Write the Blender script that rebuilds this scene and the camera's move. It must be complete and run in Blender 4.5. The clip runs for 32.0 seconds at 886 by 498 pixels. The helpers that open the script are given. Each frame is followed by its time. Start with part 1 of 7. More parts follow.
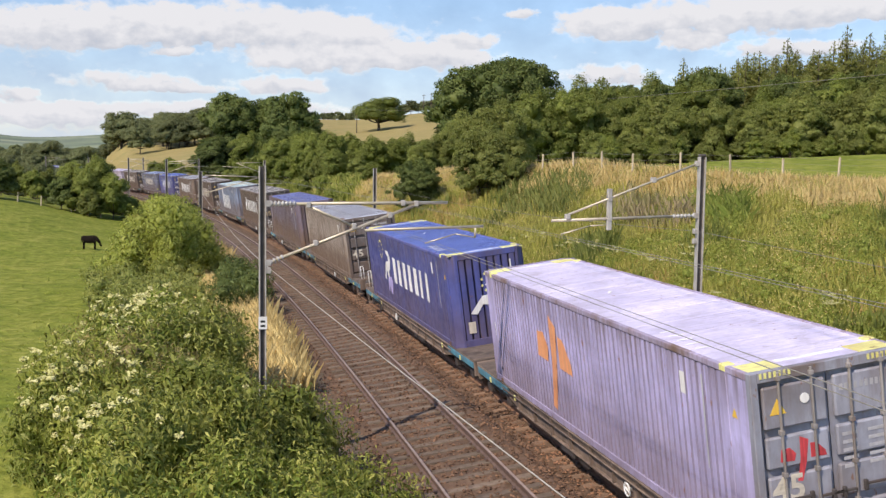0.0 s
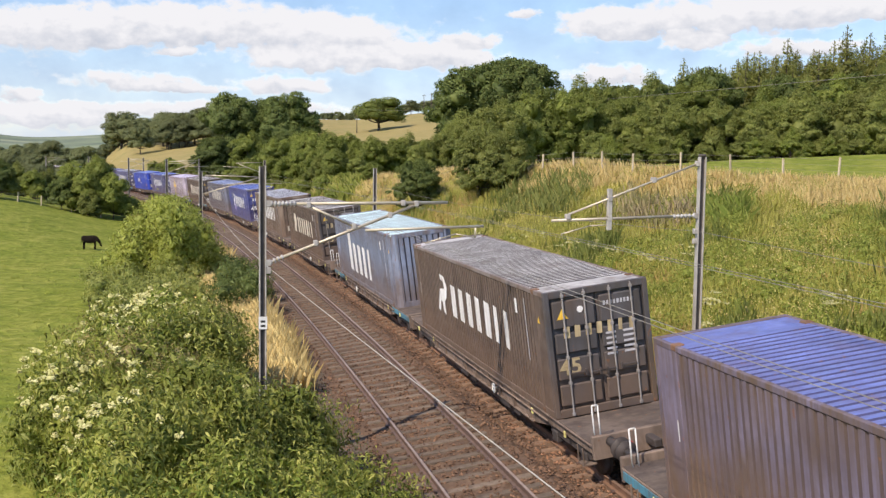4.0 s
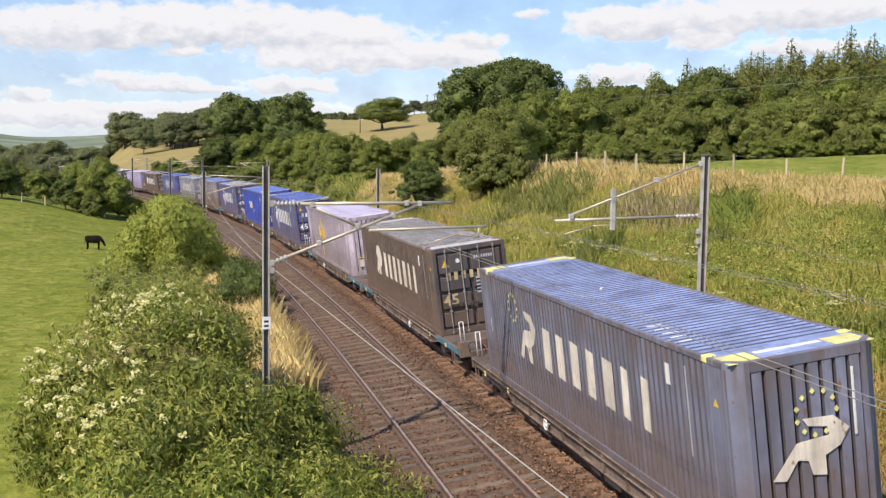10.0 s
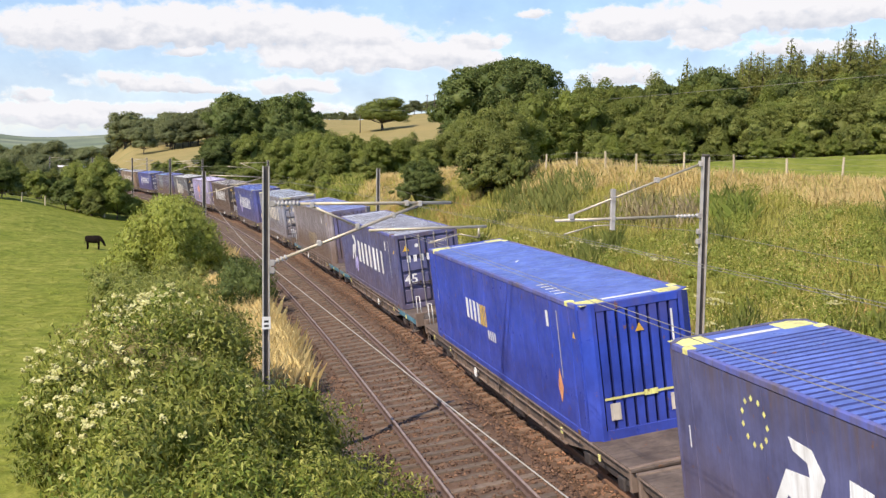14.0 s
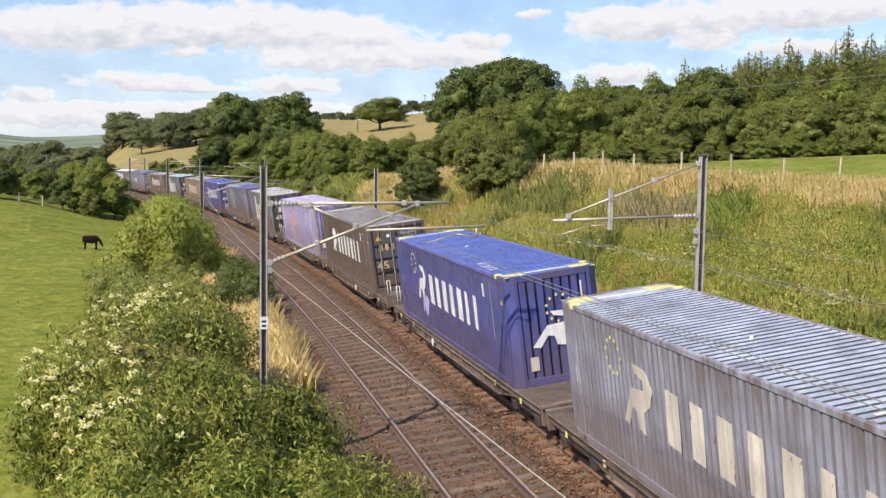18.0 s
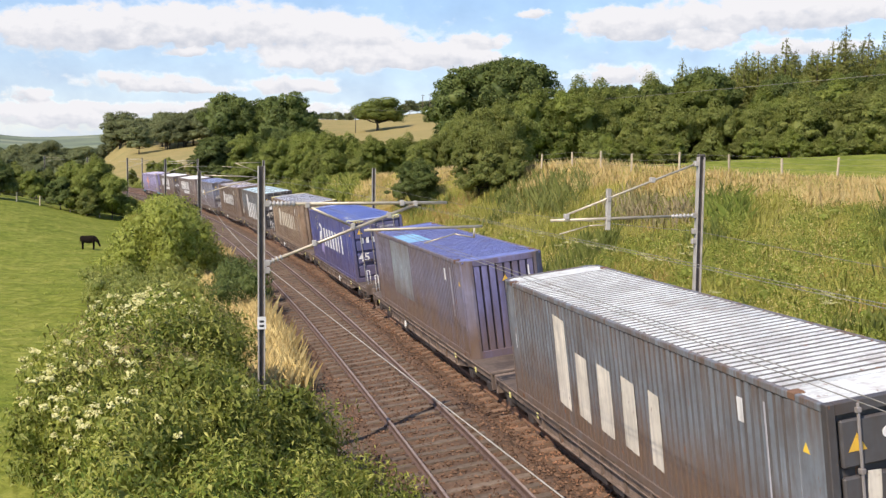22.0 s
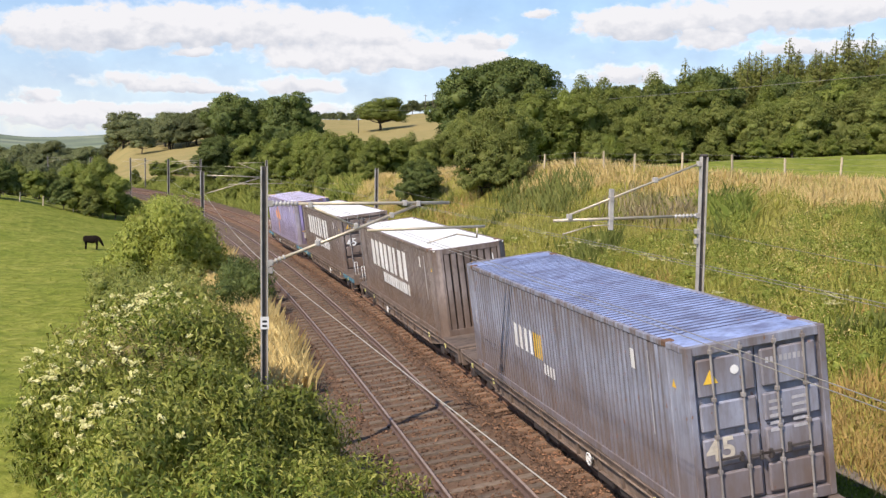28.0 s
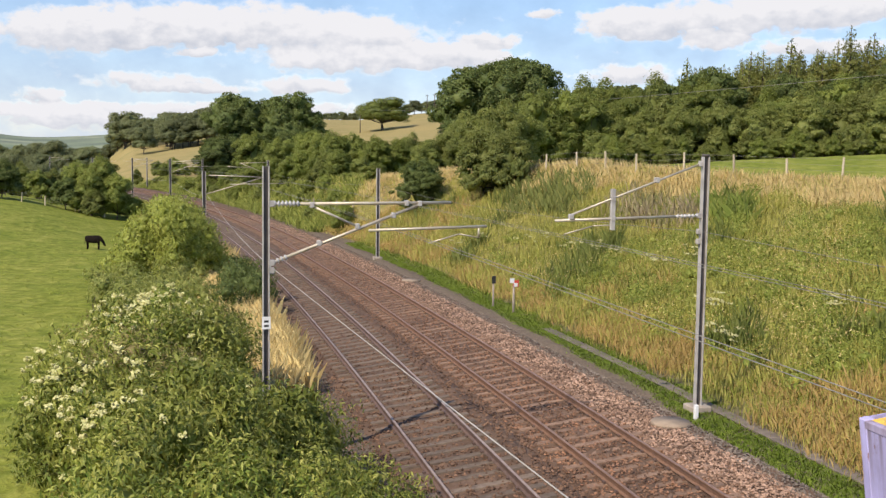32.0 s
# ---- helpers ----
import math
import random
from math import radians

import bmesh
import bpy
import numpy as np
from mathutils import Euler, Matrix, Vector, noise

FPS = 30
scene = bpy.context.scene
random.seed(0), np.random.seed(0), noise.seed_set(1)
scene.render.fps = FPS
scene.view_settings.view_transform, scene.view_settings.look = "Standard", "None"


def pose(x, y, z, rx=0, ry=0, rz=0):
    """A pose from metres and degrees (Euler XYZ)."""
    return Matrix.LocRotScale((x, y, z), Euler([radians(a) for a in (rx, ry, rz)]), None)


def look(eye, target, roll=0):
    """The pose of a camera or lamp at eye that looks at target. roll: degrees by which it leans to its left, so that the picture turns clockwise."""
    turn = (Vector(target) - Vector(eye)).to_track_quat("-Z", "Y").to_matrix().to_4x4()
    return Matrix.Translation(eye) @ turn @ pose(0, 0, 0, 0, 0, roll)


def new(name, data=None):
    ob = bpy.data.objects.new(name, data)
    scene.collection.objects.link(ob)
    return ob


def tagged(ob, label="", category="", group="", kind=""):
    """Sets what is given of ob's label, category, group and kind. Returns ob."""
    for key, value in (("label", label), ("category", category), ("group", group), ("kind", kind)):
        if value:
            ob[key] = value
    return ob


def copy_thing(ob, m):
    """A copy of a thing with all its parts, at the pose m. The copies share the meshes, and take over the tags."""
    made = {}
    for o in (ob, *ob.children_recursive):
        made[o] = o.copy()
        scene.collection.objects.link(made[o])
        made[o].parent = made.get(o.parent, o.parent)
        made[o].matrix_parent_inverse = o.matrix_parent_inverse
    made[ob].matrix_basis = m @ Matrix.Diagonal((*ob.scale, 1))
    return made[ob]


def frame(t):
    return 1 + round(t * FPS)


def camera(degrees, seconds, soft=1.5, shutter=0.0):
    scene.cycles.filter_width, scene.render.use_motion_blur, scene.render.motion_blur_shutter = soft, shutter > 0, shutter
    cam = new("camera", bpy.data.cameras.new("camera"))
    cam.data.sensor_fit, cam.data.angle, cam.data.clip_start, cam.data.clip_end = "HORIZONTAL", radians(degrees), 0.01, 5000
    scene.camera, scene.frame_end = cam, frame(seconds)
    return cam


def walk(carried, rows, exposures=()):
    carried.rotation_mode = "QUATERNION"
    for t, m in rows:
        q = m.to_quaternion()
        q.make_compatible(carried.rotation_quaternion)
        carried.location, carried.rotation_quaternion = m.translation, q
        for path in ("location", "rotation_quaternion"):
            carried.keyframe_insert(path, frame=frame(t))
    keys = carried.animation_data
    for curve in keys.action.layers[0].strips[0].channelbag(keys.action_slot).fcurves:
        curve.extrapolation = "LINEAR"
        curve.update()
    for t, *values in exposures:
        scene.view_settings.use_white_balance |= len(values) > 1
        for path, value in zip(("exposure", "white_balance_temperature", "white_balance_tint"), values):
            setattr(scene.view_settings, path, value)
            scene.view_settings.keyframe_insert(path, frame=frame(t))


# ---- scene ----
cam = camera(46.2, 32.0, soft=1.4)
EYE = (0.0, 0.0, 6.55)
# seconds and the small sway of the view, in thousandths of a radian to the left
SWAY = [(0, -3.3), (0.5, -2.2), (1.5, -1.6), (3, -1.6), (3.5, -3.2), (4.5, -3.0), (5.5, -2.2), (6, -2.2), (6.5, -4.1), (7, -4.9),
        (7.5, -4.4), (8, -3.2), (9, -0.7), (10, 0.0), (11, 0.9), (12, 1.2), (13, 0.0), (14, 0.0), (14.5, -0.5), (15.5, -2.8),
        (16.5, -4.3), (17, -3.3), (18, -2.2), (19, -0.6), (20, 0.0), (21, 0.0), (21.5, -1.6), (22, -4.3), (22.5, -4.9),
        (23, -4.3), (23.5, -3.8), (24, -2.4), (25, -0.6), (25.5, -0.6), (26.5, -2.4), (27.5, -3.2), (28, -1.6), (29, 0.0),
        (30, 0.0), (30.5, -0.6), (31, -0.6), (32, 0.0)]
# seconds and the stops by which the clip's camera brightens its picture
LIGHTNESS = [(0, 0.26), (1, 0.40), (2, 0.40), (3, 0.40), (5, 0.30), (6, 0.15), (6.6, 0.40), (7, 0.45), (8, 0.50), (9, 0.50),
             (10, 0.40), (11, 0.40), (12, 0.40), (13, 0.40), (14, 0.45), (17, 0.50), (18, 0.40), (19, 0.40), (20, 0.45),
             (21, 0.23), (22, 0.40), (23, 0.46), (24, 0.43), (25, 0.40), (28, 0.40), (28.4, 0.35), (29, 0.05), (30, -0.05), (31, -0.05), (32, 0.35)]
PAN, TILT, ROLL = 12.47, 4.876, 0.77


def view(sway):
    a, t = radians(PAN) - sway * 1e-3, radians(TILT)
    return look(EYE, (EYE[0] + math.sin(a) * math.cos(t), EYE[1] + math.cos(a) * math.cos(t), EYE[2] - math.sin(t)), ROLL)


walk(cam, [(t, view(w)) for t, w in SWAY], exposures=[(t, e, 6550 + 300 * max(e, 0), 16.5) for t, e in LIGHTNESS])

# ---- daylight: a high sun behind the left shoulder, fair-weather sky ----
SUN_EL, SUN_X, SUN_Y = 44.0, -0.79, -0.61
world = bpy.data.worlds.new("sky")
scene.world = world
world.use_nodes = True
wn = world.node_tree.nodes
wn.clear()
w_out, w_bg, w_sky = wn.new("ShaderNodeOutputWorld"), wn.new("ShaderNodeBackground"), wn.new("ShaderNodeTexSky")
w_sky.sky_type, w_sky.sun_disc = "NISHITA", False
w_sky.sun_elevation, w_sky.sun_rotation = radians(SUN_EL), math.atan2(SUN_X, SUN_Y)
w_sky.altitude, w_sky.air_density, w_sky.dust_density, w_sky.ozone_density = 200, 1.0, 0.25, 2.6
w_bg.inputs["Strength"].default_value = 0.15
world.node_tree.links.new(w_sky.outputs[0], w_bg.inputs[0])
world.node_tree.links.new(w_bg.outputs[0], w_out.inputs[0])
sun = new("sun", bpy.data.lights.new("sun", "SUN"))
sun.data.energy, sun.data.angle, sun.data.color = 3.85, radians(0.55), (1.0, 0.915, 0.77)
ce = math.cos(radians(SUN_EL))
sun.matrix_world = look((SUN_X * ce * 50, SUN_Y * ce * 50, 60), (0, 0, 60 - 50 * math.sin(radians(SUN_EL))))


# ---- materials ----
def mat(name, c1, c2, scale=3.0, rough=0.7, metal=0.0, bump=0.15, fine=40.0, stain=None, stain_at=0.6, stain_scale=0.8, rand=0.0, island=0.0, stretch=None, spec=0.4):
    """Two tones mixed by noise, a finer grain for relief, and stains; rand: change of value from object to object."""
    m = bpy.data.materials.new(name)
    m.use_nodes = True
    n, k = m.node_tree.nodes, m.node_tree.links
    b = n["Principled BSDF"]
    b.inputs["Roughness"].default_value, b.inputs["Metallic"].default_value = rough, metal
    b.inputs["Specular IOR Level"].default_value = spec
    co = n.new("ShaderNodeTexCoord")
    src = co.outputs["Object"]
    if stretch:
        mp = n.new("ShaderNodeMapping")
        mp.inputs["Scale"].default_value = stretch
        k.new(src, mp.inputs["Vector"])
        src = mp.outputs[0]
    n1, n2 = n.new("ShaderNodeTexNoise"), n.new("ShaderNodeTexNoise")
    n1.inputs["Scale"].default_value, n1.inputs["Detail"].default_value = scale, 5
    n2.inputs["Scale"].default_value, n2.inputs["Detail"].default_value = fine, 3
    k.new(src, n1.inputs["Vector"])
    k.new(src, n2.inputs["Vector"])
    mix = n.new("ShaderNodeMix")
    mix.data_type = "RGBA"
    rp = n.new("ShaderNodeMapRange")
    rp.inputs[1].default_value, rp.inputs[2].default_value = 0.32, 0.68
    av = n.new("ShaderNodeMath")
    av.operation = "MULTIPLY_ADD"
    av.inputs[1].default_value, av.inputs[2].default_value = 0.35, -0.17
    k.new(n2.outputs[0], av.inputs[0])
    ad = n.new("ShaderNodeMath")
    k.new(n1.outputs[0], ad.inputs[0])
    k.new(av.outputs[0], ad.inputs[1])
    k.new(ad.outputs[0], rp.inputs[0])
    k.new(rp.outputs[0], mix.inputs[0])
    mix.inputs[6].default_value, mix.inputs[7].default_value = (*c1, 1), (*c2, 1)
    col = mix.outputs[2]
    if stain:
        n3 = n.new("ShaderNodeTexNoise")
        n3.inputs["Scale"].default_value, n3.inputs["Detail"].default_value = stain_scale, 6
        n3.inputs["Roughness"].default_value = 0.65
        k.new(src, n3.inputs["Vector"])
        r3 = n.new("ShaderNodeMapRange")
        r3.inputs[1].default_value, r3.inputs[2].default_value = stain_at - 0.07, stain_at + 0.12
        k.new(n3.outputs[0], r3.inputs[0])
        m3 = n.new("ShaderNodeMix")
        m3.data_type = "RGBA"
        m3.inputs[7].default_value = (*stain, 1)
        k.new(r3.outputs[0], m3.inputs[0])
        k.new(col, m3.inputs[6])
        col = m3.outputs[2]
    if rand or island:
        hv = n.new("ShaderNodeHueSaturation")
        mr = n.new("ShaderNodeMapRange")
        amp = rand or island
        mr.inputs[3].default_value, mr.inputs[4].default_value = 1 - amp, 1 + amp
        if rand:
            k.new(n.new("ShaderNodeObjectInfo").outputs["Random"], mr.inputs[0])
        else:
            k.new(n.new("ShaderNodeNewGeometry").outputs["Random Per Island"], mr.inputs[0])
        k.new(mr.outputs[0], hv.inputs["Value"])
        k.new(col, hv.inputs["Color"])
        col = hv.outputs[0]
    k.new(col, b.inputs["Base Color"])
    if bump:
        bp = n.new("ShaderNodeBump")
        bp.inputs["Strength"].default_value, bp.inputs["Distance"].default_value = bump, 0.02
        k.new(n2.outputs[0], bp.inputs["Height"])
        k.new(bp.outputs[0], b.inputs["Normal"])
    return m


def leaf_mat(name, c1, c2, c3, scale=0.35, through_light=0.25):
    """Leaves: tone by patch and by leaf, with light coming through them."""
    m = bpy.data.materials.new(name)
    m.use_nodes = True
    n, k = m.node_tree.nodes, m.node_tree.links
    b, out = n["Principled BSDF"], n["Material Output"]
    b.inputs["Roughness"].default_value, b.inputs["Specular IOR Level"].default_value = 0.55, 0.25
    co, n1 = n.new("ShaderNodeTexCoord"), n.new("ShaderNodeTexNoise")
    n1.inputs["Scale"].default_value, n1.inputs["Detail"].default_value = scale, 3
    k.new(co.outputs["Object"], n1.inputs["Vector"])
    ge = n.new("ShaderNodeNewGeometry")
    a, c = n.new("ShaderNodeMix"), n.new("ShaderNodeMix")
    a.data_type = c.data_type = "RGBA"
    rp = n.new("ShaderNodeMapRange")
    rp.inputs[1].default_value, rp.inputs[2].default_value = 0.35, 0.65
    k.new(n1.outputs[0], rp.inputs[0])
    k.new(rp.outputs[0], a.inputs[0])
    a.inputs[6].default_value, a.inputs[7].default_value = (*c1, 1), (*c2, 1)
    pw = n.new("ShaderNodeMath")
    pw.operation = "POWER"
    pw.inputs[1].default_value = 2.2
    k.new(ge.outputs["Random Per Island"], pw.inputs[0])
    k.new(pw.outputs[0], c.inputs[0])
    k.new(a.outputs[2], c.inputs[6])
    c.inputs[7].default_value = (*c3, 1)
    hv, mr = n.new("ShaderNodeHueSaturation"), n.new("ShaderNodeMapRange")
    mr.inputs[3].default_value, mr.inputs[4].default_value = 0.82, 1.18
    k.new(n.new("ShaderNodeObjectInfo").outputs["Random"], mr.inputs[0])
    k.new(mr.outputs[0], hv.inputs["Value"])
    k.new(c.outputs[2], hv.inputs["Color"])
    k.new(hv.outputs[0], b.inputs["Base Color"])
    tr, ms = n.new("ShaderNodeBsdfTranslucent"), n.new("ShaderNodeMixShader")
    k.new(hv.outputs[0], tr.inputs[0])
    ms.inputs[0].default_value = through_light
    k.new(b.outputs[0], ms.inputs[1])
    k.new(tr.outputs[0], ms.inputs[2])
    k.new(ms.outputs[0], out.inputs[0])
    return m


M_RAIL = mat("rail_steel", (0.20, 0.13, 0.10), (0.12, 0.08, 0.065), 6, 0.6, 0.2, 0.2)
M_RAILTOP = mat("rail_head_worn", (0.42, 0.33, 0.27), (0.30, 0.22, 0.18), 5, 0.55, 0.25, 0.05)
M_RAILRUST = mat("rail_head_brown", (0.30, 0.195, 0.14), (0.22, 0.14, 0.10), 5, 0.55, 0.2, 0.05)
M_RAIL_RED = mat("rail_steel_rusted", (0.25, 0.14, 0.085), (0.17, 0.095, 0.06), 6, 0.7, 0.1, 0.2)
M_SLEEPER_PALE = mat("sleeper_concrete_pale", (0.29, 0.185, 0.12), (0.18, 0.112, 0.072), 5, 0.9, 0, 0.3, 50, rand=0.22)
M_SLEEPER = mat("sleeper_concrete", (0.205, 0.155, 0.112), (0.13, 0.096, 0.068), 5, 0.9, 0, 0.3, 50, rand=0.22)
M_BALLAST = mat("ballast_brown", (0.165, 0.100, 0.060), (0.088, 0.053, 0.033), 1.2, 0.95, 0, 1.0, 18, stain=(0.17, 0.110, 0.076), stain_at=0.62, stain_scale=2.0)
M_STONE = mat("ballast_stone", (0.215, 0.122, 0.072), (0.115, 0.066, 0.041), 1.0, 0.9, 0, 0.3, 30, island=0.5)
M_STONE_PALE = mat("ballast_stone_pale", (0.40, 0.262, 0.178), (0.25, 0.155, 0.10), 1.0, 0.9, 0, 0.3, 30, island=0.48)
M_STONE_GREY = mat("cess_stone_grey", (0.24, 0.195, 0.15), (0.15, 0.12, 0.09), 1.0, 0.9, 0, 0.3, 30, island=0.35)
M_STONE_RED = mat("ballast_stone_red", (0.32, 0.165, 0.092), (0.19, 0.10, 0.058), 1.0, 0.9, 0, 0.3, 30, island=0.4)
M_GALV = mat("galvanised_steel", (0.50, 0.465, 0.42), (0.35, 0.32, 0.285), 3, 0.6, 0.15, 0.05)
M_MAST_DARK = mat("mast_steel_dark", (0.11, 0.095, 0.085), (0.07, 0.06, 0.055), 3, 0.7, 0.2, 0.1)
M_TUBE = mat("tube_pale", (0.62, 0.55, 0.42), (0.45, 0.38, 0.28), 4, 0.45, 0.4, 0.05)
M_WIRE = mat("wire_grey", (0.30, 0.28, 0.24), (0.22, 0.205, 0.175), 4, 0.7, 0.1, 0)
M_WIRE_BRIGHT = mat("wire_aluminium", (0.54, 0.50, 0.44), (0.42, 0.39, 0.34), 4, 0.55, 0.1, 0)
M_INSUL = mat("insulator_grey", (0.55, 0.53, 0.50), (0.42, 0.40, 0.38), 4, 0.35, 0, 0)
M_CONC = mat("concrete_weathered", (0.42, 0.35, 0.27), (0.29, 0.245, 0.19), 3, 0.9, 0, 0.3, 40)
M_LID = mat("chamber_lid", (0.36, 0.275, 0.19), (0.26, 0.20, 0.14), 3, 0.9, 0, 0.3, 40)
M_TROUGH = mat("trough_concrete_dirty", (0.22, 0.18, 0.135), (0.13, 0.105, 0.08), 3, 0.9, 0, 0.3, 40, rand=0.2)
M_BLACK = mat("rubber_black", (0.03, 0.028, 0.026), (0.02, 0.018, 0.017), 6, 0.7, 0, 0.05)
M_WHITE = mat("white_paint", (0.82, 0.81, 0.78), (0.68, 0.66, 0.62), 5, 0.5, 0, 0.02)
M_RED = mat("red_paint", (0.62, 0.07, 0.05), (0.5, 0.06, 0.04), 5, 0.5, 0, 0.02)
M_TIMBER = mat("fence_timber", (0.52, 0.44, 0.31), (0.38, 0.31, 0.21), 6, 0.85, 0, 0.2, 30, rand=0.25)
M_COW = mat("cow_hide_black", (0.010, 0.008, 0.007), (0.018, 0.013, 0.010), 6, 0.95, 0, 0.1, spec=0.05)
M_BARK = mat("bark", (0.12, 0.095, 0.07), (0.07, 0.055, 0.042), 4, 0.9, 0, 0.5, 25)
L_DARK = leaf_mat("leaves_dark_green", (0.088, 0.124, 0.034), (0.135, 0.178, 0.047), (0.245, 0.285, 0.088), through_light=0.45)
L_MID = leaf_mat("leaves_mid_green", (0.145, 0.192, 0.040), (0.216, 0.262, 0.057), (0.340, 0.368, 0.100), through_light=0.5)
L_LIGHT = leaf_mat("leaves_light_green", (0.172, 0.225, 0.042), (0.252, 0.302, 0.062), (0.385, 0.412, 0.118), through_light=0.5)
L_HAW = leaf_mat("hawthorn_leaves", (0.190, 0.240, 0.036), (0.300, 0.340, 0.062), (0.45, 0.46, 0.125), 0.5, 0.42)
L_ELDER = leaf_mat("elder_leaves", (0.165, 0.215, 0.032), (0.350, 0.380, 0.062), (0.64, 0.62, 0.17), 1.2, 0.38)
L_BRAMBLE = leaf_mat("bramble_leaves", (0.125, 0.185, 0.028), (0.245, 0.31, 0.045), (0.48, 0.51, 0.11), 0.9, 0.4)
L_BROWNED = leaf_mat("browned_docks", (0.24, 0.19, 0.075), (0.33, 0.27, 0.09), (0.44, 0.36, 0.14), 0.9, 0.35)
L_BUSH = leaf_mat("sunlit_bush_leaves", (0.26, 0.315, 0.045), (0.41, 0.45, 0.08), (0.60, 0.61, 0.16), 0.5, 0.45)
L_OLIVEBUSH = leaf_mat("olive_scrub_leaves", (0.20, 0.235, 0.05), (0.29, 0.31, 0.075), (0.42, 0.42, 0.13), 0.6, 0.4)
L_WEED = leaf_mat("nettle_leaves", (0.178, 0.236, 0.040), (0.290, 0.338, 0.060), (0.47, 0.485, 0.115), 0.5, 0.4)
# far trees: distance haze mixed into a paler, greyer leaf colour
L_FAR = leaf_mat("leaves_far_hazed", (0.16, 0.19, 0.08), (0.21, 0.24, 0.105), (0.30, 0.315, 0.155), 0.2, 0.45)
L_CONIFER = leaf_mat("needles_green", (0.165, 0.190, 0.046), (0.245, 0.262, 0.064), (0.36, 0.355, 0.10), through_light=0.5)
L_OLIVE = leaf_mat("leaves_olive", (0.165, 0.205, 0.046), (0.240, 0.275, 0.066), (0.370, 0.385, 0.12), through_light=0.48)
L_FLOWER = leaf_mat("elder_flower_cream", (0.56, 0.53, 0.24), (0.44, 0.44, 0.16), (0.70, 0.65, 0.34), 2.0, 0.2)
L_STRAW = leaf_mat("dry_grass_straw", (0.590, 0.432, 0.165), (0.725, 0.550, 0.230), (0.820, 0.680, 0.320), 0.5, 0.3)
L_GRASS = leaf_mat("tall_grass_green", (0.258, 0.288, 0.046), (0.40, 0.385, 0.078), (0.56, 0.50, 0.145), 0.22, 0.35)
L_LUSH = leaf_mat("lush_verge_green", (0.125, 0.195, 0.018), (0.175, 0.255, 0.026), (0.25, 0.325, 0.045), 0.8, 0.35)
L_TURF = leaf_mat("meadow_turf", (0.250, 0.305, 0.026), (0.330, 0.370, 0.042), (0.430, 0.440, 0.079), 0.3, 0.35)
L_RUST = leaf_mat("seeding_grass_rust", (0.430, 0.288, 0.090), (0.520, 0.352, 0.112), (0.610, 0.440, 0.160), 0.4, 0.3)
L_FERN = leaf_mat("reed_green", (0.195, 0.275, 0.042), (0.28, 0.35, 0.06), (0.42, 0.47, 0.115), 0.6, 0.45)
L_RUSH = leaf_mat("rush_green", (0.150, 0.195, 0.048), (0.22, 0.255, 0.062), (0.36, 0.37, 0.11), 0.6, 0.4)
L_PURPLE = leaf_mat("willowherb_purple", (0.29, 0.235, 0.14), (0.24, 0.25, 0.075), (0.38, 0.30, 0.18), 0.5, 0.25)


# ---- building helpers ----
def mesh_of(name, verts, faces, material=None, smooth=False, normals=None):
    """A mesh from arrays; faces is an array of equal polygons, or a list."""
    me = bpy.data.meshes.new(name)
    verts = np.asarray(verts, dtype=np.float32)
    if isinstance(faces, np.ndarray):
        c = faces.shape[1]
        me.vertices.add(len(verts))
        me.vertices.foreach_set("co", verts.ravel())
        me.loops.add(faces.size)
        me.loops.foreach_set("vertex_index", faces.astype(np.int32).ravel())
        me.polygons.add(len(faces))
        me.polygons.foreach_set("loop_start", np.arange(0, faces.size, c, dtype=np.int32))
        me.polygons.foreach_set("loop_total", np.full(len(faces), c, dtype=np.int32))
        me.update(calc_edges=True)
        me.validate()
    else:
        me.from_pydata([tuple(v) for v in verts.tolist()], [], faces)
    if material:
        me.materials.append(material)
    if smooth:
        me.polygons.foreach_set("use_smooth", [True] * len(me.polygons))
    elif normals is None:
        me.shade_flat()
    if normals is not None:
        me.polygons.foreach_set("use_smooth", [True] * len(me.polygons))
        me.normals_split_custom_set_from_vertices(np.asarray(normals, np.float32))
    return me


def bm_mesh(name, bm, material=None, smooth=False):
    me = bpy.data.meshes.new(name)
    bm.normal_update()
    bm.to_mesh(me)
    bm.free()
    if material:
        me.materials.append(material)
    if smooth:
        me.polygons.foreach_set("use_smooth", [True] * len(me.polygons))
    return me


def child(name, me, parent, m=None, label="", material=None):
    """A mesh object under a thing or a part; material: its own in place of the mesh's."""
    ob = new(name, me)
    ob.parent = parent
    if m is not None:
        ob.matrix_basis = m
    if label:
        ob["label"] = label
    if material:
        if not me.materials:
            me.materials.append(material)
        ob.material_slots[0].link = "OBJECT"
        ob.material_slots[0].material = material
    return ob


def thing(name, label, category, group="", m=None, kind=""):
    ob = new(name)
    ob.empty_display_size = 0.2
    if m is not None:
        ob.matrix_basis = m
    return tagged(ob, label, category, group, kind)


def box(bm, x0, x1, y0, y1, z0, z1, bevel=0.0):
    r = bmesh.ops.create_cube(bm, size=1.0, matrix=Matrix.LocRotScale(((x0 + x1) / 2, (y0 + y1) / 2, (z0 + z1) / 2), None, (x1 - x0, y1 - y0, z1 - z0)))
    if bevel:
        es = list({e for v in r["verts"] for e in v.link_edges})
        bmesh.ops.bevel(bm, geom=es, offset=bevel, segments=1, affect="EDGES")
    return r["verts"]


def boxes(name, rows, material=None, bevel=0.0):
    bm = bmesh.new()
    for r in rows:
        box(bm, *r, bevel)
    return bm_mesh(name, bm, material)


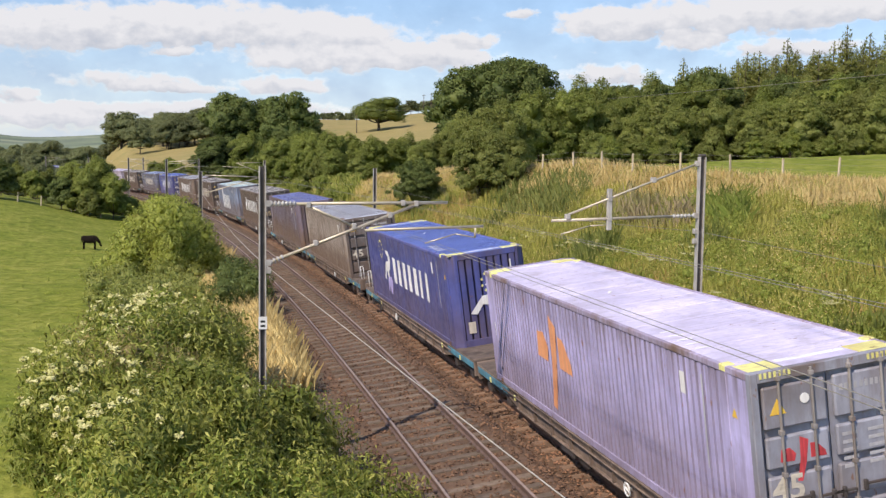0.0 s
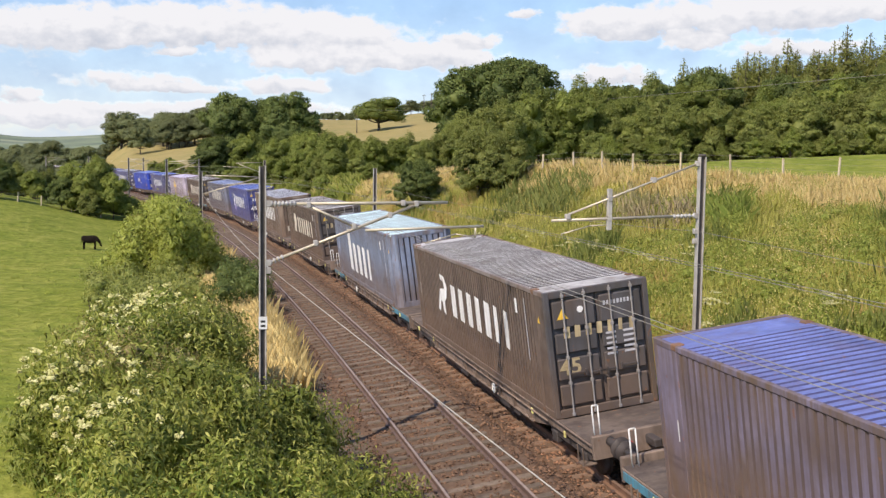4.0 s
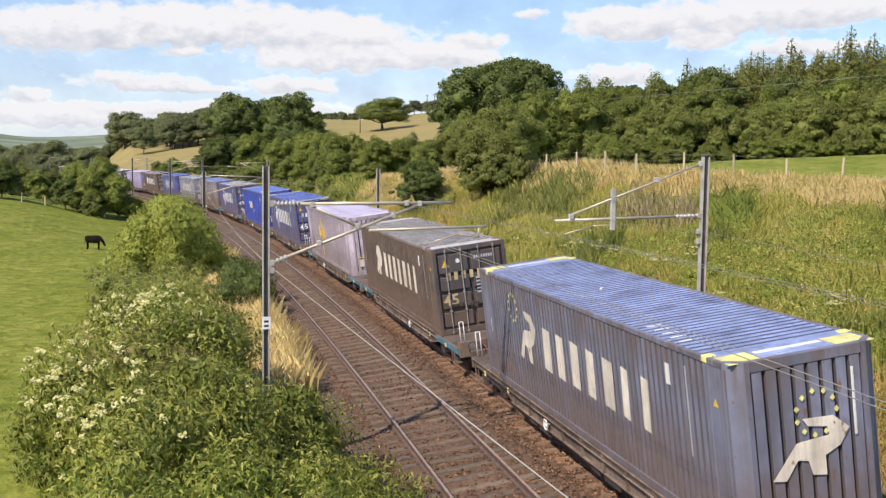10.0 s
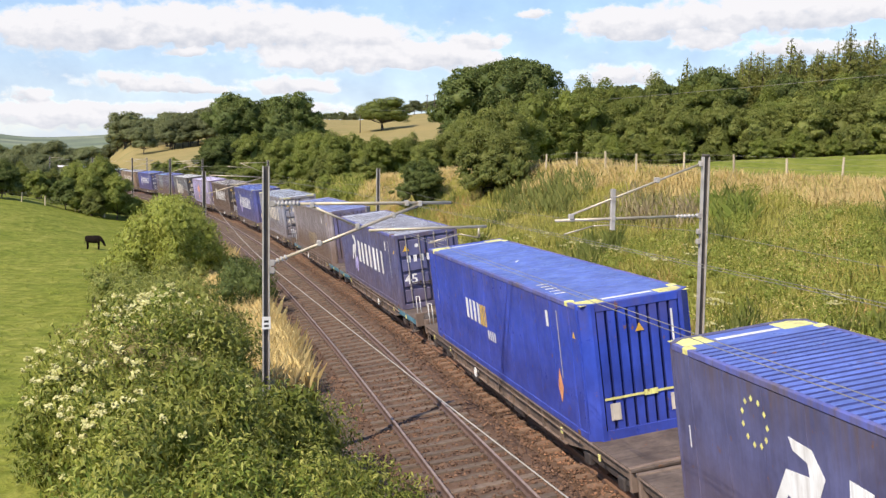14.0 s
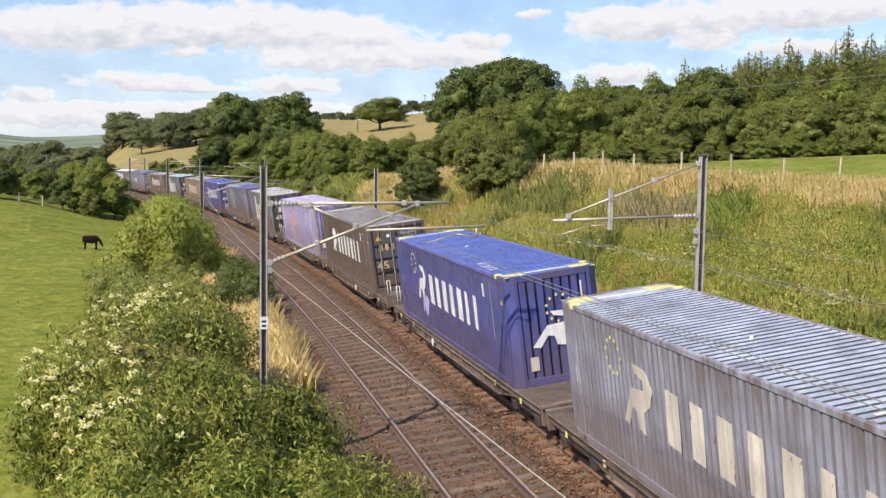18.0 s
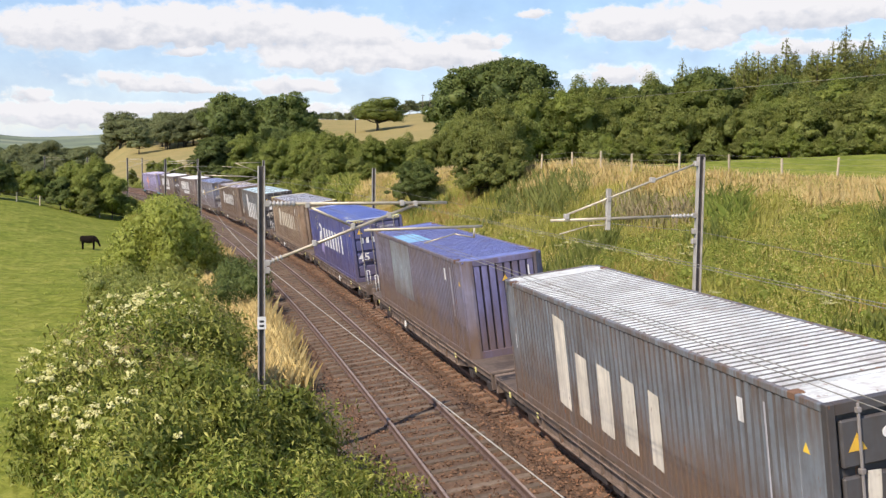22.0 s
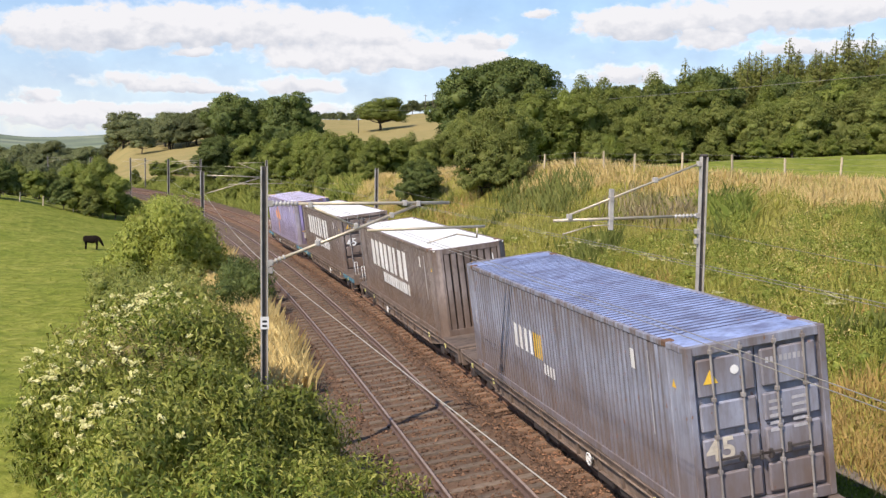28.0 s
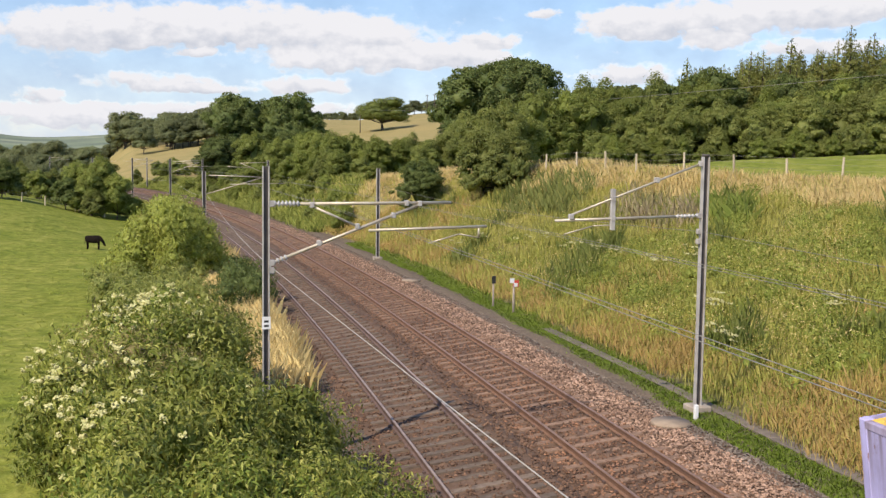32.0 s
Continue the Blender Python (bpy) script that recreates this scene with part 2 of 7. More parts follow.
def rod(bm, a, b, r, r2=None, seg=8):
    """A round bar from a to b."""
    a, b = Vector(a), Vector(b)
    d = b - a
    q = d.to_track_quat("Z", "Y").to_matrix().to_4x4()
    bmesh.ops.create_cone(bm, cap_ends=True, segments=seg, radius1=r, radius2=r if r2 is None else r2, depth=d.length, matrix=Matrix.Translation((a + b) / 2) @ q)


def rods(name, rows, material=None, seg=8):
    bm = bmesh.new()
    for r in rows:
        rod(bm, r[0], r[1], r[2], r[3] if len(r) > 3 else None, seg)
    return bm_mesh(name, bm, material, True)


def tube_along(name, pts, r, material, seg=5):
    """A wire through points."""
    pts = np.asarray(pts, float)
    t = np.gradient(pts, axis=0)
    t /= np.linalg.norm(t, axis=1)[:, None]
    a = np.cross(t, (0.0, 0.0, 1.0))
    a /= np.linalg.norm(a, axis=1)[:, None] + 1e-9
    b = np.cross(a, t)
    ang = np.linspace(0, 2 * np.pi, seg, endpoint=False)
    v = pts[:, None] + r * (np.cos(ang)[None, :, None] * a[:, None] + np.sin(ang)[None, :, None] * b[:, None])
    i, j = np.meshgrid(np.arange(len(pts) - 1), np.arange(seg), indexing="ij")
    j2 = (j + 1) % seg
    f = np.stack([i * seg + j, i * seg + j2, (i + 1) * seg + j2, (i + 1) * seg + j], -1).reshape(-1, 4)
    return mesh_of(name, v.reshape(-1, 3), f, material, True)


# ---- the line of the railway ----
CANT, APART = radians(7.9), 3.65
DS = 0.5
_s, _p, _h = [0.0], [(9.126, 0.0)], [0.0]
while _s[-1] < 700:
    y = _p[-1][1]
    h = math.atan(-0.785e-3 * y - 2.1e-6 * y * y) if y < 200 else _h[-1] - DS / 640
    if _s[-1] > 520:
        h = _h[-1]
    _s.append(_s[-1] + DS), _h.append(h), _p.append((_p[-1][0] + math.sin(h) * DS, y + math.cos(h) * DS))
LS = np.array([-400.0, -200.0] + _s)
LX = np.array([9.126, 9.126] + [q[0] for q in _p])
LY = np.array([-400.0, -200.0] + [q[1] for q in _p])
LH = np.array([0.0, 0.0] + _h)


def line(s):
    """Place and heading of the right-hand track's middle."""
    return np.interp(s, LS, LX), np.interp(s, LS, LY), np.interp(s, LS, LH)


def at(s, u, z=0.0):
    """A place u metres right of the right-hand track's middle, upright."""
    x, y, h = line(s)
    return Vector((x + u * np.cos(h), y - u * np.sin(h), z))


def upright(s, u, z=0.0, turn=0.0):
    """A pose whose x goes to the right of the line and y along it."""
    return Matrix.Translation(at(s, u, z)) @ pose(0, 0, 0, 0, 0, turn - math.degrees(float(line(s)[2])))


def canted(s, u=0.0):
    """A pose on the canted track plane; x right, y along."""
    return upright(s, u) @ Matrix.Rotation(-CANT, 4, "Y")


def along(x, y):
    """s and u of many places."""
    s = np.clip(np.array(y, float), -380, 690)
    for _ in range(12):
        px, py, h = line(s)
        s = np.clip(s + 0.8 * ((x - px) * np.sin(h) + (y - py) * np.cos(h)), -380, 690)
    px, py, h = line(s)
    return s, (x - px) * np.cos(h) - (y - py) * np.sin(h)


def smooth(a, b, v):
    t = np.clip((v - a) / (b - a), 0, 1)
    return t * t * (3 - 2 * t)


CREST_S = [-100, 0, 20, 40, 52, 61, 66, 78, 88, 110, 150, 200, 260, 700]
CREST_U = [24, 25, 26, 27, 26, 19.5, 17.5, 13, 9.0, 8.5, 8.5, 9, 10, 10]
CREST_Z = [5.0, 5.1, 5.2, 5.3, 5.4, 5.9, 6.2, 5.6, 4.8, 4.0, 2.6, 2.0, 2.0, 2.0]


def wobble(x, y, size, seed=0.0):
    """Cheap smooth unevenness."""
    a = np.sin(x / size + 1.7 * seed) * np.cos(y / size * 0.83 + seed) + 0.6 * np.sin(x / size * 2.1 - y / size * 1.3 + 2.3 * seed)
    return 0.5 * a + 0.3 * np.sin(x / size * 3.7 + 1.1) * np.sin(y / size * 4.3 + seed)


def ground_z(x, y):
    x, y = np.asarray(x, float), np.asarray(y, float)
    s, u = along(x, y)
    uc, zc = np.interp(s, CREST_S, CREST_U), np.interp(s, CREST_S, CREST_Z)
    far = np.hypot(x, y)
    # right of the line: foot, slope, crest, rising fields
    t = np.clip((u - 4.4) / np.maximum(uc - 4.4, 1), 0, 1)
    slope = 0.06 + (zc - 0.06) * (t * 0.7 + 0.3 * smooth(0, 1, t)) + 0.16 * wobble(x, y, 2.6) * np.sin(np.pi * t)
    k = np.interp(s, [0, 110, 200, 255], [0.045, 0.055, 0.12, 0.17])
    fade = (1 - 0.95 * smooth(400, 700, far)) * np.where(far > 200, smooth(-6.5, -4.0, np.degrees(np.arctan2(x, y))), 1.0)
    up = np.minimum(k * np.maximum(u - uc, 0), 34) * fade + 0.12 * wobble(x, y, 9.0, 1) * smooth(0, 6, u - uc)
    up = up * (1 - 0.10 * smooth(5, 8, np.degrees(np.arctan2(x, y))) * smooth(200, 300, far))
    right = np.where(u < 4.4, -0.42 + 0.47 * smooth(2.5, 3.0, u), slope + up)
    # left: ditch, hedge bank, the cows' field, valley
    left = -0.42 - 0.5 * smooth(6.3, 11.5, -u) + 0.10 * wobble(x, y, 6.0, 2) * smooth(8, 14, -u)
    left = left + 2.9 * smooth(62, 122, far) * smooth(9, 27, -u) * (1 - smooth(128, 190, far))
    left = left - 7.0 * smooth(130, 420, far) * smooth(8, 60, -u)
    z = np.where(u > 0, right, left)
    z = np.where((u > -6.4) & (u < 2.5), -0.42, z)
    # distant hills close the view
    az = np.arctan2(x, y)
    hills = (58 + 9 * np.sin(az * 21 + 1) + 4 * np.sin(az * 47)) * smooth(900, 2600, far)
    valley = 3.0 * smooth(200, 420, far) * smooth(-4.0, -6.5, np.degrees(az)) * (u > 0)
    return z + hills - valley


def build_ground():
    rad = np.concatenate([np.array([0.0, 1.5, 3.0]), 4.5 * 1.026 ** np.arange(0, 266)])
    ang = np.radians(np.concatenate([np.arange(-16, 41, 0.16), np.arange(41.5, 344, 2.5)]))
    R, A = np.meshgrid(rad, ang, indexing="ij")
    x, y = R * np.sin(A), R * np.cos(A)
    z = ground_z(x, y)
    n, c = x.shape
    i, j = np.meshgrid(np.arange(n - 1), np.arange(c), indexing="ij")
    j2 = (j + 1) % c
    f = np.stack([i * c + j, (i + 1) * c + j, (i + 1) * c + j2, i * c + j2], -1).reshape(-1, 4)
    v = np.stack([x, y, z], -1).reshape(-1, 3)
    me = mesh_of("ground", v, f[:, ::-1].copy(), M_GROUND, True)
    s, u = along(v[:, 0], v[:, 1])
    far = np.hypot(v[:, 0], v[:, 1])
    uc = np.interp(s, CREST_S, CREST_U)
    cut = smooth(2.4, 3.2, u) * (1 - smooth(1.0, 4.0, u - uc)) * (s < 240)
    dry = smooth(-7, -1, u - uc) * (1 - smooth(2, 5, u - uc)) * (s > 15) * (1 - smooth(80, 95, s))
    gold = smooth(196, 214, far) * (u > uc - 2) * (1 - 0.75 * smooth(450, 900, far))
    straw = smooth(4.6, 6.0, -u) * (1 - smooth(7.6, 9.5, -u)) * (s > 24) * (s < 75)
    for nm, w in (("cutting", cut), ("dry", np.maximum(dry, straw)), ("gold", gold), ("hazy_hills", smooth(420, 900, far)), ("soil", smooth(5.2, 3.0, np.abs(u + 1.4) - 2.2) * 1.0)):
        at_ = me.attributes.new(nm, "FLOAT", "POINT")
        at_.data.foreach_set("value", w.astype(np.float32))
    return tagged(new("ground", me), "grass fields, railway cutting slopes and distant hills", "ground", kind="structure")


def ground_material():
    m = bpy.data.materials.new("meadow_and_fields")
    m.use_nodes = True
    n, k = m.node_tree.nodes, m.node_tree.links
    b = n["Principled BSDF"]
    b.inputs["Roughness"].default_value, b.inputs["Specular IOR Level"].default_value = 0.95, 0.1
    co = n.new("ShaderNodeTexCoord")

    def noise_(scale, detail=4):
        q = n.new("ShaderNodeTexNoise")
        q.inputs["Scale"].default_value, q.inputs["Detail"].default_value = scale, detail
        k.new(co.outputs["Object"], q.inputs["Vector"])
        r = n.new("ShaderNodeMapRange")
        r.inputs[1].default_value, r.inputs[2].default_value = 0.33, 0.67
        k.new(q.outputs[0], r.inputs[0])
        return r.outputs[0]

    def mix_(f, a, c):
        q = n.new("ShaderNodeMix")
        q.data_type = "RGBA"
        for slot, val in ((0, f), (6, a), (7, c)):
            if isinstance(val, tuple):
                q.inputs[slot].default_value = (*val, 1)
            elif isinstance(val, float):
                q.inputs[slot].default_value = val
            else:
                k.new(val, q.inputs[slot])
        return q.outputs[2]

    def attr(name):
        q = n.new("ShaderNodeAttribute")
        q.attribute_name = name
        return q.outputs["Fac"]

    def times(a, c):
        q = n.new("ShaderNodeMath")
        q.operation = "MULTIPLY"
        k.new(a, q.inputs[0])
        k.new(c, q.inputs[1])
        return q.outputs[0]

    big, mid, tuft, fine = noise_(0.09), noise_(0.4, 7), noise_(1.7, 8), noise_(14.0, 5)
    meadow = mix_(mid, mix_(tuft, (0.118, 0.152, 0.018), (0.205, 0.240, 0.032)), mix_(tuft, (0.165, 0.192, 0.025), mix_(fine, (0.245, 0.255, 0.045), (0.37, 0.355, 0.085))))
    cutting = mix_(tuft, mix_(fine, (0.15, 0.165, 0.042), (0.24, 0.23, 0.07)), mix_(mid, (0.31, 0.25, 0.10), (0.18, 0.19, 0.055)))
    dry = mix_(fine, (0.42, 0.32, 0.15), (0.54, 0.42, 0.22))
    gold = mix_(mid, mix_(tuft, (0.30, 0.235, 0.095), (0.385, 0.30, 0.125)), mix_(big, (0.235, 0.215, 0.078), (0.345, 0.27, 0.105)))
    soil = mix_(fine, (0.11, 0.085, 0.06), (0.18, 0.14, 0.10))
    c = mix_(attr("cutting"), meadow, cutting)
    c = mix_(times(attr("dry"), mix_(tuft, (0.55, 0.55, 0.55), (1.0, 1.0, 1.0))), c, dry)
    c = mix_(attr("gold"), c, gold)
    # far fields and woods, their colour greyed with distance to stand for haze
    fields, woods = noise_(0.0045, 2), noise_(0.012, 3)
    c = mix_(attr("hazy_hills"), c, mix_(woods, (0.13, 0.165, 0.12), mix_(fields, (0.19, 0.235, 0.14), (0.31, 0.33, 0.22))))
    c = mix_(attr("soil"), c, soil)
    k.new(c, b.inputs["Base Color"])
    bp = n.new("ShaderNodeBump")
    bp.inputs["Strength"].default_value, bp.inputs["Distance"].default_value = 0.7, 0.12
    k.new(tuft, bp.inputs["Height"])
    k.new(bp.outputs[0], b.inputs["Normal"])
    return m


rnd0 = random.Random(17)
M_GROUND = ground_material()
build_ground()


# ---- clouds: a far backdrop that drifts ----
CLOUDS = [(-8.9, 6.33, 4.1, 1.12), (-4.1, 6.79, 4.7, 1.25), (2.1, 7.05, 5.6, 1.31), (7.3, 6.54, 4.1, 1.12), (12.2, 5.86, 3.1, 0.56), (5.7, 5.33, 4.7, 0.75),
          (11.6, 5.51, 3.4, 0.69), (-1.7, 5.5, 1.1, 0.28), (-4.0, 3.92, 3.7, 0.53), (-0.9, 3.66, 1.9, 0.28), (-9.8, 3.13, 1.1, 0.44), (-8.0, 2.03, 5.3, 0.69),
          (3.9, 3.94, 2.8, 0.5), (21.2, 7.28, 2.6, 0.93), (26.4, 7.67, 6.5, 1.12), (31.7, 7.97, 4.1, 0.81), (35.5, 7.88, 1.6, 0.62), (21.5, 4.69, 2.8, 0.62),
          (25.8, 6.46, 1.7, 0.5), (30.9, 6.02, 3.4, 0.5), (16.6, 8.05, 1.0, 0.31), (13.8, 6.59, 1.7, 0.44), (0.9, 2.56, 9.3, 0.44)]


def cloud_material():
    m = bpy.data.materials.new("fair_weather_cloud")
    m.use_nodes = True
    n, k = m.node_tree.nodes, m.node_tree.links
    n.remove(n["Principled BSDF"])
    out = n["Material Output"]

    def op(kind, a, b=None, c=None):
        q = n.new("ShaderNodeMath")
        q.operation = kind
        for i, v in enumerate((a, b, c)):
            if v is None:
                continue
            if isinstance(v, (int, float)):
                q.inputs[i].default_value = v
            else:
                k.new(v, q.inputs[i])
        return q.outputs[0]

    co, sp = n.new("ShaderNodeTexCoord"), n.new("ShaderNodeSeparateXYZ")
    k.new(co.outputs["Object"], sp.inputs[0])
    az = op("MULTIPLY", op("ARCTAN2", sp.outputs[0], sp.outputs[1]), 57.2958)
    el = op("MULTIPLY", sp.outputs[2], 57.2958 / 3200)
    cb = n.new("ShaderNodeCombineXYZ")
    k.new(az, cb.inputs[0])
    k.new(op("MULTIPLY", el, 1.45), cb.inputs[1])

    def fbm(scale, detail, rough=0.6):
        q = n.new("ShaderNodeTexNoise")
        q.inputs["Scale"].default_value, q.inputs["Detail"].default_value, q.inputs["Roughness"].default_value = scale, detail, rough
        k.new(cb.outputs[0], q.inputs["Vector"])
        return q

    warp, puff, veil = fbm(0.55, 4), fbm(0.95, 8, 0.54), fbm(0.28, 5)
    ws = n.new("ShaderNodeSeparateColor")
    k.new(warp.outputs["Color"], ws.inputs[0])
    az = op("ADD", az, op("MULTIPLY", op("SUBTRACT", ws.outputs[0], 0.5), 3.2))
    el = op("ADD", el, op("MULTIPLY", op("SUBTRACT", ws.outputs[1], 0.5), 0.9))
    total, high = 0.0, 0.0
    for a, e, ra, re in CLOUDS:
        dy = op("DIVIDE", op("SUBTRACT", el, e), re)
        dx = op("DIVIDE", op("SUBTRACT", az, a), ra)
        d2 = op("ADD", op("MULTIPLY", dx, dx), op("MULTIPLY", dy, dy))
        w = op("MAXIMUM", op("SUBTRACT", 1.0, op("MULTIPLY", d2, 0.62)), 0.0)
        total, high = op("ADD", w, total), op("ADD", op("MULTIPLY", w, dy), high)
    rel = op("DIVIDE", high, op("ADD", total, 0.02))
    body = op("ADD", op("MINIMUM", total, 1.0), op("MULTIPLY", op("SUBTRACT", puff.outputs[0], 0.5), 1.7))
    al = n.new("ShaderNodeMapRange")
    al.interpolation_type = "SMOOTHSTEP"
    al.inputs[1].default_value, al.inputs[2].default_value = 0.16, 0.74
    k.new(body, al.inputs[0])
    hz = n.new("ShaderNodeMapRange")      # thin veil, thicker near the horizon
    hz.inputs[1].default_value, hz.inputs[2].default_value, hz.inputs[3].default_value, hz.inputs[4].default_value = 0.3, 8.0, 0.8, 0.66
    k.new(el, hz.inputs[0])
    veil_a = op("MULTIPLY", hz.outputs[0], op("ADD", 0.45, veil.outputs[0]))
    alpha = op("MINIMUM", op("MAXIMUM", al.outputs[0], veil_a), 1.0)
    lit = op("ADD", op("MULTIPLY", rel, 0.42), op("ADD", 0.62, op("MULTIPLY", op("SUBTRACT", puff.outputs[0], 0.5), 1.1)))
    lr = n.new("ShaderNodeMapRange")
    k.new(lit, lr.inputs[0])
    lr.inputs[1].default_value, lr.inputs[2].default_value = 0.18, 0.66
    col = n.new("ShaderNodeMix")
    col.data_type = "RGBA"
    col.inputs[6].default_value, col.inputs[7].default_value = (0.585, 0.65, 0.725, 1), (0.87, 0.91, 0.93, 1)
    k.new(lr.outputs[0], col.inputs[0])
    haze = n.new("ShaderNodeMix")
    haze.data_type = "RGBA"
    deep = n.new("ShaderNodeMapRange")
    deep.inputs[1].default_value, deep.inputs[2].default_value = 0.5, 8.5
    k.new(el, deep.inputs[0])
    blue = n.new("ShaderNodeMix")
    blue.data_type = "RGBA"
    blue.inputs[6].default_value, blue.inputs[7].default_value = (0.58, 0.70, 0.84, 1), (0.32, 0.535, 0.80, 1)
    k.new(deep.outputs[0], blue.inputs[0])
    k.new(blue.outputs[2], haze.inputs[6])
    k.new(al.outputs[0], haze.inputs[0])
    k.new(col.outputs[2], haze.inputs[7])
    em, tr, mx = n.new("ShaderNodeEmission"), n.new("ShaderNodeBsdfTransparent"), n.new("ShaderNodeMixShader")
    k.new(haze.outputs[2], em.inputs[0])
    em.inputs[1].default_value = 0.76
    k.new(alpha, mx.inputs[0])
    k.new(tr.outputs[0], mx.inputs[1])
    k.new(em.outputs[0], mx.inputs[2])
    k.new(mx.outputs[0], out.inputs[0])
    return m


def build_clouds():
    az = np.radians(np.arange(-40, 65.1, 1.0))
    el = np.radians(np.arange(-1.0, 16.1, 1.0))
    A, E = np.meshgrid(az, el, indexing="ij")
    v = np.stack([3200 * np.sin(A), 3200 * np.cos(A), 3200 * E], -1).reshape(-1, 3)
    c = len(el)
    i, j = np.meshgrid(np.arange(len(az) - 1), np.arange(c - 1), indexing="ij")
    f = np.stack([i * c + j, i * c + j + 1, (i + 1) * c + j + 1, (i + 1) * c + j], -1).reshape(-1, 4)
    ob = new("backdrop_clouds", mesh_of("backdrop_clouds", v, f, cloud_material(), True))
    ob.location = EYE
    return tagged(ob, "white fair-weather cumulus banks drifting slowly", "clouds", kind="structure")


SKYBAND = build_clouds()


# ---- permanent way ----
BED_U = [-6.7, -5.9, -5.25, -4.4, -3.65, -2.9, -2.1, -1.75, -1.5, -0.75, 0.0, 0.75, 1.6, 2.2, 2.7, 3.1]
BED_Z = [-0.50, -0.44, -0.422, -0.318, -0.214, -0.113, -0.012, -0.11, -0.40, -0.308, -0.203, -0.102, 0.0, 0.03, 0.05, -0.08]


def bed_z(u):
    return np.interp(u, BED_U, BED_Z)


def build_bed():
    us = np.arange(-6.7, 3.11, 0.14)
    ss = np.concatenate([np.arange(-60, 8, 3.0), np.arange(8, 70, 0.25), np.arange(70, 160, 0.8), np.arange(160, 560, 5.0)])
    S, U = np.meshgrid(ss, us, indexing="ij")
    px, py, h = line(S)
    rough = np.random.RandomState(3).normal(0, 0.013, S.shape)
    v = np.stack([px + U * np.cos(h), py - U * np.sin(h), bed_z(U) + rough - 0.01], -1).reshape(-1, 3)
    n, c = S.shape
    i, j = np.meshgrid(np.arange(n - 1), np.arange(c - 1), indexing="ij")
    f = np.stack([i * c + j, i * c + j + 1, (i + 1) * c + j + 1, (i + 1) * c + j], -1).reshape(-1, 4)
    me = mesh_of("ballast_bed", v, f, M_BALLAST)
    tagged(new("ballast_bed", me), "brown stone ballast bed of a curved double track", "ballast", kind="structure")


build_bed()
RAIL_PROFILE = [(-0.07, -0.170), (0.07, -0.170), (0.07, -0.158), (0.012, -0.140), (0.012, -0.045), (0.036, -0.034), (0.036, -0.004), (0.03, 0.0), (-0.03, 0.0), (-0.036, -0.004), (-0.036, -0.034), (-0.012, -0.045), (-0.012, -0.140), (-0.07, -0.158)]


def swept(name, profile, uc, u_off, s0, s1, material, closed=True):
    """A profile carried along a track; uc: the track's middle, u_off: across the canted plane."""
    ss = np.concatenate([np.arange(s0, min(s1, 160), 1.0), np.arange(160, s1 + 0.1, 4.0)])
    px, py, h = line(ss)
    c, sn = math.cos(CANT), math.sin(CANT)
    rows = []
    for a, b in profile:
        uu, zz = (u_off + a) * c - b * sn, (u_off + a) * sn + b * c
        rows.append(np.stack([px + (uc + uu) * np.cos(h), py - (uc + uu) * np.sin(h), np.full_like(px, zz)], -1))
    v = np.stack(rows, 1)
    n, k = v.shape[:2]
    i, j = np.meshgrid(np.arange(n - 1), np.arange(k if closed else k - 1), indexing="ij")
    j2 = (j + 1) % k
    f = np.stack([i * k + j, i * k + j2, (i + 1) * k + j2, (i + 1) * k + j], -1).reshape(-1, 4)
    return mesh_of(name, v.reshape(-1, 3), f, material)


def sleeper_mesh():
    bm = bmesh.new()
    vs = box(bm, -1.25, 1.25, -0.14, 0.14, -0.36, -0.172, 0.0)
    for v in bm.verts:
        if v.co.z > -0.2:
            v.co.y *= 0.78
            v.co.x *= 0.985
    bmesh.ops.bisect_plane(bm, geom=bm.verts[:] + bm.edges[:] + bm.faces[:], plane_co=(-0.4, 0, 0), plane_no=(1, 0, 0))
    bmesh.ops.bisect_plane(bm, geom=bm.verts[:] + bm.edges[:] + bm.faces[:], plane_co=(0.4, 0, 0), plane_no=(1, 0, 0))
    for v in bm.verts:
        if v.co.z > -0.2 and abs(v.co.x) < 0.5:
            v.co.z -= 0.02
    return bm_mesh("sleeper", bm, M_SLEEPER)


ME_SLEEPER = sleeper_mesh()
ME_CLIP = boxes("rail_clip", [(-0.13, -0.075, -0.05, 0.05, -0.172, -0.13), (0.075, 0.13, -0.05, 0.05, -0.172, -0.13)], M_RAIL)


def build_track(name, uc, label, head, steel, sleeper):
    t = thing(name, label, "railway track", kind="structure")
    for side in (-1, 1):
        r = child("rail", swept("rail", RAIL_PROFILE, uc, side * 0.7525, -40, 560, steel), t)
        child("running_surface", swept("running_surface", [(-0.026, 0.002), (0.026, 0.002)], uc, side * 0.7525, -40, 560, head, False), r, None, "worn rail head")
    rng = random.Random(uc)
    for i in range(290):
        s = 11.0 + i * 0.68
        child("sleeper", ME_SLEEPER, t, canted(s, uc) @ pose(0, rng.uniform(-0.02, 0.02), rng.uniform(-0.018, 0.006), 0, 0, rng.uniform(-0.8, 0.8)), "", sleeper)
        if s < 60:
            for side in (-1, 1):
                child("rail_clip", ME_CLIP, t, canted(s, uc) @ pose(side * 0.7525, 0, 0))
    return t


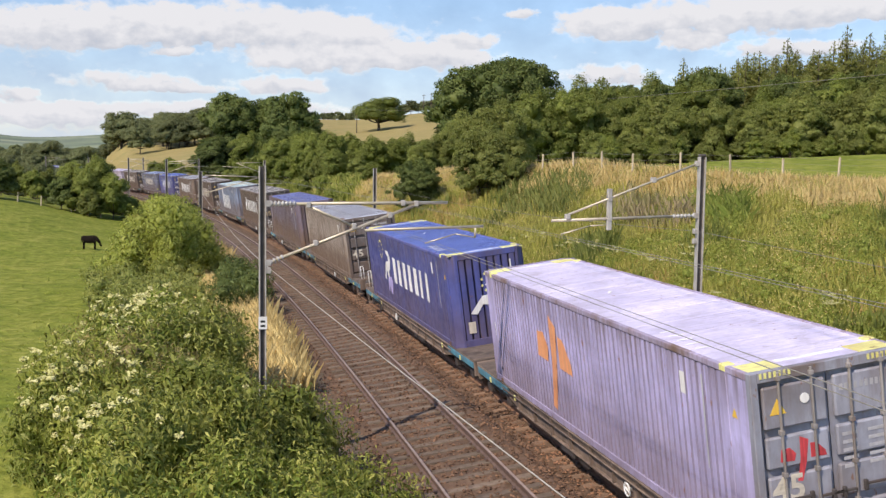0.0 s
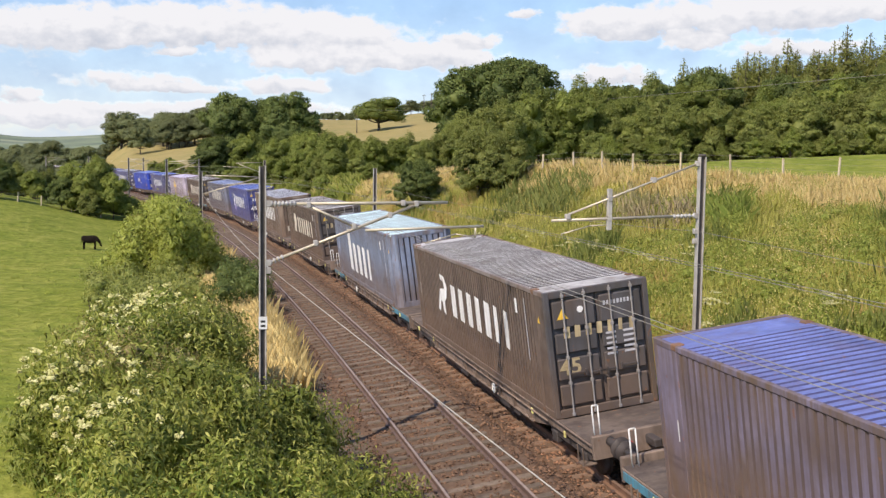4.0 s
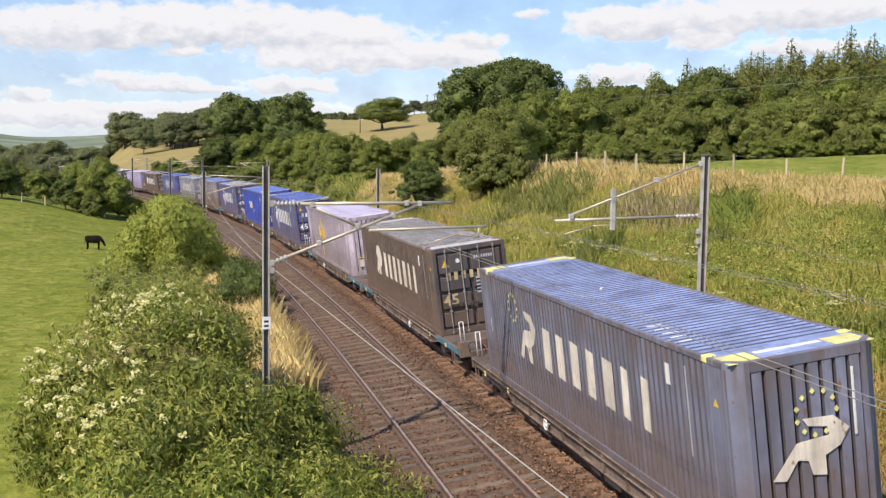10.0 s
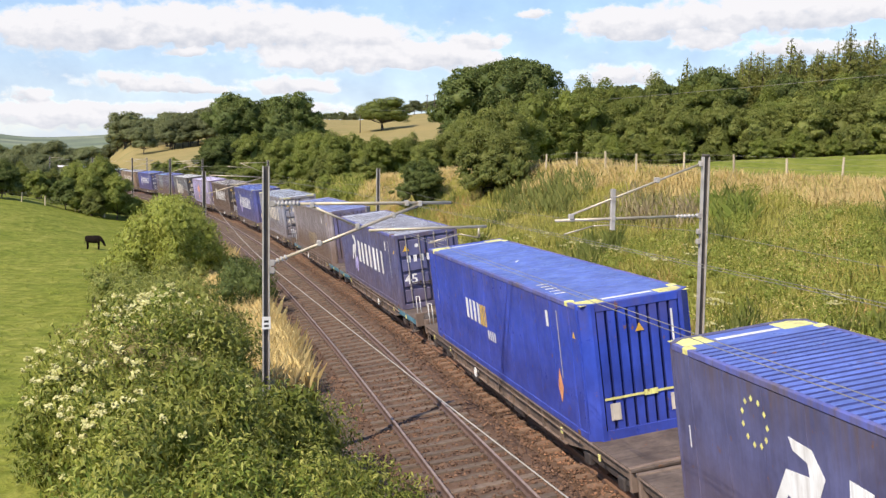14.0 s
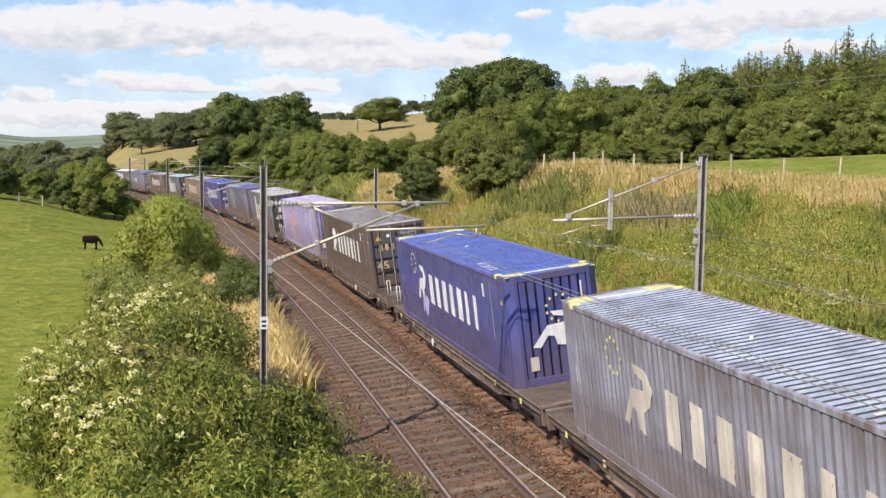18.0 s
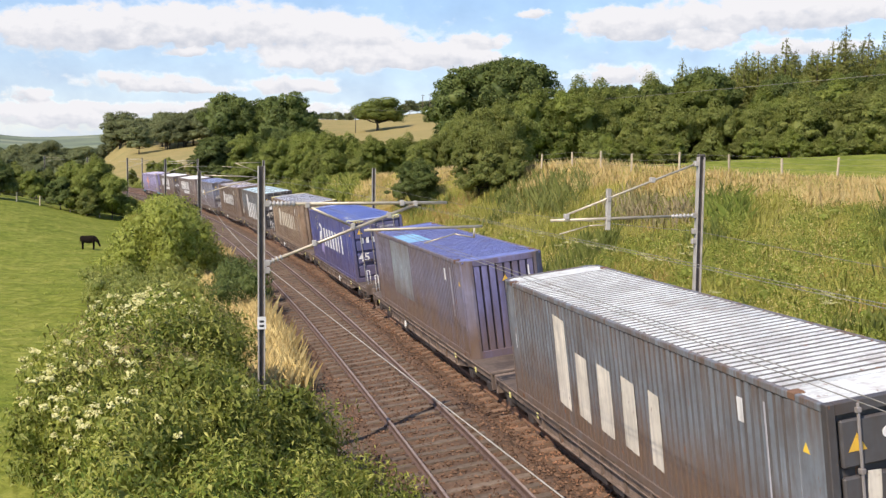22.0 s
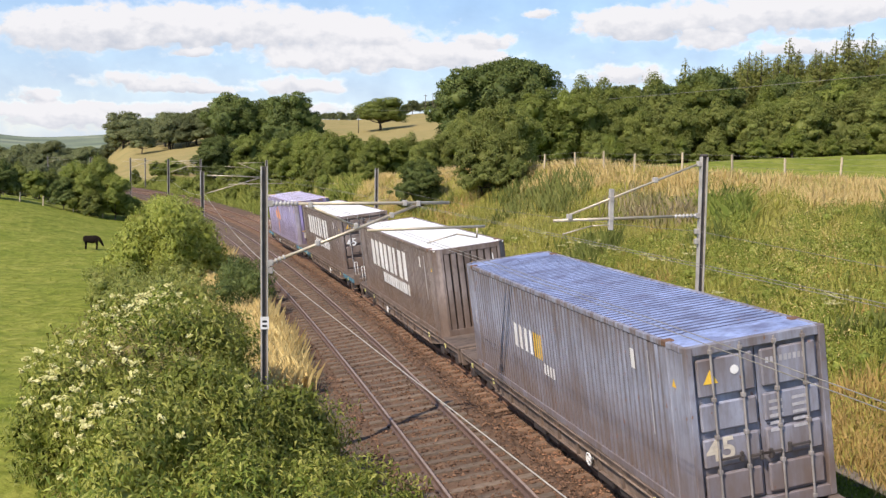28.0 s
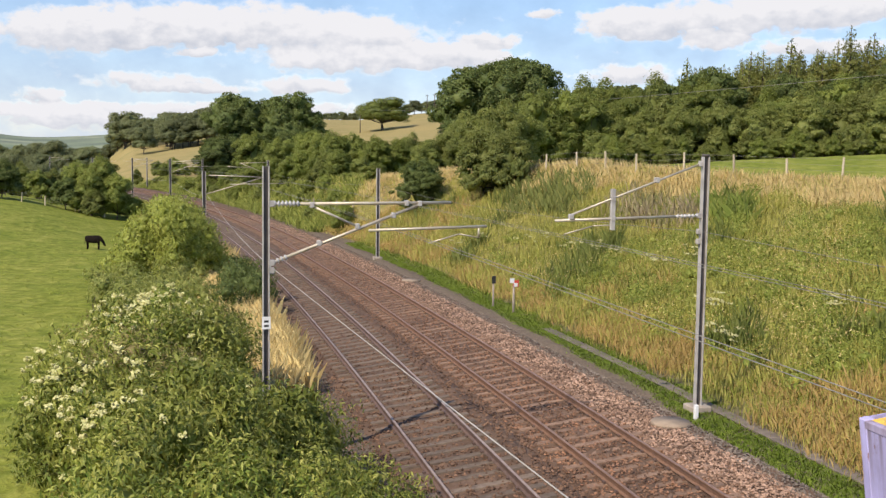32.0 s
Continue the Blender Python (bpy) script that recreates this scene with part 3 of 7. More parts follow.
def stones(name, n, s_rng, u_of, size, material, label, seed):
    """Loose stones: squashed, turned eight-sided lumps."""
    r = np.random.RandomState(seed)
    s = s_rng[0] * (s_rng[1] / s_rng[0]) ** r.rand(n)
    u = u_of(r, n)
    ur = np.where(u < -1.8, u + APART, u)
    on_rail = np.abs(np.abs(ur) - 0.75) < 0.09
    px, py, h = line(s)
    z = bed_z(u) + 0.012
    on_sleeper = (np.abs((s - 10.66) % 0.68 - 0.34) < 0.13) & (np.abs(ur) < 1.22) & (r.rand(n) < 0.6)
    sz = size * (0.6 + 0.8 * r.rand(n)) * (1 - 0.9 * on_rail) * (1 - 0.85 * on_sleeper)
    base = np.array([(1, 0, 0), (0, 1, 0), (-1, 0, 0), (0, -1, 0), (0, 0, 0.75), (0, 0, -0.75)], float)
    tri = np.array([(0, 1, 4), (1, 2, 4), (2, 3, 4), (3, 0, 4), (1, 0, 5), (2, 1, 5), (3, 2, 5), (0, 3, 5)])
    a = r.rand(n) * 6.28
    b = base[None] * (0.7 + 0.6 * r.rand(n, 6, 3)) + 0.25 * r.normal(size=(n, 6, 3)) * [1, 1, 0.5]
    bx = b[..., 0] * np.cos(a)[:, None] - b[..., 1] * np.sin(a)[:, None]
    by = b[..., 0] * np.sin(a)[:, None] + b[..., 1] * np.cos(a)[:, None]
    v = np.stack([bx, by, b[..., 2]], -1) * sz[:, None, None]
    v += np.stack([px + u * np.cos(h), py - u * np.sin(h), z], -1)[:, None]
    f = (np.arange(n)[:, None, None] * 6 + tri[None]).reshape(-1, 3)
    tagged(new(name, mesh_of(name, v.reshape(-1, 3), f, material)), label, "ballast stones", kind="stuff")




# ---- overhead line: masts, arms and wires ----
def insulator(a, b, r=0.06, n=7):
    a, b = Vector(a), Vector(b)
    rows = [(a, b, r * 0.45)]
    for i in range(n):
        c = a.lerp(b, (i + 0.5) / n)
        e = (b - a).normalized() * 0.02
        rows.append((c - e, c + e, r, r * 0.7))
    return rods("insulator", rows, M_INSUL, 10)


def post(s, u, top, base, label, width=0.225):
    """An H-section mast, turned so that its open side faces along the line; x is across."""
    t = thing("catenary_mast", label, "catenary mast", "catenary masts along the line", upright(s, u, 0))
    w, d = width, width * 0.85
    for x0, x1 in ((-w / 2, -w / 2 + 0.03), (w / 2 - 0.03, w / 2)):
        child("flange", boxes("flange", [(x0, x1, -d / 2, d / 2, base, top)], M_GALV, 0.006), t)
    # web coloured dark to stand for the shade between the flanges
    child("web", boxes("web", [(-w / 2 + 0.03, w / 2 - 0.03, -0.012, 0.012, base, top - 0.003)], M_MAST_DARK), t)
    child("foundation", boxes("foundation", [(-0.28, 0.28, -0.28, 0.28, base - 0.5, base + 0.10)], M_CONC, 0.03), t)
    return t


def tube(t, name, a, b, r=0.045, m=None):
    return child(name, rods(name, [((a[0], 0, a[1]), (b[0], 0, b[1]), r * 0.8)], m or M_TUBE, 8), t)


U_L, U_R = -7.78, 3.55
ml = post(23.5, U_L, 6.37, -0.6, "galvanised catenary mast with long arm, among dry grass", 0.16)
x = lambda u: u - U_L
child("insulator", insulator((0.16, 0, 5.54), (x(-7.03), 0, 5.54), 0.075), ml)
tube(ml, "top_tube", (x(-7.03), 5.54), (x(-3.55), 5.58), 0.045)
tube(ml, "strut_tube", (x(-7.55), 4.26), (x(-4.29), 5.53), 0.045)
child("insulator", insulator((0.14, 0, 4.22), (x(-7.3), 0, 4.36), 0.07, 4), ml)
tube(ml, "knee_tube", (x(-6.76), 5.49), (x(-5.73), 5.03), 0.035)
tube(ml, "registration_tube", (x(-5.47), 4.94), (x(-2.68), 5.03), 0.04)
tube(ml, "drop_bracket", (x(-2.87), 5.03), (x(-2.88), 4.76), 0.03)
tube(ml, "registration_arm", (x(-2.9), 4.77), (x(-3.35), 4.85), 0.02)
tube(ml, "registration_arm", (x(-3.35), 4.85), (x(-4.07), 4.64), 0.02)
for u, z in ((-6.76, 5.52), (-4.29, 5.56), (-5.73, 5.04), (-4.9, 5.29), (-6.6, 4.66), (-4.6, 5.57)):
    child("clamp", boxes("clamp", [(x(u) - 0.05, x(u) + 0.05, -0.07, 0.07, z - 0.07, z + 0.06)], M_GALV, 0.015), ml)
child("number_plate", boxes("number_plate", [(-0.095, 0.095, -0.085, -0.07, 2.74, 3.02)], M_WHITE), ml, None, "white plate")
for i in range(2):
    child("number_bar", boxes("number_bar", [(-0.05, 0.05, -0.089, -0.086, 2.79 + 0.10 * i, 2.84 + 0.10 * i)], M_BLACK), ml, None, "dark bar")
for z in (4.22, 5.54, 4.05):
    child("bracket", boxes("bracket", [(0.07, 0.19, -0.06, 0.06, z - 0.07, z + 0.07)], M_GALV, 0.015), ml)

mr = post(24.8, U_R, 6.73, 0.12, "galvanised catenary mast at the foot of the cutting", 0.18)
x = lambda u: u - U_R
tube(mr, "stay_tube", (-0.14, 6.55), (x(-0.15), 5.21), 0.035)
child("insulator", insulator((-0.16, 0, 5.21), (x(2.75), 0, 5.19), 0.06, 6), mr)
tube(mr, "top_tube", (x(2.75), 5.19), (x(-0.53), 5.08), 0.045)
child("king_post", boxes("king_post", [(x(1.01) - 0.06, x(1.01) + 0.06, -0.05, 0.05, 4.84, 5.89)], M_GALV, 0.012), mr)
tube(mr, "registration_arm", (x(1.0), 4.97), (x(0.5), 4.95), 0.02)
tube(mr, "registration_arm", (x(0.5), 4.95), (x(-0.28), 4.74), 0.02)
for u, z in ((1.01, 5.64), (-0.11, 5.18), (2.2, 6.12), (1.01, 5.14)):
    child("clamp", boxes("clamp", [(x(u) - 0.06, x(u) + 0.06, -0.07, 0.07, z - 0.07, z + 0.07)], M_GALV, 0.015), mr)
for z in (4.54, 4.8, 5.21, 6.55):
    child("bracket", boxes("bracket", [(-0.19, -0.08, -0.06, 0.06, z - 0.07, z + 0.07)], M_GALV, 0.015), mr)
child("cap", boxes("cap", [(-0.085, 0.085, -0.08, 0.08, 6.73, 6.80)], M_MAST_DARK, 0.02), mr)


def far_mast(s, u, top, side, base=-0.4, width=0.24, reach=4.0):
    t = post(s, u, top, base, "slim grey catenary mast beside the line", width)
    g = side
    tube(t, "top_tube", (g * 0.3, top - 0.25), (g * reach, top - 0.35), 0.04)
    tube(t, "strut_tube", (g * 0.15, top - 1.5), (g * (reach - 0.2), top - 0.4), 0.04)
    tube(t, "registration_tube", (g * 1.7, top - 0.85), (g * (reach + 1.4), top - 0.75), 0.03)
    return t


far_mast(72.0, -7.5, 5.6, 1, -0.9)
post(67.0, 3.3, 5.99, 0.1, "slim grey catenary mast against the bank", 0.22)
for s_, u_, g in ((121, -7.0, 1), (118, 3.4, -1), (170, -7.0, 1), (168, 3.4, -1), (220, -7.0, 1), (219, 3.4, -1), (270, -7.0, 1)):
    far_mast(s_, u_, 6.3, g, -0.4, 0.24, 3.2)


def wire(name, pts, r, material, label, sag=0.0):
    """A wire over supports given as (s, u, z), with sag in each span."""
    out = []
    for (s0, u0, z0), (s1, u1, z1) in zip(pts[:-1], pts[1:]):
        for i in range(24):
            f = i / 24
            out.append(at(s0 + (s1 - s0) * f, u0 + (u1 - u0) * f, z0 + (z1 - z0) * f - 4 * sag * f * (1 - f)))
    out.append(at(*pts[-1]))
    return tagged(new(name, tube_along(name, [tuple(p) for p in out], r, material)), label, "wire")


for c_u in (-4.07, -0.30):
    wire("contact_wire", [(-40, c_u + 0.2, 4.66), (24, c_u, 4.66), (72, c_u - 0.1, 4.66), (121, c_u, 4.66), (170, c_u, 4.66), (220, c_u, 4.66)], 0.0055, M_WIRE, "thin grey contact wire over the track")
    wire("contact_wire", [(-40, c_u + 0.26, 4.70), (24, c_u + 0.06, 4.70), (72, c_u - 0.04, 4.70), (121, c_u + 0.06, 4.70), (170, c_u + 0.06, 4.70)], 0.0055, M_WIRE, "second thin grey contact wire over the track")
wire("return_wire", [(-20, -4.5, 3.95), (7.4, -6.45, 3.97), (23.5, -7.6, 4.07)], 0.0065, M_WIRE_BRIGHT, "bright aluminium return wire on the masts", 0.03)
wire("return_wire", [(23.5, -7.6, 4.07), (72.0, -7.35, 4.05), (121, -6.9, 4.05), (170, -6.9, 4.05)], 0.009, M_WIRE_BRIGHT, "bright aluminium return wire on the masts", 0.55)
wire("return_wire", [(-30, 3.5, 4.8), (24.8, 3.48, 4.8), (67.0, 3.25, 4.9), (118, 3.3, 4.9)], 0.006, M_WIRE, "grey return wire on the masts", 0.35)


def air_line(z_a, z_b, label):
    a = Vector((*polar_at(7.9, 330), z_a))
    b = Vector((*polar_at(42.0, 60), z_b))
    pts = []
    for i in range(41):
        p = a.lerp(b, i / 40)
        p.z -= 4 * 1.2 * (i / 40) * (1 - i / 40)
        pts.append(tuple(p))
    tagged(new("power_line", tube_along("power_line", pts, 0.017, M_WIRE)), label, "power line")


def polar_at(ang, dist):
    return dist * math.sin(radians(ang)), dist * math.cos(radians(ang))


air_line(22.2, 11.9, "pale overhead power line above the wood")
for ang, dist, h in ((7.85, 330, 6.0), (11.5, 420, 7.5), (11.9, 420, 7.5), (12.4, 425, 6.5)):
    px_, py_ = polar_at(ang, dist)
    g = float(ground_z(px_, py_))
    t = thing("power_pole", "distant wooden pole of a power line", "power pole", "poles of the power line", Matrix.Translation((px_, py_, g)))
    child("pole", rods("pole", [((0, 0, -0.5), (0, 0, h), 0.16, 0.11)], M_BARK, 7), t)
    child("cross_arm", boxes("cross_arm", [(-0.7, 0.7, -0.06, 0.06, h - 0.5, h - 0.36)], M_BARK, 0.01), t)

# ---- trackside things ----
def disc_lid(s, u, r, z):
    t = thing("manhole_cover", "round pale concrete chamber cover in the cess", "manhole cover", "chamber covers", upright(s, u, z))
    child("lid", rods("lid", [((0, 0, -0.02), (0, 0, 0.07), r, r * 0.97)], M_LID, 28), t)
    child("shaft_ring", rods("shaft_ring", [((0, 0, -0.4), (0, 0, -0.02), r * 0.9)], M_CONC, 24), t)


disc_lid(23.75, 2.28, 0.50, 0.03)
disc_lid(54.8, 2.56, 0.52, 0.03)
t = thing("marker_post", "short grey post with black top plate", "marker post", "lineside posts", upright(44.3, 3.85, 0))
child("post", rods("post", [((0, 0, -0.3), (0, 0, 1.45), 0.045)], M_CONC, 8), t)
child("plate", boxes("plate", [(-0.09, 0.09, -0.07, -0.045, 1.12, 1.45)], M_BLACK), t)
t = thing("marker_post", "short pale post with red and white sign", "marker post", "lineside posts", upright(42.5, 4.2, 0.05))
child("post", rods("post", [((0, 0, -0.3), (0, 0, 1.35), 0.05)], M_CONC, 8), t)
child("sign_plate", boxes("sign_plate", [(-0.20, 0.0, -0.075, -0.05, 1.30, 1.50)], M_WHITE), t, None, "white plate")
child("sign_plate", boxes("sign_plate", [(-0.05, 0.20, -0.072, -0.052, 1.12, 1.42)], M_RED), t, None, "red plate")
child("sign_plate", boxes("sign_plate", [(-0.02, 0.14, -0.082, -0.0725, 1.14, 1.30)], M_WHITE), t, None, "white plate")
t = thing("cable_trough", "grey concrete cable trough along the foot of the slope", "cable trough")
for i in range(34):
    s_ = 6 + i * 0.96
    child("trough_cover", boxes("trough_cover", [(-0.2, 0.2, -0.47, 0.47, -0.1, 0.06)], M_TROUGH, 0.012) if i == 0 else bpy.data.meshes["trough_cover"], t, upright(s_, 4.10, 0.035, rnd0.uniform(-1, 1)))
t = thing("cable_marker", "small white cable marker stub", "marker", "", upright(24.0, 3.1, 0.08))
child("stub", boxes("stub", [(-0.05, 0.05, -0.05, 0.05, -0.1, 0.34)], M_WHITE, 0.01), t)


# ---- fences ----
def fence(points, spacing, high, label, group, wires=4):
    """Timber posts and strained wires over the ground; points in metres on the plan."""
    pts = [Vector((a, b)) for a, b in points]
    t = thing("wire_fence", label, "fence", group)
    me = boxes("fence_post", [(-0.055, 0.055, -0.055, 0.055, -0.4, high)], M_TIMBER, 0.012)
    spots = []
    for a, b in zip(pts[:-1], pts[1:]):
        n = max(1, round((b - a).length / spacing))
        spots += [a.lerp(b, i / n) for i in range(n)]
    spots.append(pts[-1])
    heads = []
    for p in spots:
        z = float(ground_z(p.x, p.y))
        h = rnd0.uniform(0.9, 1.1)
        child("fence_post", me, t, Matrix.LocRotScale((p.x, p.y, z), Euler((rnd0.uniform(-0.05, 0.05), rnd0.uniform(-0.05, 0.05), rnd0.uniform(0, 1.5))), (1, 1, h)))
        heads.append((p.x, p.y, z))
    for i in range(wires):
        child("strand", tube_along("strand", [(a, b, c + high * (0.25 + 0.7 * i / (wires - 1))) for a, b, c in heads], 0.006, M_WIRE, 4), t)


fence([(75, 20), (48, 42), (35.4, 53.7), (26.2, 62), (23.9, 66.6), (18.5, 77), (11.6, 88), (9.0, 110)], 3.2, 1.45, "post and wire fence along the crest of the cutting", "field fences")
fence([(-44, 112), (-27, 117), (-18, 120), (-12, 122), (-8.6, 122)], 2.6, 1.1, "weathered post and wire fence at the field edge", "field fences")


# ---- trees and bushes ----
def leaf_cards(centres, normals, size, rng, droop=0.0, aspect=0.55, rough=0.45):
    """Many small pointed leaves or sprays: four corners each, bent along the middle."""
    n = len(centres)
    nr = normals + 0.7 * rng.normal(size=(n, 3))
    nr /= np.linalg.norm(nr, axis=1)[:, None] + 1e-9
    a = np.cross(nr, rng.normal(size=(n, 3)))
    a /= np.linalg.norm(a, axis=1)[:, None] + 1e-9
    b = np.cross(nr, a)
    sz = (size * (0.55 + 0.9 * rng.rand(n)))[:, None]
    tip, tail = centres + a * sz * 0.6, centres - a * sz * 0.6
    tip = tip - np.array([0, 0, 1.0]) * droop * sz
    l, r = centres + b * sz * aspect * 0.5 + nr * sz * 0.12, centres - b * sz * aspect * 0.5 + nr * sz * 0.12
    v = np.stack([tail, r, tip, l], 1).reshape(-1, 3)
    soft = normals * (1.25 - rough) + nr * rough * np.sign((nr * normals).sum(1))[:, None]
    soft /= np.linalg.norm(soft, axis=1)[:, None] + 1e-9
    return v, np.arange(4 * n).reshape(-1, 4), np.repeat(soft, 4, 0)


def blob(rng, c, r, seg=10):
    """An uneven lump inside a crown, to fill it."""
    u, w = np.meshgrid(np.linspace(0, 2 * np.pi, seg, endpoint=False), np.linspace(0.15, np.pi - 0.15, seg // 2 + 1), indexing="ij")
    d = np.stack([np.cos(u) * np.sin(w), np.sin(u) * np.sin(w), np.cos(w)], -1)
    v = (c + d * r * (0.75 + 0.5 * rng.rand(*u.shape))[..., None]).reshape(-1, 3)
    k = u.shape[1]
    i, j = np.meshgrid(np.arange(seg), np.arange(k - 1), indexing="ij")
    i2 = (i + 1) % seg
    nn = d.reshape(-1, 3)
    return v, np.stack([i * k + j, i * k + j + 1, i2 * k + j + 1, i2 * k + j], -1).reshape(-1, 4), nn


def crown(lumps, n, size, seed, droop=0.15, fill=0.72, whole=0.0, stray=0.12, rough=0.45, depth=0.0, aspect=0.55):
    """Leaves on the outside of lumps (x, y, z, rx, rz); n leaves in all, with filling lumps inside."""
    rng = np.random.RandomState(seed)
    L = np.array(lumps, float)
    area = L[:, 3] * (L[:, 3] + L[:, 4])
    cnt = np.maximum((n * area / area.sum()).astype(int), 20)
    C, N, V, Fc, Q, off = [], [], [], [], [], 0
    mid, reach = L[:, :3].mean(0), np.ptp(L[:, :3], axis=0) / 2 + L[:, 3].mean()
    for (x, y, z, rx, rz), m in zip(L, cnt):
        d = rng.normal(size=(m, 3))
        d[:, 2] += 0.25
        d /= np.linalg.norm(d, axis=1)[:, None]
        bump = 1 + 0.16 * np.sin(5 * d[:, 0] + x) * np.cos(4 * d[:, 1] + y) + 0.12 * np.sin(9 * d[:, 2] + 3 * d[:, 0])
        r = bump * (0.78 + 0.28 * rng.rand(m) ** 0.7 + stray * (rng.rand(m) < 0.12) * rng.rand(m) - depth * rng.rand(m) ** 2)
        C.append(np.array([x, y, z]) + d * r[:, None] * [rx, rx, rz])
        w = (C[-1] - mid) / reach
        N.append(d * (1 - whole) + w * whole)
        v, f, q = blob(rng, np.array([x, y, z]), np.array([rx, rx, rz]) * fill)
        V.append(v), Fc.append(f + off), Q.append(q)
        off += len(v)
    v, f, q = leaf_cards(np.concatenate(C), np.concatenate(N), size, rng, droop, aspect, rough)
    V.append(v), Fc.append(f + off), Q.append(q)
    return np.concatenate(V), np.concatenate(Fc), np.concatenate(Q)


def limbs(trunk_h, lumps, r0, seed, z_base=-0.6):
    """A tapered trunk with limbs out to the crown's lumps."""
    rng = random.Random(seed)
    bm = bmesh.new()
    p, top = Vector((0, 0, z_base)), Vector((rng.uniform(-0.3, 0.3), rng.uniform(-0.3, 0.3), trunk_h))
    rod(bm, p, (p + top) / 2 + Vector((0.08, 0, 0)), r0, r0 * 0.8, 9)
    rod(bm, (p + top) / 2 + Vector((0.08, 0, 0)), top, r0 * 0.8, r0 * 0.6, 9)
    for x, y, z, rx, rz in lumps[:10]:
        e = Vector((x, y, z))
        midp = top.lerp(e, 0.5) + Vector((0, 0, -0.08 * (e - top).length))
        rod(bm, top, midp, r0 * 0.42, r0 * 0.28, 6)
        rod(bm, midp, e, r0 * 0.28, r0 * 0.1, 6)
    return bm_mesh("trunk", bm, M_BARK, True)


def round_lumps(h, w, trunk, count, seed, flat=1.0):
    rng = random.Random(seed)
    out = [(0, 0, trunk + (h - trunk) * 0.55, w * 0.52, (h - trunk) * 0.42)]
    for i in range(count):
        a, e = i * 2.4 + rng.uniform(-0.4, 0.4), rng.uniform(-0.45, 1.0)
        rr = w * (0.66 - 0.30 * max(e, 0)) * rng.uniform(0.8, 1.1)
        z = trunk + (h - trunk) * (0.45 + 0.40 * e)
        q = w * rng.uniform(0.24, 0.40)
        out.append((math.cos(a) * rr, math.sin(a) * rr, min(z, h - q * 0.7), q, q * rng.uniform(0.65, 0.9) * flat))
    return out


def boughs(lumps, seed, count=7):
    """Each lump of a crown broken up into smaller boughs round its outside."""
    rng = random.Random(seed)
    out = []
    for x, y, z, rx, rz in lumps:
        for i in range(count):
            a, e = i * 2.4 + rng.uniform(-0.5, 0.5), math.asin(max(-0.55, min(1.0, -0.5 + 1.6 * (i + rng.random()) / count)))
            q = rng.uniform(0.30, 0.58)
            k = rng.uniform(0.66, 0.98)
            out.append((x + rx * k * math.cos(a) * math.cos(e), y + rx * k * math.sin(a) * math.cos(e), z + rz * k * math.sin(e), rx * q, rz * q * rng.uniform(0.6, 0.95)))
    return out


def tree_crown(lumps, n, size, seed, droop=0.2):
    """Leaf sprays hung on many uneven boughs, with the lumps' dim insides behind them."""
    rng = np.random.RandomState(seed)
    B = np.array(boughs(lumps, seed), float)
    L = np.array(lumps, float)
    mid, reach = L[:, :3].mean(0), np.ptp(L[:, :3], axis=0) / 2 + L[:, 3].mean()
    area = B[:, 3] * (B[:, 3] + B[:, 4])
    k = rng.choice(len(B), n, p=area / area.sum())
    d = rng.normal(size=(n, 3))
    d[:, 2] += 0.2
    d /= np.linalg.norm(d, axis=1)[:, None]
    r = 0.45 + 0.62 * rng.rand(n) ** 0.6 + 0.45 * (rng.rand(n) < 0.07) * rng.rand(n)
    c = B[k, :3] + d * r[:, None] * B[k][:, [3, 3, 4]]
    nrm = 0.55 * d + 0.5 * (c - mid) / reach + [0, 0, 0.4]
    V, F, Q, off = [], [], [], 0
    for x, y, z, rx, rz in L:
        v, f, q = blob(rng, np.array([x, y, z]), np.array([rx, rx, rz]) * 0.62)
        V.append(v), F.append(f + off), Q.append(q)
        off += len(v)
    v, f, q = leaf_cards(c, nrm, size, rng, droop, 0.6, 0.6)
    V.append(v), F.append(f + off), Q.append(q)
    return np.concatenate(V), np.concatenate(F), np.concatenate(Q)


def tree_parts(name, label, lumps, trunk, r0, n, size, leaf, seed, category="tree", droop=0.2):
    t = thing(name, label, category)
    child("trunk", limbs(trunk, lumps, r0, seed), t)
    v, f, q = tree_crown(lumps, int(n * 4.5), size * 0.48, seed, droop)
    child("crown", mesh_of("crown", v, f, leaf, False, q), t)
    return t


def conifer(h, w, seed, n=9000):
    """A spruce: whorls of drooping branches that shorten towards a thin leader."""
    rng = np.random.RandomState(seed)
    t = thing("spruce_tree", "tall olive-green spruce with ragged tip in a plantation", "tree")
    child("trunk", rods("trunk", [((0, 0, -0.8), (0, 0, h * 0.5), 0.2, 0.13), ((0, 0, h * 0.5), (0, 0, h - 0.1), 0.13, 0.02)], M_BARK, 7), t)
    zs = h * (1 - np.linspace(0.02, 0.92, 46) ** 0.9)
    whorl, bearing, length = [], [], []
    for z in zs:
        m = 5 + rng.randint(3)
        whorl += [z + rng.uniform(-0.1, 0.1) for i in range(m)]
        bearing += [6.283 * (i + rng.rand()) / m for i in range(m)]
        length += [max(0.16, w * (1 - z / h) ** 0.80 * rng.uniform(0.55, 1.15)) for i in range(m)]
    whorl, bearing, length = np.array(whorl), np.array(bearing), np.array(length)
    k = rng.choice(len(whorl), n, p=length ** 1.2 / (length ** 1.2).sum())
    f_ = rng.rand(n) ** 0.7
    rr = length[k] * f_
    side = rng.normal(size=n) * 0.16 * length[k] * (1.1 - f_)
    a = bearing[k]
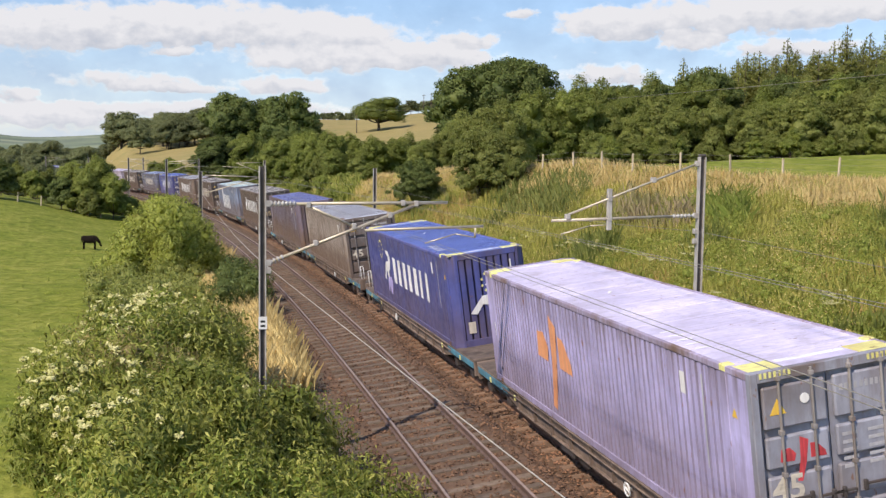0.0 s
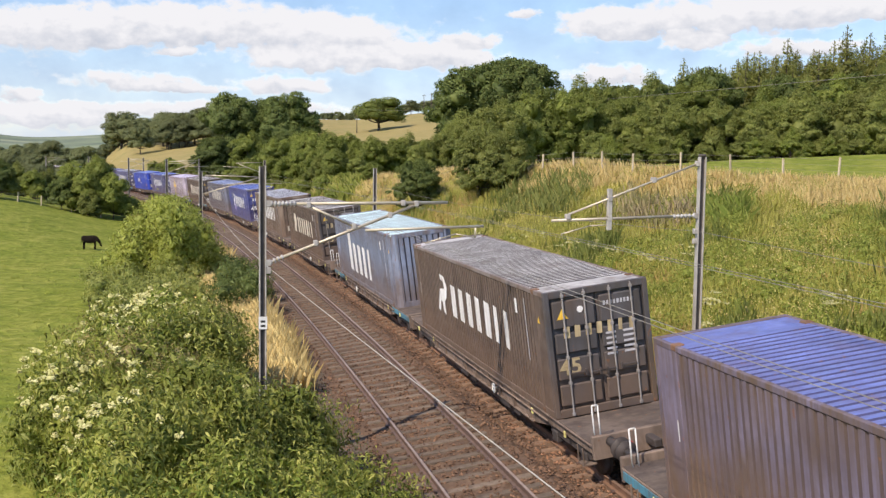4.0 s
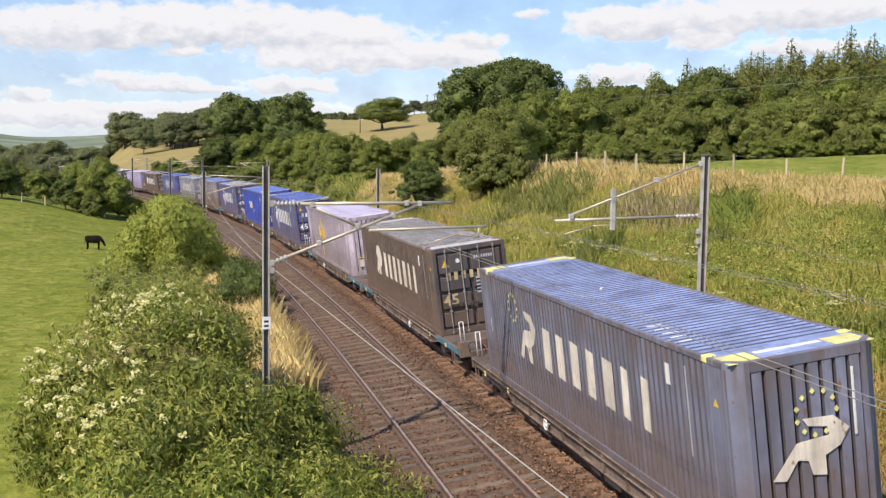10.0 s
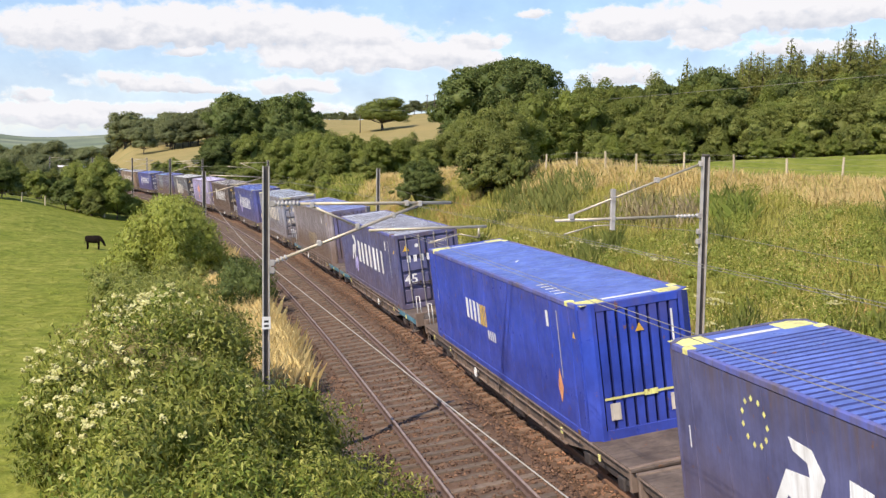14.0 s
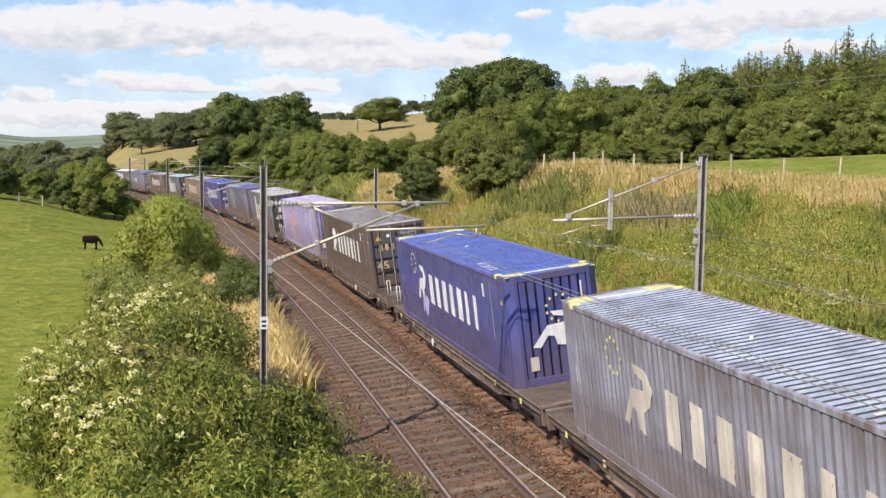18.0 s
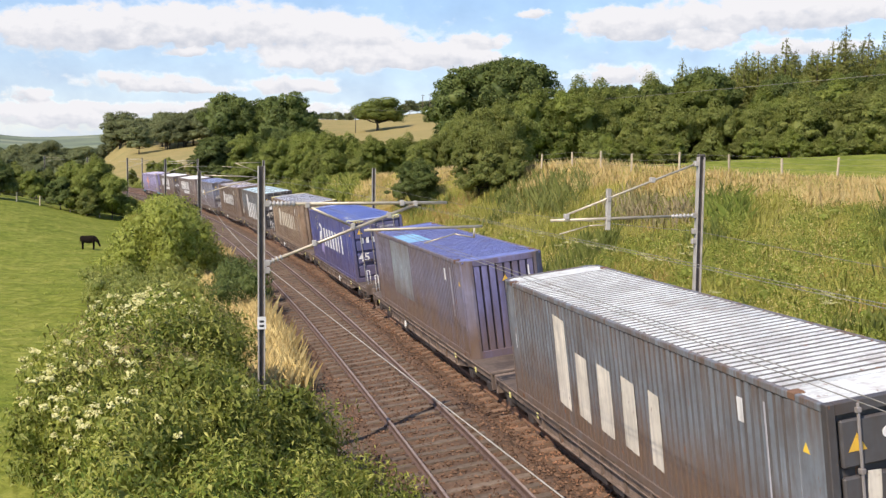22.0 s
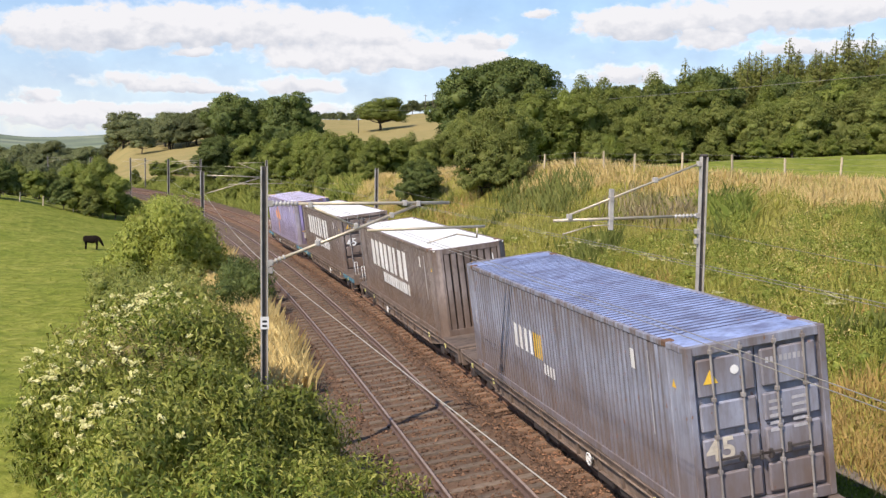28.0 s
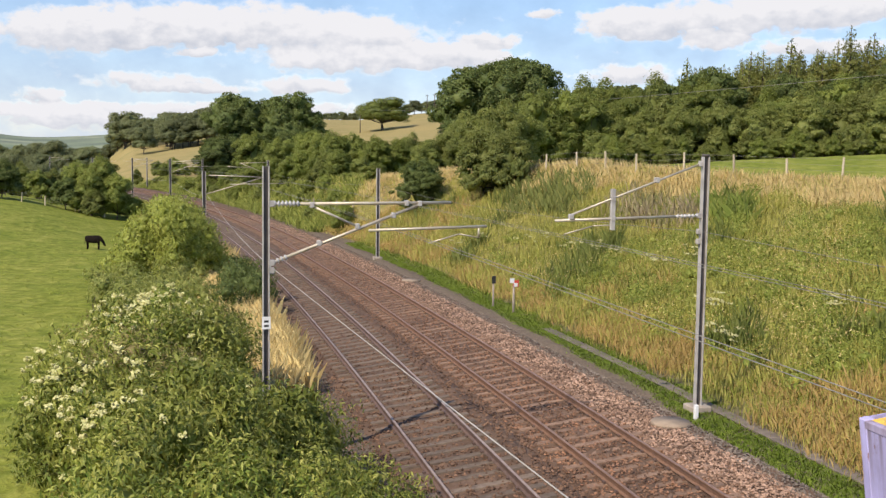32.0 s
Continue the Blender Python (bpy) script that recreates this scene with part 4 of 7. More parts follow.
    c = np.stack([np.cos(a) * rr - np.sin(a) * side, np.sin(a) * rr + np.cos(a) * side, whorl[k] + 0.10 * rr - 0.16 * rr * rr / w + rng.normal(size=n) * 0.07 - np.abs(side) * 0.3], -1)
    d = np.stack([np.cos(a), np.sin(a), np.full(n, 0.45)], -1)
    v, f, q = leaf_cards(c, d, 0.20 + 0.16 * (1 - whorl[k] / h), rng, 0.35, 0.42, 0.5)
    child("crown", mesh_of("crown", v, f, L_CONIFER, False, q), t)
    return t


def polar(px_angle, dist):
    """A place at an angle right of the line's start and a distance from the bridge."""
    a = radians(px_angle)
    return dist * math.sin(a), dist * math.cos(a)


def put(ob, ang, dist, scale=1.0, turn=0.0, sink=0.0, wide=1.0, group="", label=""):
    x, y = polar(ang, dist)
    z = float(ground_z(x, y)) - sink
    m = Matrix.LocRotScale((x, y, z), Euler((0, 0, turn)), (scale * wide, scale * wide, scale))
    c = copy_thing(ob, m)
    if label:
        c["label"] = label
    if group:
        c["group"] = group
    return c


def place(ob, rows, group=""):
    """The thing itself at the first row, copies at the others; rows: bearing, distance, scale, turn, width factor."""
    for i, (ang, dist, sc, turn, wide) in enumerate(rows):
        if i == 0:
            x, y = polar(ang, dist)
            ob.matrix_basis = Matrix.LocRotScale((x, y, float(ground_z(x, y)) - 0.1), Euler((0, 0, turn)), (sc * wide, sc * wide, sc))
            if group:
                ob["group"] = group
            src = ob
        else:
            x, y = polar(ang, dist)
            c = copy_thing(src, Matrix.Identity(4))
            c.matrix_basis = Matrix.LocRotScale((x, y, float(ground_z(x, y)) - 0.1), Euler((0, 0, turn)), (sc * wide, sc * wide, sc))


rnd = random.Random(5)
# templates, each about 10 m high
T_ROUND = tree_parts("broadleaf_tree", "tall round-headed dark green broadleaf tree", round_lumps(10, 4.6, 2.0, 16, 1), 2.6, 0.28, 7500, 0.40, L_DARK, 1)
T_ROUND2 = tree_parts("broadleaf_tree", "dense mid-green broadleaf tree with uneven crown", round_lumps(10, 4.2, 1.0, 15, 2), 2.0, 0.25, 7000, 0.40, L_MID, 2)
T_SHRUB = tree_parts("shrub_tree", "bushy light green tree leafed to the ground", round_lumps(10, 5.0, -1.2, 17, 3), 1.5, 0.2, 7000, 0.46, L_LIGHT, 3)
T_OLIVE = tree_parts("shrub_tree", "bushy olive-green hawthorn leafed to the ground", round_lumps(10, 5.2, -1.5, 18, 4), 1.5, 0.2, 7000, 0.50, L_OLIVE, 4)
T_DARKSHRUB = tree_parts("shrub_tree", "dense dark green bush leafed to the ground", round_lumps(10, 5.0, -1.5, 17, 6), 1.5, 0.2, 7000, 0.5, L_DARK, 6)
T_OAK = tree_parts("oak_tree", "lone spreading oak on a stubble field", round_lumps(10, 6.4, 1.3, 22, 7, 0.95), 2.2, 0.4, 8000, 0.42, L_MID, 7)
T_FIR = conifer(14.6, 4.1, 8)
T_FIR2 = conifer(13.6, 4.4, 9)

# great tree and the wood on the rise
def spread(rows, wide=(0.85, 1.05)):
    return [(a, d, s, rnd.uniform(0, 6.28), rnd.uniform(*wide)) for a, d, s in rows]


place(T_ROUND, spread([(14.6, 138, 1.48), (16.9, 136, 1.46), (15.8, 146, 1.58), (18.0, 140, 0.95), (13.5, 142, 1.15),
                       (1.1, 190, 1.56), (4.0, 186, 1.47), (2.6, 196, 1.45), (4.7, 198, 1.2),
                       (26.6, 118, 1.05), (30.5, 119, 0.95), (22.6, 128, 0.98), (33.6, 118, 0.92), (36.2, 118, 0.95), (24.2, 124, 1.0)]), "trees of the hillside wood")
rows = []
for i, a in enumerate(np.arange(19.0, 41, 0.95)):
    rows.append((float(a) + rnd.uniform(-0.2, 0.2), rnd.uniform(110, 117), (0.92 if a < 24.5 else 0.84 if a < 28 else 0.74) * rnd.uniform(0.78, 1.14)))
place(T_ROUND2, spread(rows[::2]), "trees of the hillside wood")
T_OLIVE2 = tree_parts("broadleaf_tree", "olive-green broadleaf tree at the wood's edge", round_lumps(10, 4.4, 0.2, 16, 14), 2.0, 0.25, 7000, 0.42, L_OLIVE, 14)
T_LIGHT2 = tree_parts("broadleaf_tree", "fresh green ash tree at the wood's edge", round_lumps(10, 4.0, 0.4, 14, 15), 2.0, 0.25, 7000, 0.42, L_LIGHT, 15)
place(T_OLIVE2, spread(rows[1::4]), "trees of the hillside wood")
place(T_LIGHT2, spread(rows[3::4]), "trees of the hillside wood")
rows = spread([(float(a) + rnd.uniform(-0.15, 0.15), rnd.uniform(120, 142), (rnd.uniform(0.92, 1.0) if rnd.random() < 0.16 else rnd.uniform(0.78, 0.89)) * (0.94 if a < 28 else 1.0)) for a in np.arange(25.2, 41, 0.095)], (1.05, 1.45))
place(T_FIR, rows[::2], "spruces of the plantation")
place(T_FIR2, rows[1::2], "spruces of the plantation")
# bushes on the cutting's crest and below the wood
place(T_SHRUB, spread([(4.6, 130, 0.6), (6.2, 118, 0.56), (7.4, 122, 0.54), (8.6, 117, 0.48), (9.8, 120, 0.45), (2.2, 150, 0.78), (5.4, 124, 0.6), (3.4, 140, 0.6),
                       (17.8, 106, 0.8), (19.0, 108, 0.8), (20.3, 107, 0.75), (-5.85, 124, 0.66), (-5.0, 122, 0.5), (-6.9, 126, 0.55), (-6.3, 122, 0.5), (-10.4, 130, 0.36), (-8.8, 136, 0.36)]), "bushes along the line")
place(T_OLIVE, spread([(14.7, 74, 0.50), (15.9, 73, 0.42), (15.4, 86, 0.56), (14.2, 90, 0.50), (16.6, 90, 0.52), (12.0, 112, 0.44), (10.6, 128, 0.52), (12.6, 118, 0.52), (13.4, 112, 0.54), (16.0, 128, 0.8), (14.0, 130, 0.75), (18.3, 128, 0.8), (21.2, 108, 0.62), (27.4, 108, 0.62), (33.2, 108, 0.58), (23.0, 108, 0.55), (25.0, 107, 0.6), (29.4, 107, 0.55), (31.4, 107, 0.6), (35.2, 107, 0.6), (37.0, 107, 0.6), (-8.2, 138, 0.4), (-9.6, 150, 0.45)]), "bushes along the line")
place(T_DARKSHRUB, spread([(11.2, 78.5, 0.40), (-7.5, 123, 0.36), (-10.6, 122, 0.42), (-11.4, 122, 0.46), (-6.6, 127, 0.34), (0.2, 180, 0.8), (2.4, 178, 0.7), (4.4, 176, 0.75), (5.6, 182, 0.7)] , (1.0, 1.25)), "bushes along the line")
place(T_OAK, spread([(9.05, 330, 1.06)], (1.32, 1.36)), "trees on the stubble hill")
for i, a in enumerate(np.arange(20.5, 41, 0.62)):      # low growth at the foot of the wood
    put((T_SHRUB, T_OLIVE2, T_LIGHT2)[i % 3], float(a) + rnd.uniform(-0.2, 0.2), rnd.uniform(102, 106), rnd.uniform(0.22, 0.4), rnd.uniform(0, 6.28), 0.25, rnd.uniform(1.0, 1.3), "bushes at the foot of the wood")
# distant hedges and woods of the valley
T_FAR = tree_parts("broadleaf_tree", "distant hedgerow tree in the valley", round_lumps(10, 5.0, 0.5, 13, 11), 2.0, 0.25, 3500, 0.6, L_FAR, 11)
rows = [(rnd.uniform(-12, -7.0), rnd.uniform(170, 260), rnd.uniform(0.36, 0.6)) for i in range(18)]
rows += [(rnd.uniform(-12, -6.6), rnd.uniform(260, 420), rnd.uniform(0.45, 0.8)) for i in range(34)]
rows += [(a, rnd.uniform(420, 440), rnd.uniform(0.42, 0.62)) for a in (10.4, 10.8, 11.2, 11.6, 12.0)]
rows += [(rnd.uniform(5.6, 8.4), rnd.uniform(440, 500), rnd.uniform(0.22, 0.42)) for i in range(14)]
rows += [(rnd.uniform(19.2, 23.0), rnd.uniform(300, 390), rnd.uniform(0.26, 0.4)) for i in range(14)]
rows += [(rnd.uniform(-3.6, 0.8), rnd.uniform(345, 375), rnd.uniform(0.8, 1.15)) for i in range(14)]
rows += [(a, rnd.uniform(345, 372), rnd.uniform(0.95, 1.2)) for a in (-2.4, -2.0, -1.6, -1.2, -0.8, -0.4, 0.0)]
rows += [(float(a), float(np.interp(a, [-5.6, -5.0, -4.0, -3.0], [480, 450, 394, 384])) + rnd.uniform(0, 12), rnd.uniform(0.8, 1.1) * float(np.interp(a, [-5.8, -5.0, -4.2], [0.55, 0.72, 1.0]))) for a in np.arange(-5.8, -3.0, 0.22)]
rows += [(rnd.uniform(-8.6, -5.6), rnd.uniform(300, 420), rnd.uniform(0.5, 0.85)) for i in range(10)]
rows += [(rnd.uniform(-12, -4), rnd.uniform(400, 900), rnd.uniform(0.9, 1.4)) for i in range(30)]
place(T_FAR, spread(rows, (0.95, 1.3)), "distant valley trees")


def verge(ob, rows, group):
    """Copies of a bush along the line: along, across, scale."""
    for s, u, sc in rows:
        p = at(s, u)
        c = copy_thing(ob, Matrix.Identity(4))
        c.matrix_basis = Matrix.LocRotScale((p.x, p.y, float(ground_z(p.x, p.y)) - 0.15), Euler((0, 0, rnd.uniform(0, 6.28))), (sc, sc, sc * rnd.uniform(0.8, 1.1)))
        c["group"] = group


verge(T_SHRUB, [(rnd.uniform(105, 240), rnd.uniform(8.5, 15), rnd.uniform(0.24, 0.42)) for i in range(26)], "bushes along the line")
verge(T_OLIVE, [(rnd.uniform(100, 230), rnd.uniform(8, 18), rnd.uniform(0.2, 0.4)) for i in range(16)], "bushes along the line")
verge(T_SHRUB, [(rnd.uniform(116, 175), rnd.uniform(-13, -9.5), rnd.uniform(0.18, 0.32)) for i in range(18)], "bushes along the line")
verge(T_OLIVE, [(rnd.uniform(120, 230), rnd.uniform(-16, -10), rnd.uniform(0.2, 0.36)) for i in range(16)], "bushes along the line")

verge(T_OLIVE, [(rnd.uniform(95, 250), rnd.uniform(4.6, 8.5), rnd.uniform(0.10, 0.26)) for i in range(34)], "bushes along the line")
verge(T_SHRUB, [(rnd.uniform(86, 200), rnd.uniform(4.4, 9.0), rnd.uniform(0.10, 0.24)) for i in range(46)], "bushes along the line")

# the great elder thicket beside the line
def thicket(name, label, lumps, n, size, leaf, seed, category="bush", whole=0.0):
    t = thing(name, label, category)
    L = np.array(lumps)
    c = L[:, :3].mean(0)
    rng = random.Random(seed)
    bm = bmesh.new()
    for x, y, z, rx, rz in lumps:
        g = float(ground_z(x, y))
        if z - g > 1.3:
            continue
        rod(bm, (x, y, g - 0.2), (x + rng.uniform(-0.4, 0.4), y + rng.uniform(-0.4, 0.4), z), 0.05, 0.02, 6)
    tagged(child("woody_growth", bm_mesh("woody_growth", bm, M_BARK), t), kind="stuff")
    v, f, nn = crown(lumps, n, size * 1.25, seed, 0.3, 0.36, whole, 0.35, 0.8, 0.35, 0.36)
    child("foliage", mesh_of("foliage", v, f, leaf, False, nn), t)
    return t


def bank(ang0, ang1, d0, d1, top, count, seed, r=(0.9, 1.3)):
    """Lumps over a stretch of ground, their tops following top(bearing, distance)."""
    rng = random.Random(seed)
    out = []
    for i in range(count):
        a, d = rng.uniform(ang0, ang1), rng.uniform(d0, d1)
        x, y = polar(a, d)
        h = top(a, d)
        if h is None:
            continue
        q = rng.uniform(*r)
        g = float(ground_z(x, y))
        z = max(h - q * 0.9, g + 0.2)
        while z > g - 0.2:
            out.append((x + rng.uniform(-0.45, 0.45), y + rng.uniform(-0.45, 0.45), z, q, q * 0.9))
            z -= q * rng.uniform(0.8, 1.2)
    return out


def elder_edge(s):
    return float(np.interp(s, [12, 17, 20, 23, 28], [-9.8, -10.7, -11.4, -12.1, -12.9]))


def elder_top(a, d):
    x, y = polar(a, d)
    s, u = along(np.array([x]), np.array([y]))
    s, u = float(s[0]), float(u[0])
    if u > np.interp(s, [17, 20, 24, 30], [-5.5, -5.8, -7.3, -8.4]) or u < elder_edge(s) or s > 30:
        return None
    h = np.interp(-u, [4.9, 6.4, 7.6, 8.9, 10.2, 12.2, 13.3, 14], [0.3, 1.15, 2.0, 2.8, 3.3, 2.7, 1.0, 0.3])
    return float(h) * float(np.interp(s, [8, 14, 27, 30], [0.5, 0.66, 1.0, 0.8]))


def skirt_top(a, d):
    x, y = polar(a, d)
    s, u = along(np.array([x]), np.array([y]))
    return 0.75 if -6.7 < u[0] < -5.6 and 14 < s[0] < 20.5 else None


elder_lumps = bank(-13, 11, 11, 30, elder_top, 190, 3, (0.6, 1.0)) + bank(2, 16, 14, 22, skirt_top, 60, 12, (0.5, 0.7))
# nearest lumps sort to darker bramble leaves, which stand for a shaded hollow
sort = [wobble(l[0], l[1], 1.7, 9) + 0.5 * math.sin(7.1 * l[0] + 3 * l[2]) + float(np.interp(l[1], [17.0, 18.5, 20.5, 26], [-0.4, -0.3, 0.28, 0.28])) for l in elder_lumps]
thicket("elder_thicket", "large leafy elder thicket beside the track", [l for l, w in zip(elder_lumps, sort) if -0.40 < w < 0.62], 190000, 0.084, L_ELDER, 21)
thicket("bramble_thicket", "dark green bramble in the elder, also standing for its shaded hollow", [l for l, w in zip(elder_lumps, sort) if w <= -0.40], 52000, 0.08, L_BRAMBLE, 24)
thicket("dock_thicket", "browned docks and seed heads among the elder", [l for l, w in zip(elder_lumps, sort) if w >= 0.78], 22000, 0.055, L_BROWNED, 25)
thicket("rosebay_thicket", "tall pale green willowherb leaves among the elder", [l for l, w in zip(elder_lumps, sort) if 0.62 <= w < 0.78], 34000, 0.11, L_HAW, 26)
thicket("hawthorn_bush", "tall light green bush on the verge", bank(-5.4, 0.4, 54, 64, lambda a, d: 4.4 - 0.62 * abs(a + 2.3) ** 1.6, 56, 5, (0.45, 0.85)), 60000, 0.13, L_BUSH, 22, "bush", 0.5)
thicket("hedge_bushes", "olive-green scrub with seed heads below the tall bush", bank(-6.0, -0.6, 33, 54, lambda a, d: (1.75 - 0.2 * abs(a + 3.4)) * float(np.interp(d, [33, 40, 54], [0.8, 0.9, 1.0])), 70, 15, (0.4, 0.7)), 60000, 0.10, L_OLIVEBUSH, 27)
thicket("bramble_bush", "low dark bramble bush by the cess", bank(0.5, 2.3, 44, 55, lambda a, d: 1.5, 16, 8, (0.5, 0.8)), 12000, 0.13, L_DARK, 23)


# creamy flower heads of the elder: flat sprays on its crown
def flower_heads():
    rng = np.random.RandomState(4)
    t = thing("elder_flowers", "flat cream flower heads on the elder", "flowers", kind="stuff")
    L = np.array([l for l in elder_lumps if l[2] > 1.0 and l[1] > 17.5])
    C, N = [], []
    for i in range(1900):
        x, y, z, rx, rz = L[rng.randint(len(L))]
        s, u = along(np.array([x]), np.array([y]))
        inward = u[0] - elder_edge(float(s[0]))
        if not ((y > 24.5 and z > 1.9 and -0.2 < inward < 3.6 and rng.rand() < 0.62) or (-0.2 < inward < 0.7 and rng.rand() < 0.55) or rng.rand() < 0.02):
            continue
        d = rng.normal(size=3) * [1, 1, 0.6] + [-0.6, -0.2, 1.0]
        d /= np.linalg.norm(d)
        c = np.array([x, y, z]) + d * [rx, rx, rz] * 1.14
        q = rng.rand(26, 2) * 6.283
        rr = rng.uniform(0.045, 0.095) * np.sqrt(rng.rand(26))
        C.append(c + np.stack([rr * np.cos(q[:, 0]), rr * np.sin(q[:, 0]), 0.02 * rng.normal(size=26)], -1))
        N.append(np.tile([-0.2, -0.3, 1.0], (26, 1)))
    v, f, q_ = leaf_cards(np.concatenate(C), np.concatenate(N), 0.055, rng, 0.0, 0.9)
    child("sprays", mesh_of("sprays", v, f, L_FLOWER, False, q_), t)


flower_heads()


# ---- grasses ----
def tufts(name, label, s, u, high, blades, width, material, seed, lean=0.35, spread_=0.16):
    """Tufts of bent blades at many places (along, across)."""
    r = np.random.RandomState(seed)
    n = len(s)
    px, py, h = line(s)
    x, y = px + u * np.cos(h), py - u * np.sin(h)
    z = np.maximum(ground_z(x, y), -0.45)
    b = blades
    base = np.repeat(np.stack([x, y, z], -1), b, 0) + np.concatenate([r.normal(size=(n * b, 2)) * spread_, np.full((n * b, 1), -0.04)], 1)
    hh = np.repeat(high, b) * (0.6 + 0.6 * r.rand(n * b))
    a = r.rand(n * b) * 6.283
    d = np.stack([np.cos(a), np.sin(a)], -1)
    ln = lean * (0.4 + r.rand(n * b))
    w = width * (0.7 + 0.7 * r.rand(n * b))
    side = np.stack([-d[:, 1], d[:, 0], np.zeros(n * b)], -1) * w[:, None]
    mid = base + np.stack([d[:, 0] * ln * hh * 0.35, d[:, 1] * ln * hh * 0.35, hh * 0.6], -1)
    tip = base + np.stack([d[:, 0] * ln * hh, d[:, 1] * ln * hh, hh], -1)
    v = np.stack([base - side * 0.5, base + side * 0.5, mid + side * 0.5, tip, mid - side * 0.5], 1).reshape(-1, 3)
    f = np.arange(5 * n * b).reshape(-1, 5)
    nn = np.stack([d[:, 0] * 0.5, d[:, 1] * 0.5, np.full(n * b, 0.85)], -1)
    return tagged(new(name, mesh_of(name, v, f, material, False, np.repeat(nn, 5, 0))), label, "grass", kind="stuff")


def field_of(n, s0, s1, u0, u1, keep, seed):
    """Random places, denser towards the bridge; keep(s, u, x, y) picks among them."""
    r = np.random.RandomState(seed)
    s = s0 + (s1 - s0) * r.rand(n) ** 1.25
    u = u0 + (u1 - u0) * r.rand(n)
    px, py, h = line(s)
    x, y = px + u * np.cos(h), py - u * np.sin(h)
    k = keep(s, u, x, y, r)
    return s[k], u[k], r


def foot_u(s):
    return np.interp(s, [10, 23, 27, 60, 90], [4.35, 4.4, 4.75, 5.1, 4.4])


def crest_u(s):
    return np.interp(s, CREST_S, CREST_U)


s_, u_, r_ = field_of(96000, 12, 110, 4.2, 28, lambda s, u, x, y, r: (u < crest_u(s) + 0.5) & (u > foot_u(s)) & (r.rand(len(s)) < 0.66 + 0.3 * wobble(x, y, 3.0, 5)), 31)
tufts("tall_grass", "rank green and yellowing grass on the cutting slope", s_, u_, (0.22 + 0.36 * r_.rand(len(s_)) ** 1.5) * (1 + 0.45 * wobble(s_, u_, 2.1, 7)) * np.interp(s_, [14, 32], [0.6, 1.0]), 8, 0.010, L_GRASS, 32, 0.24, 0.26)
s_, u_, r_ = field_of(70000, 14, 110, 6, 30, lambda s, u, x, y, r: (u > crest_u(s) - np.interp(s, [20, 50, 60, 80], [6.0, 5.0, 3.2, 2.0]) - 2.2 * wobble(x, y, 5.0, 2)) & (u < crest_u(s) + 1.0 + wobble(x, y, 3.0, 6)) & (r.rand(len(s)) < 0.72 + 0.5 * wobble(x, y, 1.7, 9)), 33)
tufts("dry_grass", "bleached straw-coloured grass along the crest", s_, u_, 0.42 + 0.34 * r_.rand(len(s_)), 7, 0.014, L_STRAW, 34, 0.28)
s_, u_, r_ = field_of(20000, 22, 75, 6, 24, lambda s, u, x, y, r: (wobble(x, y, 3.4, 11) + 0.5 * wobble(x, y, 1.3, 2) + 0.3 * r.rand(len(s)) > 0.74), 47)      # straw patches
tufts("dry_grass", "patches of bleached grass and seed heads on the slope", s_, u_, 0.3 + 0.35 * r_.rand(len(s_)), 5, 0.010, L_RUST, 48, 0.28, 0.3)
s_, u_, r_ = field_of(14000, 20, 75, 6, 24, lambda s, u, x, y, r: (wobble(x, y, 3.0, 21) + 0.5 * wobble(x, y, 1.1, 5) > 0.5) & (u < crest_u(s) - 3.5), 49)
tufts("tall_weeds", "tall dark green nettles standing in the slope's grass", s_, u_, 0.5 + 0.6 * r_.rand(len(s_)), 8, 0.022, L_MID, 50, 0.3, 0.25)
s_, u_, r_ = field_of(27000, 14, 100, 4.2, 12, lambda s, u, x, y, r: (u > foot_u(s)) & (u < 6.9 + 1.8 * wobble(x, y, 3.2, 8)) & (wobble(x, y, 2.2, 3) > -0.2), 35)
tufts("rusty_grass", "rust-tinted seeding grass low on the slope", s_, u_, 0.24 + 0.2 * r_.rand(len(s_)), 7, 0.008, L_RUST, 36, 0.4, 0.26)
s_, u_, r_ = field_of(46000, 12, 80, 2.3, 5.0, lambda s, u, x, y, r: (u > np.interp(s, [10, 21, 24, 28, 60], [2.55, 2.55, 3.0, 3.3, 3.7]) + 0.22 * wobble(x, y, 1.6, 1)) & (u < np.interp(s, [10, 23, 27, 60], [3.9, 3.95, 4.65, 5.1]) + 0.25 * wobble(x, y, 1.1, 3)), 37)
tufts("verge_grass", "short lush green grass along the cess", s_, u_, 0.05 + 0.07 * r_.rand(len(s_)), 7, 0.012, L_LUSH, 38, 0.6, 0.1)
s_, u_, r_ = field_of(13000, 22.5, 75, -9.6, -5.7, lambda s, u, x, y, r: (s > 30.2 + 0.8 * wobble(x, y, 0.9, 3)) & (u > -8.3 + 0.4 * wobble(x, y, 2.0)) & (u < -6.1 + 0.3 * wobble(x, y, 1.2)), 39)
tufts("dry_grass", "tall bleached grass round the mast beside the thicket", s_, u_, 0.6 + 0.45 * r_.rand(len(s_)), 12, 0.013, L_STRAW, 40, 0.35, 0.22)
s_, u_, r_ = field_of(2500, 14, 125, -42, -11, lambda s, u, x, y, r: (wobble(x, y, 1.9, 4) > -0.6), 41)
tufts("meadow_grass", "close-grazed green pasture grass", s_, u_, 0.03 + 0.04 * r_.rand(len(s_)), 5, 0.03, L_TURF, 42, 1.1)
s_, u_, r_ = field_of(2600, 44, 64, 11, 22, lambda s, u, x, y, r: np.hypot((s - 55) / 4.5, (u - 17) / 2.4) < 0.75 + 0.4 * wobble(x, y, 1.5), 43)
